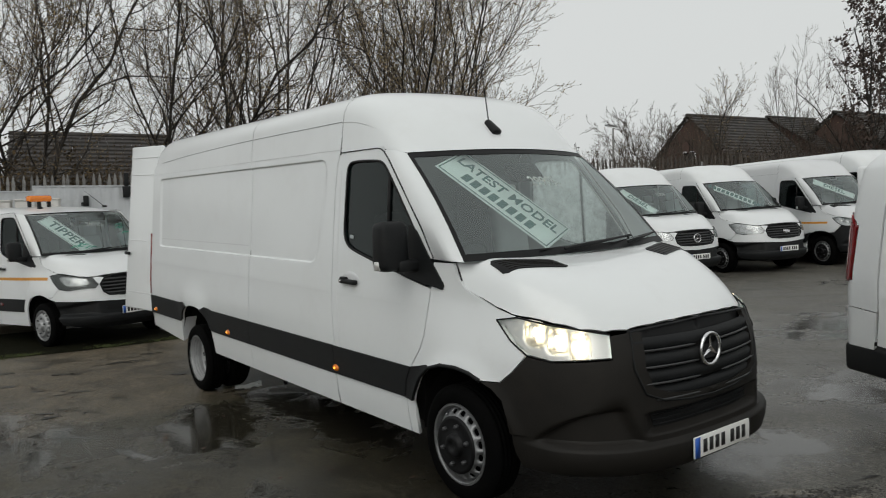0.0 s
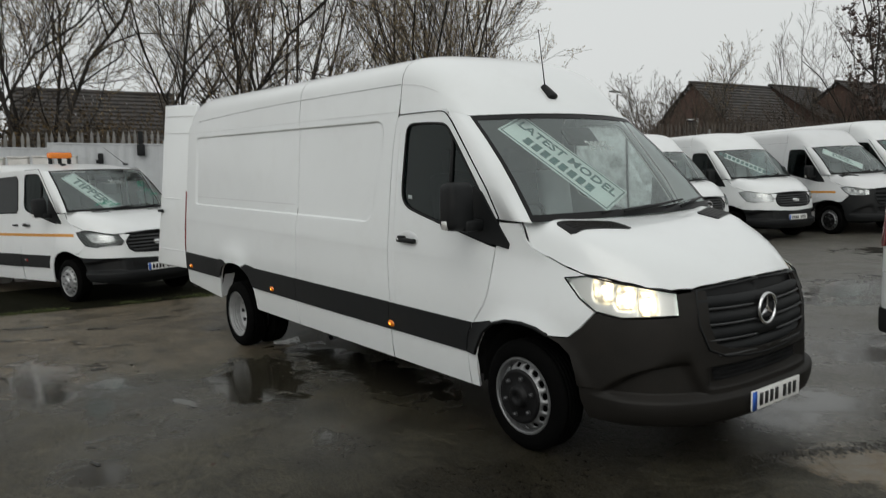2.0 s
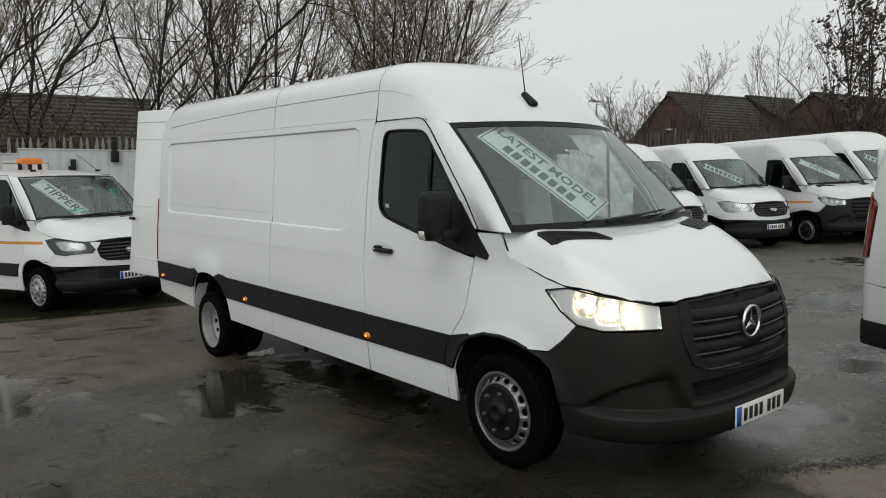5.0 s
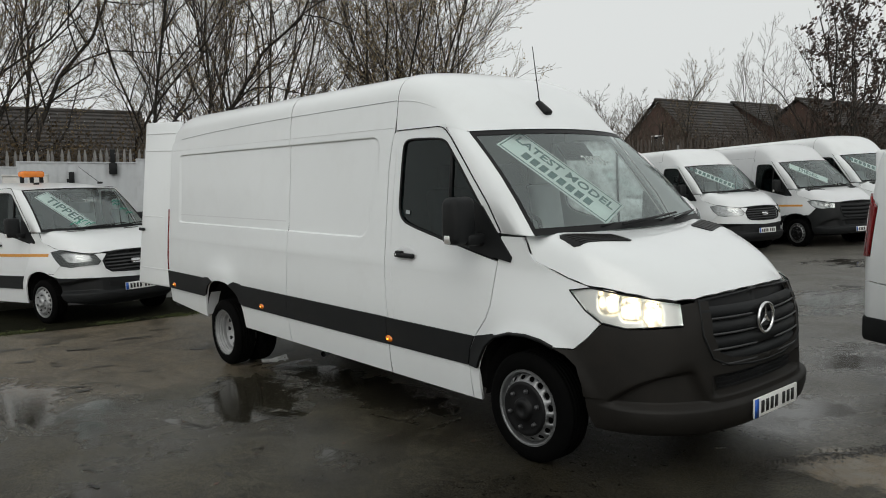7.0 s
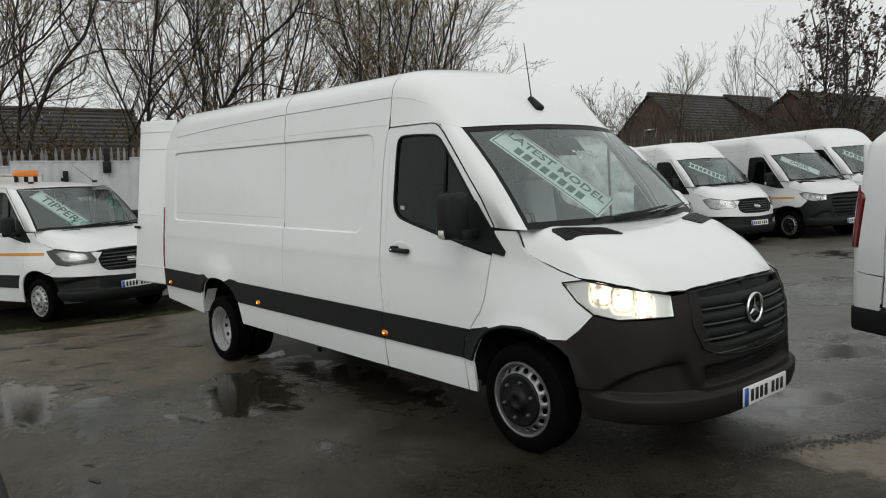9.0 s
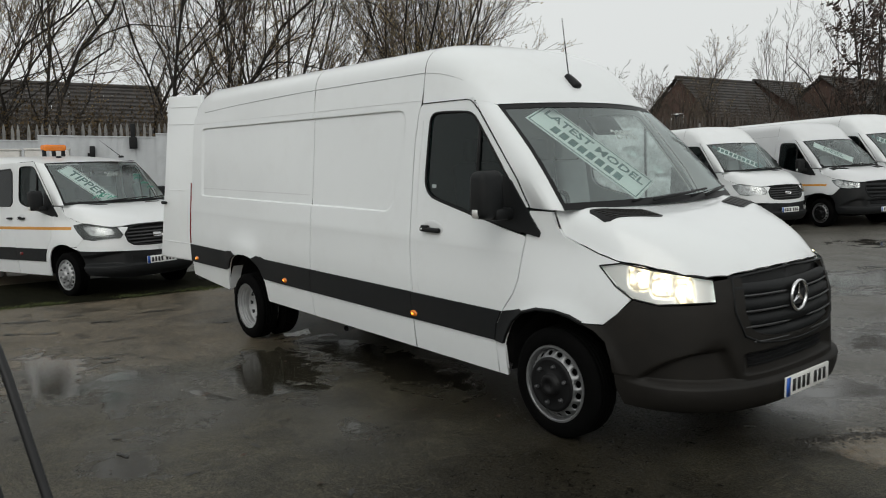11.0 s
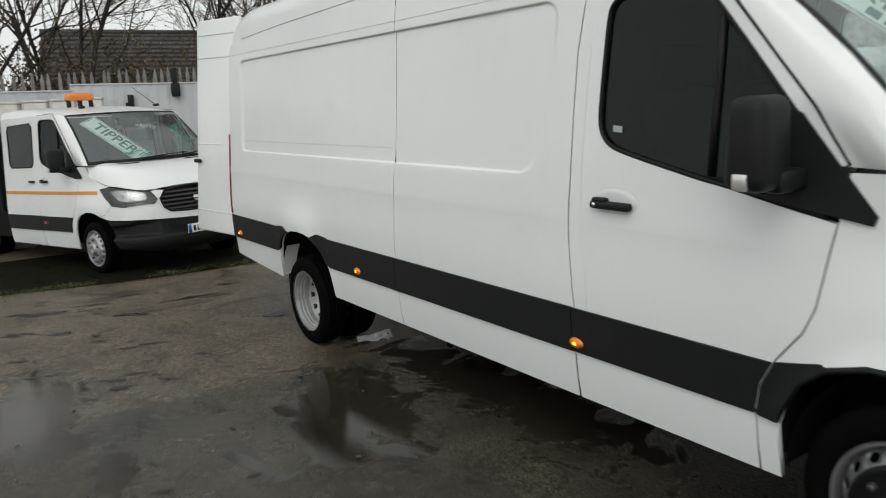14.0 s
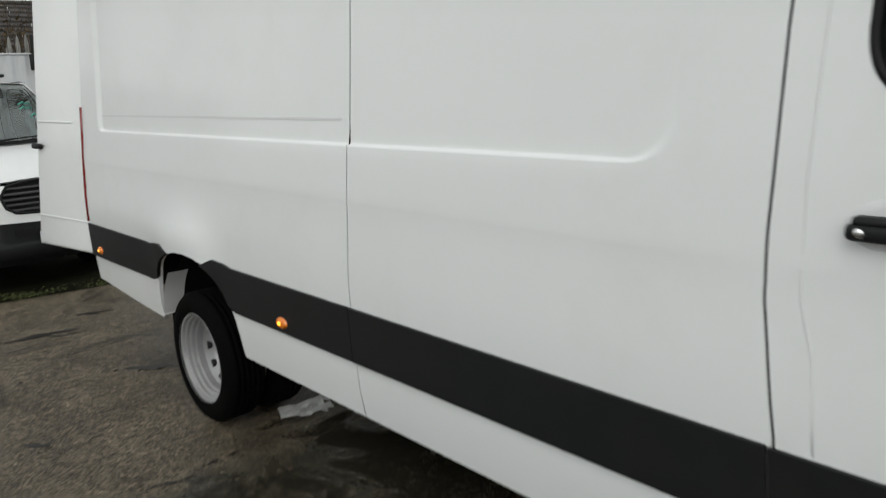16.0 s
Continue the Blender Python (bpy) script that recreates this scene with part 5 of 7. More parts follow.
def ground():
    bm = bmesh.new()
    radii = [0, 2, 4, 7, 11, 16, 22, 30, 40, 55, 80, 130, 250, 600, 1500]
    seg = 64
    rows = []
    for r in radii:
        row = []
        for i in range(seg):
            a = 2 * math.pi * i / seg
            x, y = r * math.cos(a), r * math.sin(a)
            z = 0.0
            if r > 55:  # beyond the yard the land lies level
                z = -(x / r * math.sin(radians(1.6)) + y / r * math.sin(radians(1.6))) * (r - 55)
            row.append(bm.verts.new((x - 3, y + 2, z)))
        rows.append(row)
    for r0, r1 in zip(rows, rows[1:]):
        for i in range(seg):
            bm.faces.new((r0[i], r0[(i + 1) % seg], r1[(i + 1) % seg], r1[i]))
    bmesh.ops.remove_doubles(bm, verts=bm.verts[:], dist=1e-4)
    bmesh.ops.recalc_face_normals(bm, faces=bm.faces[:])
    if bm.faces[0].normal.z < 0:
        bmesh.ops.reverse_faces(bm, faces=bm.faces[:])
    g = part("ground", bm, ASPHALT, smooth=True)
    g.matrix_world = SLOPE
    tagged(g, "wet dark patched asphalt of the sales yard", "ground", kind="structure")


ground()


def blob(cx, cy, rx, ry, rot, seed, z=0.004, wob=0.35, n=60):
    """An irregular flat patch on the yard."""
    rnd = random.Random(seed)
    ph = [(rnd.uniform(0, 6.28), rnd.uniform(0.4, 1.0)) for _ in range(7)]
    bm = bmesh.new()
    rings = []
    for f in (1.0, 0.6, 0.25):
        row = []
        for i in range(n):
            a = 2 * math.pi * i / n
            k = 1 + wob * sum(math.sin((j + 2) * a + p) * s / (j + 2) for j, (p, s) in enumerate(ph))
            x, y = rx * k * f * math.cos(a), ry * k * f * math.sin(a)
            c, s = math.cos(radians(rot)), math.sin(radians(rot))
            row.append(bm.verts.new((cx + x * c - y * s, cy + x * s + y * c, z)))
        rings.append(row)
    for r0, r1 in zip(rings, rings[1:]):
        for i in range(n):
            bm.faces.new((r0[i], r0[(i + 1) % n], r1[(i + 1) % n], r1[i]))
    bm.faces.new(rings[-1])
    return bm


# ---- the vans ----
main_m = SLOPE @ pose(0, 0, 0, 0, 2.05, 0)
hero, hero_shell, hero_screen = van("panel_van", main_m, "long white high-roofed panel van with a black grille and lit headlights", main=True, lit=True, twin=True, open_door=True, paint=WHITE,
                                    signs=[("LATEST MODEL", 8, -0.665, 0.955, -0.200, 0.145, 0.345)], price="29995-", price_at=(0.05, 0.665))
for x, z in ((-1.452, 0.572), (-3.53, 0.572), (-5.765, 0.572)):
    for s in (-1, 1):
        y = s * (hero_shell.width(x, z) + 0.014)
        mk = part("side_marker", lathe([(0.001, -0.017), (0.5, -0.015), (0.85, -0.009), (1.0, 0.004)], 24), AMBER, hero, "lit amber side marker lamp", m=Matrix.Translation((x, y - s * 0.004, z)) @ Matrix.Diagonal((0.046, -s, 0.027, 1)))
        part("marker_bulb", box((0, -0.0155, 0), (0.42, 0.004, 0.5), 0.0), AMBER_ON, mk)
for u, z in ((-1.262, 1.530),):
    lab_at = [hero_shell(u + a, z + b, -0.006) for a, b in ((-0.024, -0.012), (0.024, -0.016), (0.024, 0.010), (-0.024, 0.014))]
    bm = bmesh.new()
    fa = bm.faces.new([bm.verts.new(p) for p in lab_at])
    ex = bmesh.ops.extrude_face_region(bm, geom=[fa])
    for v in [g for g in ex["geom"] if isinstance(g, bmesh.types.BMVert)]:
        v.co.y -= 0.002
    part("window_sticker", bm, STICKER, hero, "small pale sticker in the door window", smooth=False)
# exhaust end under the sill
EXH = Matrix.Translation((-2.78, -0.80, 0.19)) @ pose(0, 0, 0, 0, 0, 20)
pipe = part("exhaust_pipe", tube(bmesh.new(), [(0, 0.45, 0.03), (0, 0.2, 0.02), (0, 0.0, 0.0)], 0.030, 12, cap=False), TIPMETAL, hero, "bare steel exhaust pipe end", m=EXH)
part("exhaust_bore", lathe([(0.001, 0.03), (0.026, 0.03), (0.0265, 0.002)], 14), SEAL, pipe)
# aerial on the cab roof
bm = box((0, 0, 0), (0.15, 0.048, 0.05), 0.02, seg=3)
for v in bm.verts:
    v.co.y *= 1.5 + 4.5 * v.co.x
    v.co.z *= 1.1
bmesh.ops.rotate(bm, verts=bm.verts[:], cent=(0, 0, 0), matrix=Matrix.Rotation(radians(38), 3, "Y"))
part("aerial_base", bm, SEAL, hero, "black roof aerial", m=Matrix.Translation((-0.70, -0.09, 2.262)))
part("aerial_rod", tube(bmesh.new(), [(-0.735, -0.09, 2.30), (-0.80, -0.09, 2.72)], [0.005, 0.003], 5), SEAL, hero)

row_signs = dict(signs=[("", 12, -0.74, 0.84, 0.08, 0.22, 0.22)], price="")
van("panel_van", on_yard(-6.9, 10.35, 0, -14), "white high-roofed panel van parked with a sign in its windscreen", "vans parked in a row", paint=WHITE2, rh=0.95, lift_r=0,
    signs=[("DIESEL", 0, -0.86, 0.90, -0.30, 0.12, 0.23)], price="12750", rear=-5.4, wheelbase=-4.0, front="split")
van("panel_van", on_yard(-6.31, 12.85, 0, -15.2), "white medium-roofed panel van with a large barred grille", "vans parked in a row", paint=WHITE2, rh=0.92, lift_r=0, emblem=False, grille="fine", front="split", rear=-5.2, wheelbase=-3.9, **row_signs)
mov, mov_shell, _m = van("panel_van", on_yard(-5.05, 15.09, 0, -18), "pale grey panel van with an orange side stripe and black bumper", "vans parked in a row", paint=GREYW, rh=1.0, lift_r=0, emblem=False, rear=-5.4, wheelbase=-4.0, signs=[("DIESEL", 0, -0.74, 0.88, 0.10, 0.24, 0.22)])
van("panel_van", on_yard(-4.3, 17.0, 0, -17) @ Matrix.Diagonal((1.05, 1.05, 1.06, 1)), "white high-roofed panel van at the end of the row", "vans parked in a row", paint=WHITE2, rh=1.05, lift_r=0, emblem=False, rear=-5.9, wheelbase=-4.2, **row_signs)
tip, tip_shell, tip_screen = van("tipper_truck", on_yard(-9.93, -0.65, 0, 16), "white double-cab tipper truck with an orange beacon and a side stripe", paint=WHITE2, rh=0.31, lift_r=0, cab=-2.62, emblem=False, grille="fine", front="split",
                                 signs=[("TIPPER", 0, -0.70, 0.90, -0.20, 0.10, 0.29)], price="20995-", strip=True)


# ---- the tipper's rear cab, headboard and bed ----
def stripe(root, shell, x0, x1, z, mat=ORANGE_STRIPE, h=0.045):
    for q in (0, 1):
        bm = sheet(shell.proud(0.004), [(x0, z), (x1, z), (x1, z + h), (x0, z + h)], span(x0 + 0.1, x1 - 0.05, 0.15), (), 0.003)
        part("side_stripe", flipped(bm) if q else bm, mat, root, "orange reflective stripe")


BLACK_GLASS = material("dark_cab_glass", (0.012, 0.014, 0.015), 0.06, vary=0.05)


def finish_tipper(root, shell):
    for q in (0, 1):
        fl = flipped if q else (lambda b: b)
        d = part("rear_cab_door", fl(sheet(shell, grow([(-2.62, 0.30), (-2.62, 2.13), (-1.43, 2.13), (-1.46, 1.7), (-1.50, 1.2), (-1.49, 0.75), (-1.465, 0.30)], 0.004), span(-2.5, -1.5, 0.15), span(0.4, 2.1, 0.2), 0.03)), WHITE2, root)
        wp = [(-2.38, 1.47), (-2.40, 1.95), (-2.36, 2.02), (-1.62, 2.03), (-1.56, 1.97), (-1.58, 1.47), (-1.64, 1.42), (-2.32, 1.42)]
        w = part("window", fl(sheet(shell.proud(0.003), wp, span(-2.3, -1.7, 0.2), (1.6, 1.8), 0.006)), BLACK_GLASS, d, "dark rear cab window")
        loop = [shell(u, z, 0.004) for u, z in wp]
        part("seal", fl(tube(bmesh.new(), loop + [loop[0]], 0.010, 5)), SEAL, w)
        part("side_moulding", fl(sheet(shell.proud(0.012), [(-2.61, 0.525), (-2.61, 0.735), (-1.497, 0.735), (-1.48, 0.525)], span(-2.5, -1.6, 0.2), (), 0.018)), PLASTIC, d)
        part("door_handle", box((-1.66, (1 if q else -1) * 0.985, 1.215), (0.16, 0.035, 0.032), 0.01), PLASTIC, d)
        part("red_reflector", box((-1.30, (1 if q else -1) * 1.017, 0.64), (0.09, 0.01, 0.045), 0.003), RED, d)
    stripe(root, shell, -2.6, 0.18, 1.035)
    # headboard with tall posts
    hb = part("headboard", box((-2.80, 0, 1.55), (0.06, 1.98, 1.15), 0.01), PLASTIC, root, "black steel headboard behind the cab")
    for y in (-0.97, 0.97):
        part("headboard_post", box((-2.78, y, 1.45), (0.09, 0.10, 1.36), 0.012), PLASTIC, hb)
    # bed
    bed = part("tipper_bed", box((-4.55, 0, 0.98), (3.35, 1.95, 0.10), 0.01), TIPMETAL, root, "grey steel tipper bed with drop sides")
    for s in (-1, 1):
        part("drop_side", box((-4.55, s * 1.0, 1.38), (3.35, 0.05, 0.78), 0.012), TIPMETAL, bed)
        for x in (-3.0, -3.75, -4.55, -5.35, -6.1):
            part("side_rib", box((x, s * 1.035, 1.38), (0.07, 0.04, 0.78), 0.008), TIPMETAL, bed)
    part("tail_board", box((-6.24, 0, 1.38), (0.05, 2.0, 0.78), 0.012), TIPMETAL, bed)
    part("chassis_rail", box((-3.9, 0.42, 0.68), (4.6, 0.09, 0.2), 0.01), DARK, root)
    part("chassis_rail", box((-3.9, -0.42, 0.68), (4.6, 0.09, 0.2), 0.01), DARK, root)
    for s in (-1, 1):
        wheel(root, (-4.0, s * 1.0, 0.34), False, 0.345, 0 if s < 0 else 180, deep=True, name="rear_wheel")
        wheel(root, (-4.0, s * 0.76, 0.34), False, 0.345, 0 if s < 0 else 180, deep=True, name="inner_rear_wheel")
    # beacon bar
    bc = part("beacon", box((-1.92, 0.0, 2.40), (0.17, 0.40, 0.11), 0.035, seg=3), AMBER, root, "orange flashing beacon bar on the cab roof")
    for y in (-0.17, 0.0, 0.17):
        part("beacon_leg", box((-1.92, y, 2.30), (0.07, 0.05, 0.15), 0.01), PLASTIC, bc)
    part("aerial_rod", tube(bmesh.new(), [(-0.84, 0.62, 2.19), (-1.22, 0.46, 2.50)], [0.006, 0.003], 4), SEAL, root)
    for y in (-0.5, 0.62):
        part("roof_fitting", box((-0.84, y, 2.192), (0.09, 0.06, 0.035), 0.01), PLASTIC, root)
    # scribbled offer on the screen
    for k, (v, w) in enumerate(((-0.42, 0.12), (-0.30, 0.16), (-0.18, 0.10), (0.62, 0.52), (0.70, 0.40), (0.78, 0.30), (0.66, 0.60))):
        a, b = tip_screen(v - 0.10, w, 0.004), tip_screen(v + 0.10, w + 0.02, 0.004)
        c = tip_screen(v, w + 0.05, 0.004)
        part("window_writing", tube(bmesh.new(), [a, c, (a + b) / 2, c.lerp(b, 0.6), b], 0.008, 4), SCRIBBLE, root)


finish_tipper(tip, tip_shell)
stripe(mov, mov_shell, -1.4, 0.15, 0.98)


# ---- the small van whose tail stands beside the long one ----
def small_van(m):
    root = thing("small_van", m, "white small panel van with red tail lamps and black bumper", "van")
    wide = curve([(0.30, 0.05), (0.55, 0.0), (0.95, 0.005), (1.3, 0.04), (1.6, 0.09), (1.85, 0.17), (1.97, 0.30)])

    def side(u, z):
        c = max(0.0, 1 - u / 0.11)
        press = -0.014 * step(0.42, 0.47, u) * step(1.02 - 0.25 * max(0.0, 0.9 - u), 1.06 - 0.25 * max(0.0, 0.9 - u), z) * (1 - step(1.84, 1.88, z))
        low = -0.010 * step(0.40, 0.50, u) * (1 - step(0.86, 0.93, z))
        return Vector((u + 0.02 * (z - 0.5), wide(z) + 0.07 * c**2.4 - press - low, z))
    zs = span(0.55, 1.95, 0.1) + [0.86, 0.88, 0.9, 0.93, 1.0, 1.03, 1.05, 1.07, 1.84, 1.86, 1.88]
    us = [0.02, 0.05, 0.09, 0.13, 0.18, 0.23, 0.40, 0.42, 0.44, 0.46, 0.48, 0.5] + span(0.6, 4.4, 0.25)
    corner = [(0.0, 0.52), (0.0, 0.82), (0.385, 0.80), (0.37, 0.58), (0.36, 0.52)]
    upper = [(0.0, 0.826), (0.0, 1.02), (0.116, 1.02), (0.14, 1.44), (0.07, 1.48), (0.02, 1.55), (0.04, 1.90), (0.10, 1.97), (0.39, 1.97), (0.40, 0.80)]
    rest = [(0.39, 0.56), (0.41, 0.80), (0.405, 1.97), (4.0, 1.97), (4.4, 1.5), (5.0, 1.1), (5.05, 0.52), (4.55, 0.5), (4.5, 0.62), (4.35, 0.75), (4.15, 0.78), (3.95, 0.75), (3.80, 0.62), (3.75, 0.42), (1.55, 0.42), (1.50, 0.62), (1.35, 0.75), (1.15, 0.78), (0.95, 0.75), (0.80, 0.66), (0.70, 0.52)]
    for nm, poly in (("corner_panel", corner), ("rear_pillar", upper), ("side_panel", rest)):
        bm = sheet(side, grow(poly, 0.004), us, zs, 0.02)
        part(nm, bm, WHITE2, root)
        b2 = sheet(side, grow(poly, 0.004), us[::3], zs[::3], 0.02)
        for v in b2.verts:
            v.co.y = 1.95 - v.co.y
        bmesh.ops.reverse_faces(b2, faces=b2.faces[:])
        part(nm, b2, WHITE2, root)
    for s in (0, 1):
        bm = sheet(lambda u, z: side(u, z) + Vector((-0.012, -0.012, 0)), [(0.005, 1.02), (0.112, 1.02), (0.135, 1.42), (0.075, 1.47), (0.022, 1.53), (0.005, 1.45)], (0.02, 0.05, 0.09, 0.13), span(1.0, 1.5, 0.1), 0.03)
        if s:
            for v in bm.verts:
                v.co.y = 1.95 - v.co.y
            bmesh.ops.reverse_faces(bm, faces=bm.faces[:])
        tl = part("tail_lamp", bm, RED, root, "upright red tail lamp")
        part("reverse_lens", box((0.008, 0.15 if not s else 1.80, 1.20), (0.02, 0.06, 0.2), 0.006), REFLECTOR, tl)
    part("rear_bumper", box((0.28, 0.975, 0.43), (0.52, 1.95, 0.22), 0.035, seg=3), PLASTIC, root, "black rear bumper")
    part("bumper_step", box((0.02, 0.975, 0.39), (0.10, 1.86, 0.12), 0.02, seg=2), PLASTIC, root)
    part("sill_moulding", box((2.6, 0.02, 0.40), (2.1, 0.05, 0.20), 0.02), PLASTIC, root)
    for y, s in ((0.56, 0), (1.39, 1)):
        d = part("rear_door", box((0.03, y, 1.20), (0.06, 0.80, 1.36), 0.03, seg=3), WHITE2, root)
        part("door_window", box((-0.005, y, 1.55), (0.02, 0.58, 0.42), 0.01), BLACK_GLASS, d)
        part("hinge", box((0.02, 0.24 if not s else 1.71, 1.62), (0.05, 0.05, 0.09), 0.008), WHITE2, d)
    bm = bmesh.new()
    n = 10
    rows = []
    for x in (0.12, 0.2, 0.4, 1.5, 3.0, 3.9):
        f = 1.0 if x > 0.3 else 0.6 + 0.4 * (x - 0.12) / 0.18
        rows.append([bm.verts.new((x, 0.30 + 1.35 * i / n, 1.965 + 0.06 * f * math.sin(math.pi * i / n))) for i in range(n + 1)])
    for r0, r1 in zip(rows, rows[1:]):
        for i in range(n):
            bm.faces.new((r0[i], r1[i], r1[i + 1], r0[i + 1]))
    part("roof_panel", bm, WHITE2, root)
    bm = bmesh.new()
    rows = []
    for x, z in ((3.9, 1.965), (4.35, 1.5), (4.6, 1.2), (5.1, 1.05), (5.2, 0.45)):
        rows.append([bm.verts.new((x, 0.25 + 1.45 * i / 4, z)) for i in range(5)])
    for r0, r1 in zip(rows, rows[1:]):
        for i in range(4):
            bm.faces.new((r0[i], r1[i], r1[i + 1], r0[i + 1]))
    part("nose", bm, BLACK_GLASS, root)
    part("underbody", box((2.5, 0.975, 0.45), (4.3, 1.5, 0.3), 0.02), DARK, root)
    part("load_bay", box((2.2, 0.975, 1.15), (3.9, 1.5, 1.2), 0.02), DARK, root)
    for x in (1.15, 4.15):
        wheel(root, (x, 0.03, 0.33), False, 0.33, 0, name="wheel")
        wheel(root, (x, 1.92, 0.33), False, 0.33, 180, name="wheel")
    return root


small_van(on_yard(0.62, 2.31, 0, -30))


# ---- boundary: palisade fence and grey hoarding ----
def upright(x, y, rz=0.0):
    """A pose on the yard's surface, plumb."""
    return Matrix.Translation(SLOPE @ Vector((x, y, 0))) @ pose(0, 0, 0, 0, 0, rz)


STEEL = material("weathered_galvanised_steel", (0.24, 0.235, 0.225), 0.65, 0.1, vary=0.3, scale=5, dirt=0.5, dirt_color=(0.10, 0.075, 0.055), random=0.25)
BOARD = material("pale_grey_hoarding_sheet", (0.50, 0.515, 0.53), 0.55, vary=0.10, scale=2, dirt=0.35, dirt_color=(0.2, 0.2, 0.19), random=0.06)
FX = lambda y: -15.3 + 0.27 * y
F_TURN = math.degrees(math.atan2(1.0, 0.27))
fence = thing("palisade_fence", Matrix(), "tall weathered grey steel palisade fence", "fence", kind="structure")


def pale_mesh():
    bm = bmesh.new()
    h, w = 3.11, 0.034
    prof = [(-w, 0.0), (-w * 0.5, 0.018), (0.0, 0.010), (w * 0.5, 0.018), (w, 0.0)]
    tops = [h - 0.16, h - 0.05, h, h - 0.05, h - 0.16]
    lo = [bm.verts.new((x, y, 0.05)) for x, y in prof]
    hi = [bm.verts.new((x, y, t)) for (x, y), t in zip(prof, tops)]
    lo2 = [bm.verts.new((x, y - 0.004, 0.05)) for x, y in prof]
    hi2 = [bm.verts.new((x, y - 0.004, t)) for (x, y), t in zip(prof, tops)]
    for i in range(4):
        bm.faces.new((lo[i], hi[i], hi[i + 1], lo[i + 1]))
        bm.faces.new((lo2[i + 1], hi2[i + 1], hi2[i], lo2[i]))
        bm.faces.new((hi[i], hi2[i], hi2[i + 1], hi[i + 1]))
    me = bpy.data.meshes.new("pale")
    bm.to_mesh(me)
    bm.free()
    me.materials.append(STEEL)
    return me


PALE = pale_mesh()
RUSTY = material("stained_dark_fence_steel", (0.075, 0.062, 0.052), 0.75, 0.1, vary=0.3, scale=5, dirt=0.5, dirt_color=(0.05, 0.035, 0.026), random=0.3)
PALE_OLD = PALE.copy()
PALE_OLD.materials[0] = RUSTY
y = -7.5
rp = random.Random(5)
while y < 25.5:
    ob = new("pale", PALE if y < 6.2 else PALE_OLD)
    ob.parent = fence
    ob.matrix_local = upright(FX(y), y, F_TURN) @ pose(0, 0, rp.uniform(-0.015, 0.015), 0, rp.uniform(-0.8, 0.8), 0)
    y += 0.152
for a, b in ((-7.6, 3.5), (3.5, 14.5), (14.5, 25.6)):
    for z in (0.6, 2.54):
        bm = tube(bmesh.new(), [(SLOPE @ Vector((FX(v) - 0.03, v, 0))) + Vector((0, 0, z)) for v in (a, (a + b) / 2, b)], 0.03, 4)
        part("rail", bm, STEEL, fence, smooth=False)
yy = -7.5
while yy < 26:
    part("fence_post", box((0, 0, 1.45), (0.10, 0.06, 2.9), 0.005), STEEL, fence, m=upright(FX(yy) - 0.07, yy, F_TURN))
    yy += 2.75

hoard = thing("hoarding", Matrix(), "pale grey sheet-metal hoarding along the fence", "fence", kind="structure")


def hoarding_sheet(w, h):
    bm = bmesh.new()
    n = 12
    lo, hi = [], []
    for i in range(n * 4 + 1):
        x = -w / 2 + w * i / (n * 4)
        d = (0.0, 0.012, 0.012, 0.0)[i % 4]
        lo.append(bm.verts.new((x, d, 0.02)))
        hi.append(bm.verts.new((x, d, h)))
    for i in range(n * 4):
        bm.faces.new((lo[i], hi[i], hi[i + 1], lo[i + 1]))
    return bm


for k, (y0, w, h) in enumerate(((-6.6, 2.41, 2.75), (-4.28, 2.41, 2.76), (-1.96, 2.41, 2.77), (0.36, 2.41, 2.80), (2.68, 2.41, 2.80), (5.0, 2.41, 2.80))):
    o = part("sheet_panel", hoarding_sheet(w, h), BOARD, hoard, smooth=False, m=upright(FX(y0) + 0.16, y0, F_TURN + 180))
    part("capping", box((0, 0, h), (w, 0.05, 0.03), 0.004), BOARD, o)
# black floodlight hung over the top of the hoarding
fl = thing("floodlight", upright(FX(1.03) + 0.24, 1.03, F_TURN + 180), "black floodlight bracketed to the top of the hoarding", "lamp")
part("lamp_housing", box((0, 0, 2.64), (0.17, 0.10, 0.26), 0.015), PLASTIC, fl)
part("bracket", box((0.0, -0.02, 2.90), (0.10, 0.04, 0.34), 0.006), PLASTIC, fl)
bx = thing("junction_box", upright(FX(0.21) + 0.24, 0.21, F_TURN + 180), "small black box fixed to the hoarding", "box")
part("box_body", box((0, 0, 2.47), (0.11, 0.09, 0.24), 0.012), PLASTIC, bx)
part("box_bracket", box((0.05, 0.0, 2.40), (0.10, 0.05, 0.08), 0.006), PLASTIC, bx)
# white tubs stacked behind the tipper
CRATE = material("white_plastic_crate", (0.62, 0.60, 0.57), 0.6, vary=0.12, scale=6, dirt=0.3)
for i in range(6):
    c = thing("crate", upright(-14.2 + 0.11 * i, -2.85 + 0.42 * i, F_TURN), "white plastic tub stacked against the hoarding", "crate", "tubs by the hoarding")
    b = part("body", box((0, 0, 1.23), (0.36, 0.34, 2.46), 0.03), CRATE, c)
    part("lid", box((0, 0, 2.47), (0.38, 0.36, 0.04), 0.01), CRATE, c)


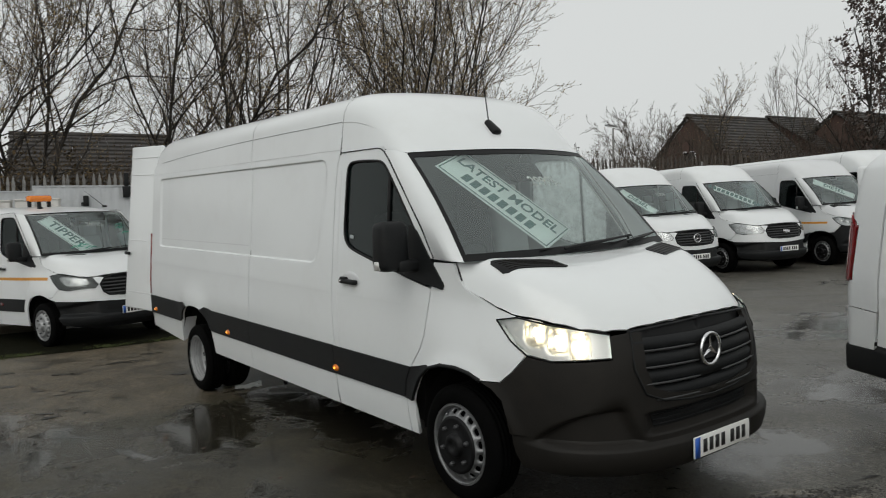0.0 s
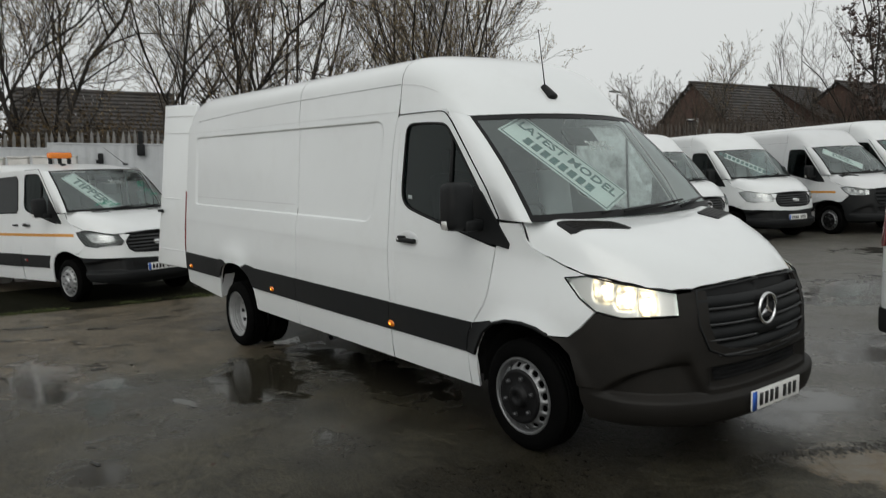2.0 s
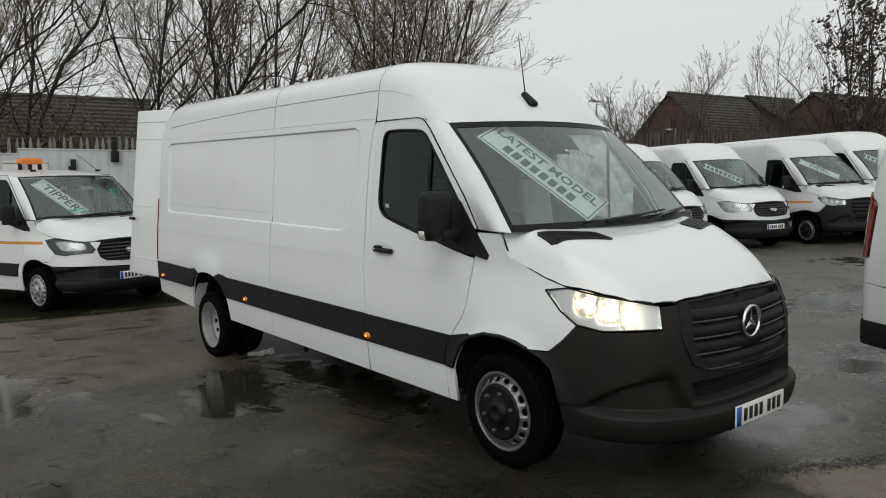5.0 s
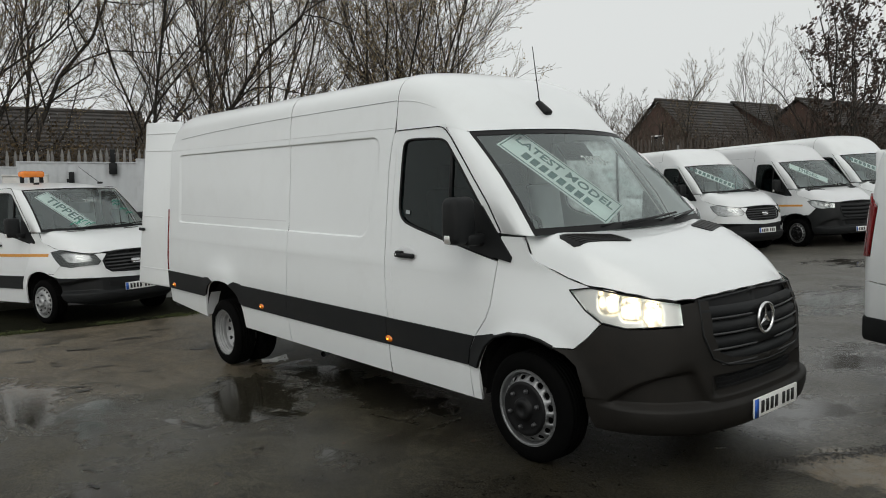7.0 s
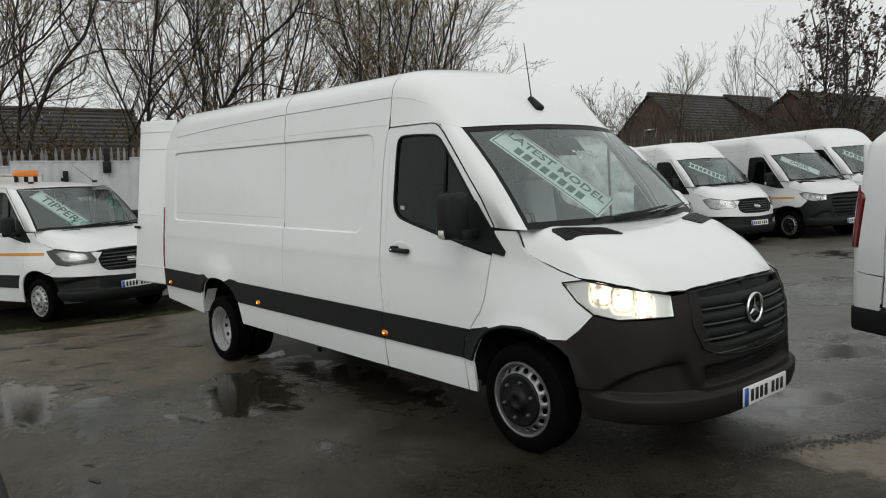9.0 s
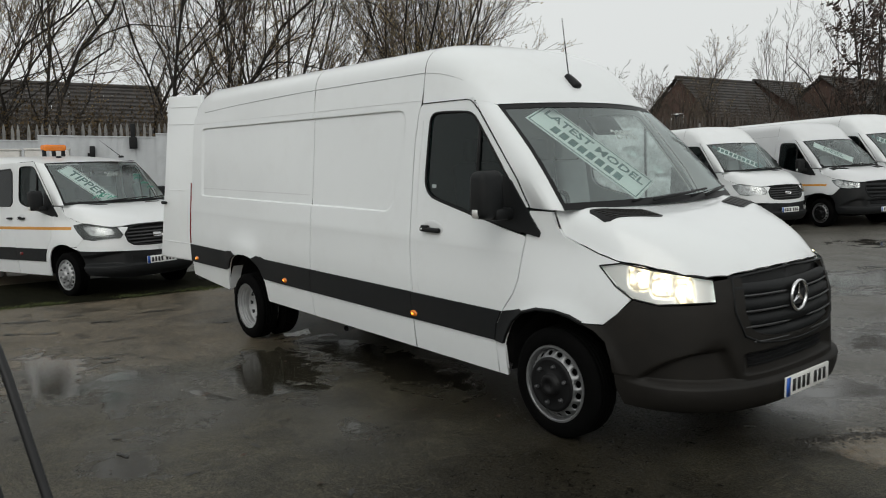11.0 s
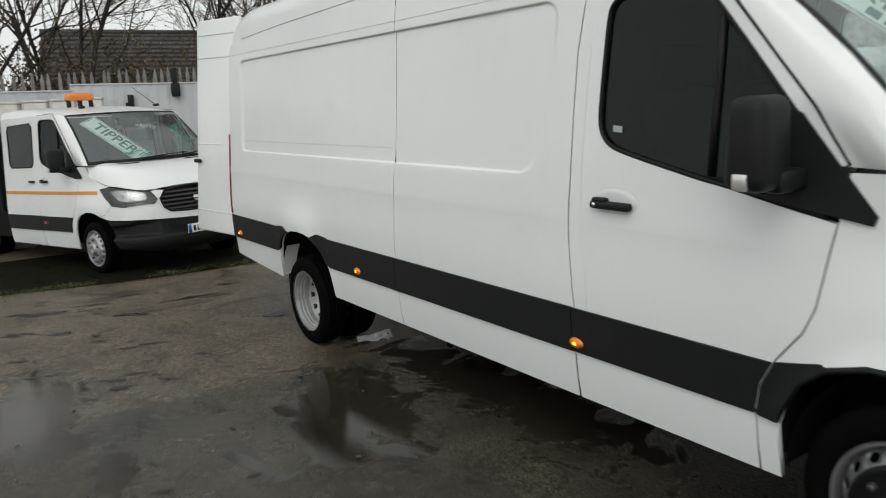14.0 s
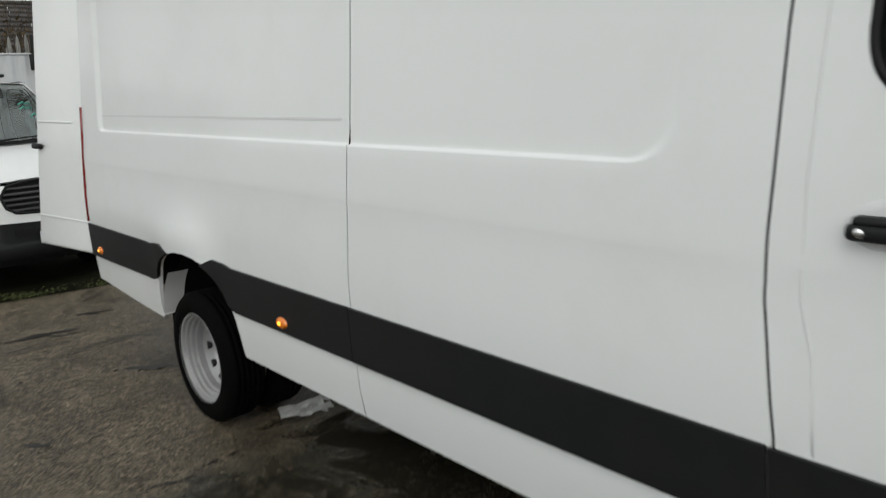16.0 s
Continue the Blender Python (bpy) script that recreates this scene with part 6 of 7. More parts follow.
# ---- unseen plain walls, added behind and beside the path to darken reflections ----
UNSEEN_WALL = material("dull_grey_unseen_wall", (0.13, 0.115, 0.10), 0.85, vary=0.2, scale=0.8, bump=0.3, bump_scale=9, dirt=0.4)
for nm, c, size in (("wall_south", (-4, -34, 1.1), (84, 0.4, 2.6)), ("wall_east", (38, 4, 1.1), (0.4, 75.6, 2.6))):
    wl_ob = part(nm, box(c, size, 0.02), UNSEEN_WALL, smooth=False)
    wl_ob.matrix_world = SLOPE
    tagged(wl_ob, "unseen plain brick wall added to darken reflections on the vans", "wall", kind="structure")


# ---- houses beyond ----
BRICK = material("brown_brick", (0.085, 0.050, 0.039), 0.85, vary=0.22, scale=8, dirt=0.3, dirt_color=(0.09, 0.06, 0.05))
TILE = material("dark_concrete_roof_tile", (0.046, 0.041, 0.038), 0.75, vary=0.25, scale=3, dirt=0.4, dirt_color=(0.09, 0.09, 0.085), random=0.22)
TRIMW = material("white_window_frame", (0.7, 0.7, 0.7), 0.4, vary=0.03)


def house(m, length, half, eave, ridge, label):
    """A gabled brick house: ridge along x from 0 to length; every tile course is a row of its own."""
    root = thing("house", m, label, "house", "houses behind the fence")
    for s in (-1, 1):
        part("wall", box((length / 2, s * (half - 0.3), eave / 2 - 0.5), (length - 0.3, 0.28, eave + 1.0), 0.0), BRICK, root, smooth=False)
    for x in (0.15, length - 0.15):
        bm = bmesh.new()
        a = [bm.verts.new((x - 0.14, yy, zz)) for yy, zz in ((-half + 0.17, -1), (half - 0.17, -1), (half - 0.17, eave), (0, ridge - 0.12), (-half + 0.17, eave))]
        b = [bm.verts.new((v.co.x + 0.28, v.co.y, v.co.z)) for v in a]
        bm.faces.new(a[::-1])
        bm.faces.new(b)
        for i in range(5):
            bm.faces.new((a[i], a[(i + 1) % 5], b[(i + 1) % 5], b[i]))
        w = part("gable_wall", bm, BRICK, root, smooth=False)
        gw = part("window", box((x + (-0.15 if x < 1 else 0.15), 0.0, eave - 0.2), (0.06, 1.0, 1.1), 0.0), TRIMW, root)
        part("pane", box((x + (-0.185 if x < 1 else 0.185), 0.0, eave - 0.2), (0.02, 0.84, 0.94), 0.0), BLACK_GLASS, gw)
    slope_len = math.hypot(half + 0.35, (ridge - eave) * (half + 0.35) / half)
    ang = math.atan2(ridge - eave, half)
    courses = int(slope_len / 0.30)
    for s in (-1, 1):
        bm = bmesh.new()
        for c in range(courses):
            t0, t1 = c * slope_len / courses, (c + 1.12) * slope_len / courses
            nx = int((length + 0.5) / 0.33)
            off = 0.16 if c % 2 else 0.0
            for i in range(nx):
                xa, xb = -0.25 + (length + 0.5) * i / nx + off * 0.3, -0.25 + (length + 0.5) * (i + 0.96) / nx + off * 0.3
                pts = []
                for x, t, up in ((xa, t1, 0.085), (xb, t1, 0.085), (xb, t0, 0.0), (xa, t0, 0.0)):
                    yv = s * t * math.cos(ang)
                    zv = ridge - t * math.sin(ang) + up
                    pts.append(bm.verts.new((x, yv, zv)))
                lowp = [bm.verts.new((p.co.x, p.co.y, p.co.z - 0.10)) for p in pts[:2]]
                bm.faces.new(pts if s > 0 else pts[::-1])
                bm.faces.new((pts[1], pts[0], lowp[0], lowp[1]) if s > 0 else (pts[0], pts[1], lowp[1], lowp[0]))
        r = part("roof_tiles", bm, TILE, root, "dark tiled roof slope", smooth=False)
        tagged(r, kind="stuff")
        part("gutter", tube(bmesh.new(), [(-0.2, s * (half + 0.36), eave - 0.30), (length + 0.2, s * (half + 0.36), eave - 0.30)], 0.06, 6), SEAL, root)
    part("ridge_tiles", tube(bmesh.new(), [(-0.25, 0, ridge + 0.02), (length + 0.25, 0, ridge + 0.02)], 0.11, 8), TILE, root)
    return root


house(upright(-23.8, 35.5, 79), 6.2, 2.9, 4.3, 6.75, "brown brick house with a dark tiled gable roof")
house(upright(-18.8, 43.0, 79), 9.5, 3.9, 3.9, 6.5, "red-brown brick house with a dark tiled roof")
house(upright(-22.6, 42.2, 79), 4.0, 4.4, 4.1, 6.7, "brick house with a grey slate roof, half hidden")
house(upright(-32.3, 1.3, 77), 5.8, 4.6, 2.7, 6.05, "low house with a broad dark tiled roof")

# street lamp
sl = thing("street_lamp", upright(-22.2, 26.7, 0), "grey street lamp on a slim steel column", "street lamp")
part("column", tube(bmesh.new(), [(0, 0, 0), (0, 0, 5.6)], [0.07, 0.045], 8), STEEL, sl)
part("lantern", box((0.12, -0.30, 5.72), (0.22, 0.75, 0.10), 0.03), BOARD, sl)


# ---- trees ----
BARK = material("dark_wet_bark", (0.024, 0.020, 0.016), 0.85, vary=0.3, scale=9, bump=0.4, bump_scale=40)
TWIG = material("brown_twig", (0.085, 0.066, 0.048), 0.85, vary=0.3, scale=6)
LEAF_Y = material("yellow_brown_leaf", (0.29, 0.215, 0.10), 0.7, vary=0.25, scale=2, random=0.5)
LEAF_D = material("dark_brown_leaf", (0.050, 0.030, 0.022), 0.7, vary=0.25, scale=2, random=0.5)
LEAF_O = material("rust_brown_leaf", (0.080, 0.052, 0.020), 0.75, vary=0.3, scale=2, random=0.5)


class Limbs:
    """Collects tapering branches as thin many-sided bars."""

    def __init__(self):
        self.v, self.f = [], []

    def add(self, pts, r0, r1, sides):
        base = len(self.v)
        n = len(pts)
        for i, p in enumerate(pts):
            d = (pts[min(i + 1, n - 1)] - pts[max(i - 1, 0)]).normalized()
            a = d.orthogonal().normalized()
            b = d.cross(a)
            r = r0 + (r1 - r0) * i / (n - 1)
            for k in range(sides):
                t = 2 * math.pi * k / sides
                self.v.append(p + (a * math.cos(t) + b * math.sin(t)) * r)
        for i in range(n - 1):
            for k in range(sides):
                k2 = (k + 1) % sides
                self.f.append((base + i * sides + k, base + i * sides + k2, base + (i + 1) * sides + k2, base + (i + 1) * sides + k))

    def object(self, name, mat, parent, label="", kind=""):
        me = bpy.data.meshes.new(name)
        me.from_pydata(self.v, [], self.f)
        me.materials.append(mat)
        me.polygons.foreach_set("use_smooth", [True] * len(me.polygons))
        ob = new(name, me)
        ob.parent = parent
        return tagged(ob, label=label, kind=kind)


def tree(x, y, h, seed, label, stems=6, fan=0.45, kids=(7, 6, 4), leaves=1500, leaf_mat=LEAF_Y, leaf=0.05, lean=(0, 0), trunk_r=0.13, sag=0.12, first=0.12, twig_r=0.006, group="trees behind the fence", droop=0.0):
    root = thing("tree", upright(x, y), label, "tree", group)
    rnd = random.Random(seed)
    wood, twigs = Limbs(), Limbs()
    ends = []

    def over(p):
        return p.z < 3.7 and x + p.x > FX(y + p.y) - 0.35 and y < 20

    def branch(p, d, ln, r, lev):
        n = 7 if lev == 0 else (5 if lev == 1 else 4)
        pts, dirs = [p], [d]
        for i in range(n):
            d = (d + Vector((rnd.gauss(0, sag), rnd.gauss(0, sag), rnd.gauss(0, sag) + (0.10 - droop * lev)))).normalized()
            p = p + d * ln / n
            pts.append(p)
            dirs.append(d)
        if lev and any(over(q) for q in pts):
            return
        r1 = r * 0.35 if lev < 3 else r * 0.5
        (wood if lev < 2 else twigs).add(pts, r, max(r1, twig_r * 0.6), 6 if lev == 0 else (4 if lev == 1 else 3))
        if lev >= 2:
            ends.append((pts, lev))
        if lev >= len(kids):
            return
        m = kids[lev]
        for j in range(m):
            f = first + (1 - first) * (j + rnd.random()) / m
            i = min(n - 1, int(f * n))
            q = pts[i].lerp(pts[i + 1], f * n - i)
            ax = dirs[i].orthogonal().normalized()
            ax.rotate(Matrix.Rotation(rnd.uniform(0, 6.283), 3, dirs[i]))
            ang = rnd.uniform(0.35, 0.85)
            nd = (dirs[i] * math.cos(ang) + ax * math.sin(ang)).normalized()
            branch(q, nd, ln * rnd.uniform(0.30, 0.50) * (1.15 - 0.5 * f), max(twig_r, r * (1 - 0.6 * f) * 0.55), lev + 1)

    for s in range(stems):
        a = 2 * math.pi * (s + rnd.random() * 0.7) / stems
        k = fan * rnd.uniform(0.35, 1.0) if stems > 1 else 0.03
        d = Vector((math.cos(a) * k + lean[0], math.sin(a) * k + lean[1], 1)).normalized()
        branch(Vector((math.cos(a), math.sin(a), 0)) * (0.22 if stems > 1 else 0.0), d, h * rnd.uniform(0.72, 0.98), trunk_r * rnd.uniform(0.7, 1.1), 0)
    wood.object("trunk", BARK, root)
    twigs.object("crown", TWIG, root, "fine bare twigs", "stuff")
    if leaves:
        lv, lf = [], []
        for _ in range(leaves):
            pts, lev = rnd.choice(ends)
            i = rnd.randrange(len(pts) - 1)
            p = pts[i].lerp(pts[i + 1], rnd.random())
            if over(p):
                continue
            a = Vector((rnd.gauss(0, 1), rnd.gauss(0, 1), rnd.gauss(0, 1))).normalized()
            b = a.orthogonal().normalized()
            c = a.cross(b)
            s = leaf * rnd.uniform(0.6, 1.3)
            k = len(lv)
            lv += [p, p + b * s * 0.5 + c * s * 0.32, p + b * s, p + b * s * 0.5 - c * s * 0.32]
            lf.append((k, k + 1, k + 2, k + 3))
        me = bpy.data.meshes.new("leaves")
        me.from_pydata(lv, [], lf)
        me.materials.append(leaf_mat)
        ob = new("leaves", me)
        ob.parent = root
        tagged(ob, kind="stuff")
    return root


tree(-16.4, 11.1, 11.0, 11, "large many-stemmed tree with fine twigs and last yellow leaves", stems=17, fan=0.46, kids=(12, 8, 6), leaves=60000, leaf=0.045, trunk_r=0.050, twig_r=0.0048, sag=0.11)
tree(-19.2, 6.3, 12.0, 12, "tall bare many-stemmed tree behind the fence", stems=12, fan=0.42, kids=(10, 8, 6), leaves=26000, leaf=0.04, trunk_r=0.055, twig_r=0.0048, sag=0.15)
tree(-18.0, 2.9, 10.5, 13, "leaning bare dark tree behind the fence", stems=6, fan=0.60, kids=(12, 9, 7), leaves=20000, leaf=0.036, trunk_r=0.072, lean=(0.0, 0.12), sag=0.20, twig_r=0.0054, first=0.33)
tree(-17.8, -0.6, 10.5, 14, "spreading bare dark tree behind the fence", stems=6, fan=0.75, kids=(12, 9, 7), leaves=20000, leaf=0.036, trunk_r=0.072, sag=0.20, twig_r=0.0054, first=0.33)
tree(-18.2, -4.2, 10.0, 15, "bare dark tree at the fence's end", stems=6, fan=0.7, kids=(12, 9, 7), leaves=20000, leaf=0.036, trunk_r=0.07, sag=0.19, twig_r=0.0054, first=0.33)
tree(-20.6, 28.6, 6.3, 16, "low bare bush-like tree with tangled twigs", stems=20, fan=1.0, kids=(11, 8, 5), leaves=600, trunk_r=0.040, sag=0.24, twig_r=0.0085)
tree(-19.3, 31.8, 7.6, 17, "slim young birch with fine twigs", stems=1, kids=(34, 7, 4), leaves=1500, leaf=0.06, trunk_r=0.05, twig_r=0.006, first=0.22)
tree(-16.6, 32.5, 9.0, 18, "slender bare grey-brown sapling", stems=2, fan=0.2, kids=(13, 6, 4), leaves=0, trunk_r=0.05, twig_r=0.007, first=0.3)
tree(-14.4, 33.0, 6.0, 19, "bare scrubby tree before the houses", stems=6, fan=0.4, kids=(8, 6, 4), leaves=500, trunk_r=0.04, twig_r=0.0065)
tree(-11.3, 32.0, 10.5, 20, "dark-leaved tree holding its autumn leaves", stems=6, fan=0.22, kids=(9, 5, 4), leaves=5000, leaf_mat=LEAF_D, leaf=0.17, trunk_r=0.08, twig_r=0.006)
tree(-13.0, 33.5, 9.6, 24, "tall thin bare grey tree", stems=4, fan=0.18, kids=(9, 6, 4), leaves=0, trunk_r=0.05, twig_r=0.007)


def thicket(name, x0, y0, x1, y1, h, depth, count, leaves, seed, leaf_mat, label):
    """Undergrowth: a tangle of stems and dead leaves along a line."""
    rnd = random.Random(seed)
    lim = Limbs()
    lv, lf = [], []
    for _ in range(count):
        t = rnd.random()
        p = SLOPE @ Vector((x0 + (x1 - x0) * t + rnd.uniform(-depth, depth), y0 + (y1 - y0) * t + rnd.uniform(-depth, depth), 0))
        d = Vector((rnd.gauss(0, 0.35), rnd.gauss(0, 0.35), 1)).normalized()
        pts = [p]
        hh = h * rnd.uniform(0.45, 1.05)
        for i in range(4):
            d = (d + Vector((rnd.gauss(0, 0.2), rnd.gauss(0, 0.2), 0.05))).normalized()
            q = pts[-1] + d * hh / 4
            q.x = min(q.x, FX(q.y) - 0.35)
            pts.append(q)
        lim.add(pts, 0.012, 0.005, 3)
        for _k in range(max(1, leaves // count)):
            i = rnd.randrange(1, 4)
            q = pts[i].lerp(pts[i + 1], rnd.random()) + Vector((rnd.gauss(0, 0.16), rnd.gauss(0, 0.16), rnd.gauss(0, 0.12)))
            q.x = min(q.x, FX(q.y) - 0.18)
            a = Vector((rnd.gauss(0, 1), rnd.gauss(0, 1), rnd.gauss(0, 1))).normalized()
            b = a.orthogonal().normalized()
            c = a.cross(b)
            s = rnd.uniform(0.04, 0.10)
            k = len(lv)
            lv += [q, q + b * s * 0.5 + c * s * 0.35, q + b * s, q + b * s * 0.5 - c * s * 0.35]
            lf.append((k, k + 1, k + 2, k + 3))
    root = thing(name, Matrix(), label, "bush", kind="stuff")
    lim.object("stems", TWIG, root, kind="stuff")
    me = bpy.data.meshes.new("leaves")
    me.from_pydata(lv, [], lf)
    me.materials.append(leaf_mat)
    ob = new("leaves", me)
    ob.parent = root
    tagged(ob, kind="stuff")


thicket("undergrowth", -18.0, -3.0, -16.2, 4.5, 4.2, 0.7, 1300, 39000, 31, LEAF_O, "brown leafy undergrowth behind the fence")
thicket("undergrowth", -16.0, 6.0, -11.0, 21.0, 3.7, 0.9, 1500, 16000, 32, LEAF_D, "dark undergrowth along the far fence")
thicket("hedge", -21.0, 33.0, -10.0, 34.0, 4.9, 1.5, 2200, 60000, 33, LEAF_D, "dark brown hedge before the houses")

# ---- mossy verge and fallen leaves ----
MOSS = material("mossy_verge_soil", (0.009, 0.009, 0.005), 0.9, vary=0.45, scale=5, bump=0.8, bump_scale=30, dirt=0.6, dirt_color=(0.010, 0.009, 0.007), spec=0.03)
GRASS = material("rough_grass_blade", (0.055, 0.068, 0.014), 0.8, vary=0.3, scale=3, random=0.5)
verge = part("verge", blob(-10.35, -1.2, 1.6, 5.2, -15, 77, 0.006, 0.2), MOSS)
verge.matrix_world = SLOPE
tagged(verge, "strip of mossy soil under the tipper's nose", "verge", kind="structure")
rnd = random.Random(9)
gv, gf = [], []
for _ in range(9000):
    t = rnd.uniform(-1, 1)
    clump = math.sin(9.1 * t) + math.sin(23.7 * t + 1.3) + math.sin(5.3 * t + 4.0)
    if clump < rnd.uniform(-1.2, 1.6):
        continue
    p = SLOPE @ Vector((-8.78 + 0.95 * t + rnd.gauss(0, 0.09 + 0.05 * abs(clump)), -1.0 + 4.0 * t, 0.004))
    a = rnd.uniform(0, 6.283)
    s, hgt = rnd.uniform(0.005, 0.010), rnd.uniform(0.006, 0.026)
    k = len(gv)
    gv += [p + Vector((math.cos(a) * s, math.sin(a) * s, 0)), p - Vector((math.cos(a) * s, math.sin(a) * s, 0)), p + Vector((rnd.gauss(0, 0.02), rnd.gauss(0, 0.02), hgt))]
    gf.append((k, k + 1, k + 2))
me = bpy.data.meshes.new("grass")
me.from_pydata(gv, [], gf)
me.materials.append(GRASS)
tagged(new("grass", me), "sparse short grass along the verge", "grass", kind="stuff")
lv, lf = [], []
for _ in range(150):
    x, yv = rnd.uniform(-9.5, 2.2), rnd.uniform(-4.2, 0.2)
    if x > -0.5 and yv > -2.2 or (x > -6 and yv > -0.9):
        yv -= 2.0
    p = Vector((x, yv, 0.008))
    a = rnd.uniform(0, 6.283)
    s = rnd.uniform(0.010, 0.026)
    u, w = Vector((math.cos(a), math.sin(a), 0)) * s, Vector((-math.sin(a), math.cos(a), 0)) * s * 0.55
    k = len(lv)
    lv += [SLOPE @ q for q in (p - u, p + w + Vector((0, 0, 0.006)), p + u + Vector((0, 0, 0.004)), p - w)]
    lf.append((k, k + 1, k + 2, k + 3))
me = bpy.data.meshes.new("fallen_leaves")
me.from_pydata(lv, [], lf)
me.materials.append(LEAF_D)
tagged(new("fallen_leaves", me), "scattered wet brown leaves on the asphalt", "leaves", kind="stuff")

# ---- seams, broken edge and grit of the yard ----
SEAM = material("dark_wet_crack", (0.007, 0.0062, 0.005), 0.35, vary=0.4, scale=8, spec=0.4)
rs = random.Random(41)
for line, wide in (([(-6.1, -4.3), (-5.42, -3.2), (-4.99, -2.46), (-4.4, -2.12), (-3.92, -1.88), (-3.91, -1.41), (-3.94, -0.95), (-4.05, -0.55)], 0.020), ([(-8.0, -3.6), (-7.55, -2.6), (-7.3, -2.0), (-6.95, -1.1), (-6.6, -0.2)], 0.030), ([(0.9, -0.1), (1.05, 0.15), (1.3, 0.42), (1.42, 0.8), (1.35, 1.3)], 0.022)):
    fx, fy = curve([(i, p[0]) for i, p in enumerate(line)]), curve([(i, p[1]) for i, p in enumerate(line)])
    bm = bmesh.new()
    prev = None
    n = (len(line) - 1) * 26
    dx = dy = 0.0
    for i in range(n + 1):
        t = (len(line) - 1) * i / n
        dx, dy = dx * 0.8 + rs.gauss(0, 0.014), dy * 0.8 + rs.gauss(0, 0.014)
        w = wide * max(0.12, rs.gauss(0.5, 0.4))
        p = Vector((fx(t) + dx, fy(t) + dy, 0.004))
        row = [bm.verts.new(p + Vector((w * 0.5, -w * 0.3, 0))), bm.verts.new(p - Vector((w * 0.5, -w * 0.3, 0)))]
        if prev and rs.random() > 0.12:
            bm.faces.new((prev[0], row[0], row[1], prev[1]))
        prev = row
    bmesh.ops.recalc_face_normals(bm, faces=bm.faces[:])
    sm = part("crack", bm, SEAM, smooth=False)
    sm.matrix_world = SLOPE
    tagged(sm, "jagged dark seam where asphalt patches meet", "crack", kind="structure")
pits = bmesh.new()
worn = [(-7.65, -2.57, 0.33, 0.05, 62), (-6.78, -1.87, 0.14, 0.045, 50), (-7.6, -2.05, 0.20, 0.03, 60), (-7.05, -1.12, 0.16, 0.05, 70), (-5.55, -0.87, 0.13, 0.05, 45), (-5.47, -1.94, 0.09, 0.03, 55), (-7.42, -0.66, 0.12, 0.04, 75), (-6.53, -2.52, 0.12, 0.05, 65)]
worn += [(rs.uniform(-8.4, -4.4), rs.uniform(-3.4, -0.9), rs.uniform(0.03, 0.11), rs.uniform(0.012, 0.035), rs.uniform(30, 85)) for _ in range(18)]
worn += [(rs.uniform(-3.6, 0.5), rs.uniform(-3.6, -1.5), rs.uniform(0.015, 0.06), rs.uniform(0.008, 0.02), rs.uniform(0, 180)) for _ in range(16)]
for k, (cx, cy, ln, wd, turn) in enumerate(worn):
    one = blob(cx, cy, ln, wd, turn, 300 + k, 0.0045, 0.75, 26)
    tmp = bpy.data.meshes.new("tmp")
    one.to_mesh(tmp)
    one.free()
    pits.from_mesh(tmp)
    bpy.data.meshes.remove(tmp)
bmesh.ops.recalc_face_normals(pits, faces=pits.faces[:])
po = part("asphalt_pits", pits, SEAM, smooth=False)
po.matrix_world = SLOPE
tagged(po, "small dark wet pits worn into the asphalt", "pits", kind="stuff")
PEBBLE = material("wet_grey_brown_grit", (0.022, 0.019, 0.015), 0.4, vary=0.3, scale=20, random=0.5)
pv, pf = [], []
for k in range(1500):
    if k < 520:
        t = rs.random()
        x, yv = 0.97 + 0.50 * t + rs.gauss(0.02, 0.045), -0.12 + 0.90 * t + rs.gauss(-0.02, 0.05)
        s = rs.uniform(0.004, 0.017)
    else:
        x, yv = rs.uniform(-8.5, 1.8), rs.uniform(-3.6, 1.4)
        s = rs.uniform(0.002, 0.006)
        if -6.5 < x < 0.9 and yv > -0.95:
            continue
    a = rs.uniform(0, 6.283)
    b = len(pv)
    pv += [SLOPE @ Vector((x + s * math.cos(a + j * 1.571) * rs.uniform(0.7, 1.2), yv + s * math.sin(a + j * 1.571) * rs.uniform(0.7, 1.2), 0.0)) for j in range(4)] + [SLOPE @ Vector((x, yv, s * rs.uniform(0.25, 0.6)))]
    pf += [(b + j, b + (j + 1) % 4, b + 4) for j in range(4)]
me = bpy.data.meshes.new("grit")
me.from_pydata(pv, [], pf)
me.materials.append(PEBBLE)
tagged(new("grit", me), "loose wet grit and broken asphalt crumbs", "grit", kind="stuff")

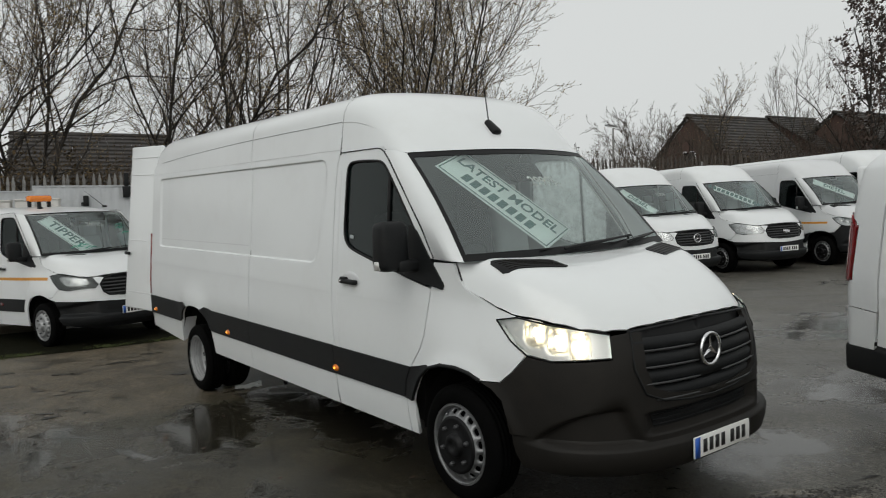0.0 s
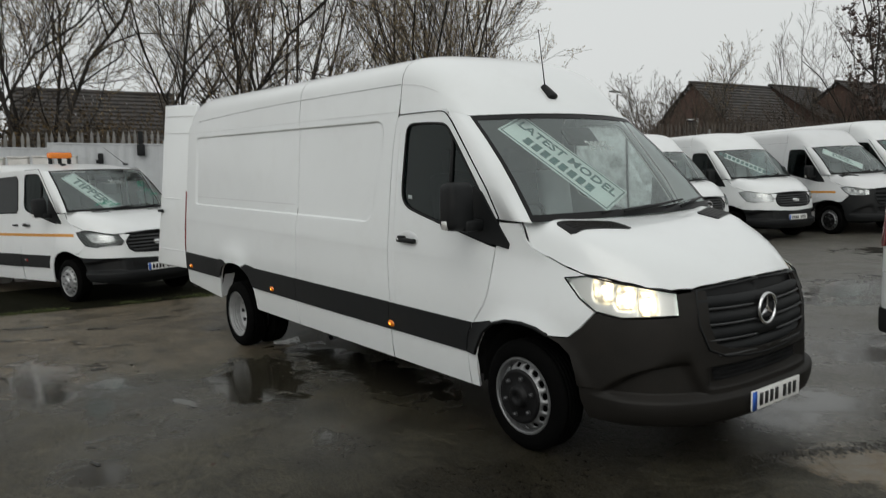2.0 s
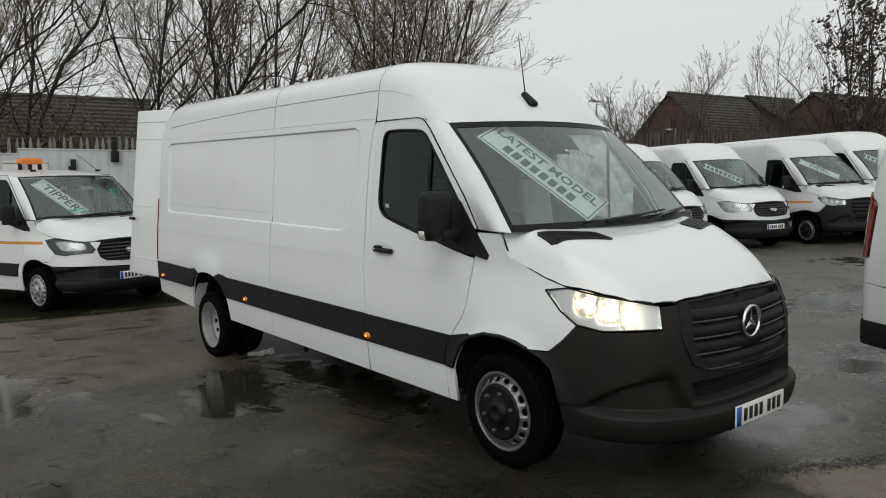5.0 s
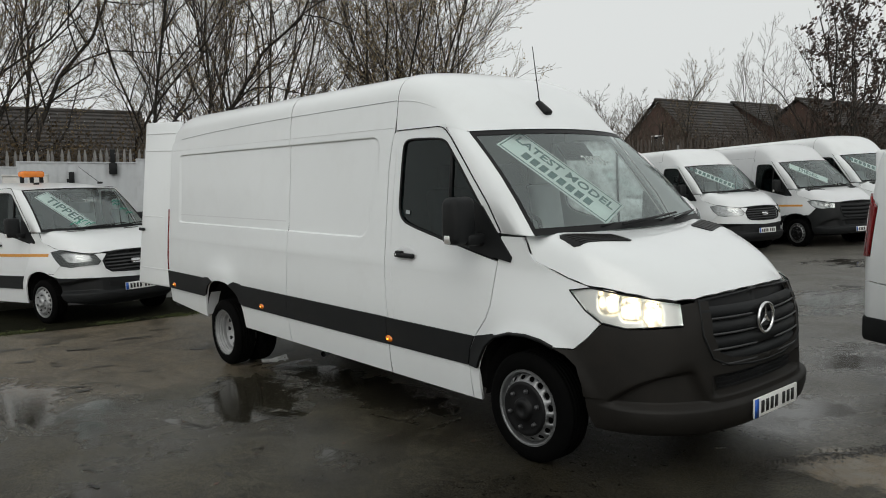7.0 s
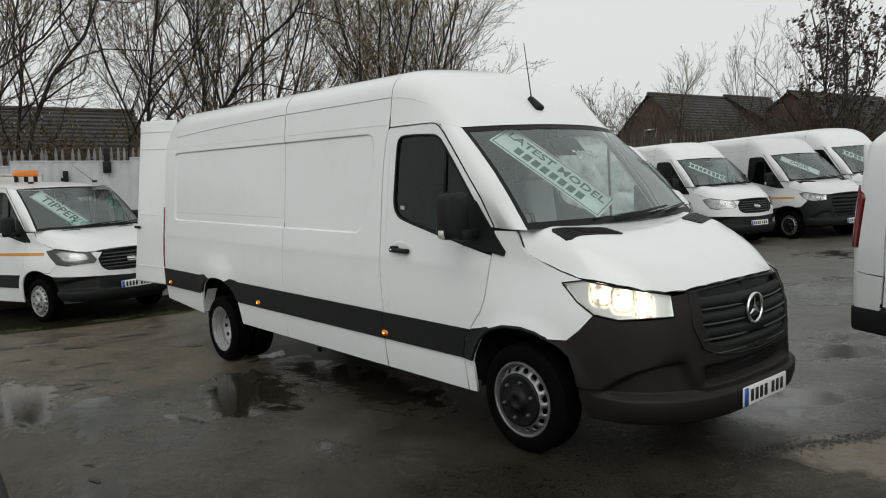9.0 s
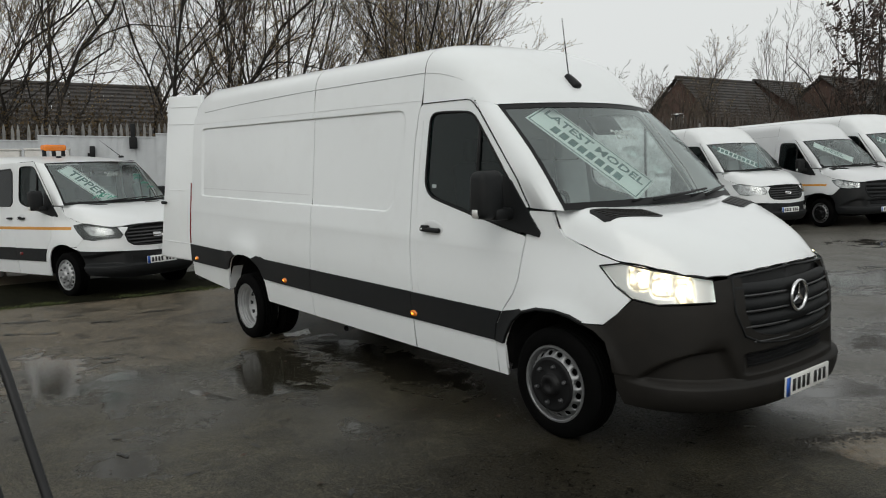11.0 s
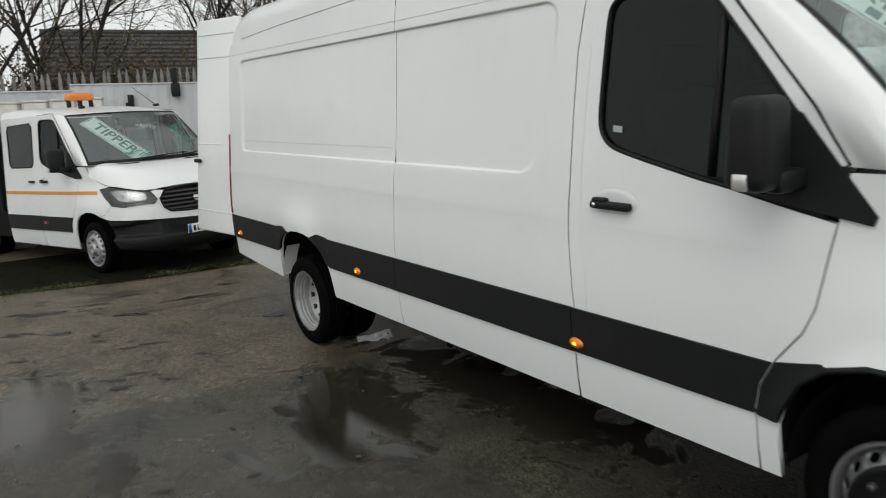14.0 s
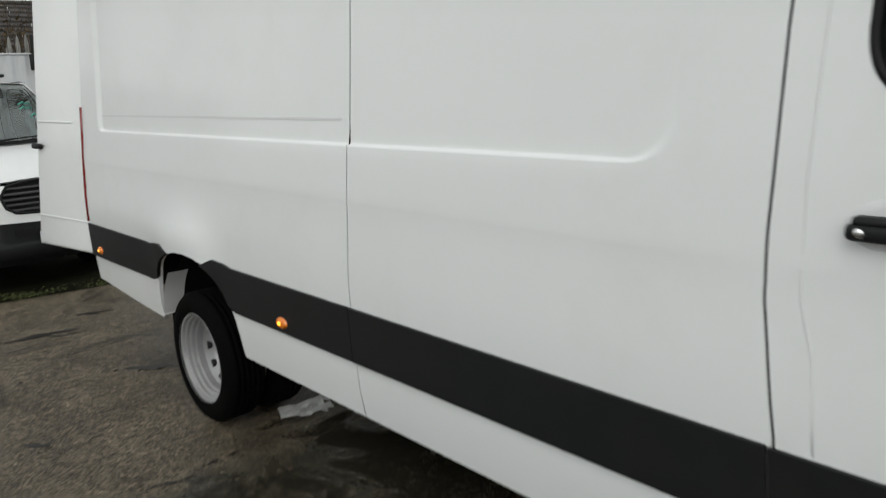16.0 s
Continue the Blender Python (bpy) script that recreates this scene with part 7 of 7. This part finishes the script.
# ---- black hoses arching beside the path ----
HOSE = material("black_rubber_hose", (0.008, 0.008, 0.009), 0.45, vary=0.2, scale=20)
hose = thing("hose", SLOPE.copy(), "pair of black rubber hoses arched over the asphalt", "hose")
for dx, dy, dz in ((0.0, 0.0, 0.0), (-0.045, -0.06, -0.075)):
    pts = [(1.66, -4.00, 0.013), (1.655, -4.01, 0.45), (1.61, -4.03, 0.80), (1.53, -4.08, 1.08), (1.44, -4.13, 1.38), (1.36, -4.18, 1.56), (1.22, -4.26, 1.66), (1.05, -4.36, 1.60), (0.92, -4.44, 1.30), (0.86, -4.50, 0.7), (0.84, -4.52, 0.013)]
    fx, fy, fz = (curve([(i, p[k]) for i, p in enumerate(pts)]) for k in range(3))
    bm = tube(bmesh.new(), [(fx(i / 4) + dx, fy(i / 4) + dy, max(0.013, fz(i / 4) + dz)) for i in range(41)], 0.0095, 8)
    part("hose_line", bm, HOSE, hose)

# ---- crumpled sheet lying under the long van, before its rear wheel ----
LITTER = material("crumpled_white_plastic", (0.62, 0.63, 0.62), 0.35, vary=0.25, scale=14, dirt=0.5, dirt_color=(0.14, 0.13, 0.11))
rl = random.Random(63)
bm = bmesh.new()
rows = []
for i in range(9):
    rows.append([bm.verts.new((-0.16 + 0.04 * i + rl.gauss(0, 0.006), -0.11 + 0.036 * j + rl.gauss(0, 0.006), max(0.002, rl.gauss(0.014, 0.009) + 0.035 * (i / 8) ** 2 * (j / 6)))) for j in range(7)])
for r0, r1 in zip(rows, rows[1:]):
    for i in range(6):
        if rl.random() > 0.06:
            bm.faces.new((r0[i], r1[i], r1[i + 1], r0[i + 1]))
ex = bmesh.ops.extrude_face_region(bm, geom=bm.faces[:])
for g in ex["geom"]:
    if isinstance(g, bmesh.types.BMVert):
        g.co.z += 0.002
bmesh.ops.recalc_face_normals(bm, faces=bm.faces[:])
lit = part("litter", bm, LITTER, smooth=False)
lit.matrix_world = on_yard(-4.12, -0.60, 0.004, 70) @ Matrix.Diagonal((0.85, 0.75, 0.8, 1))
tagged(lit, "crumpled white plastic sheet lying on wet asphalt", "litter")
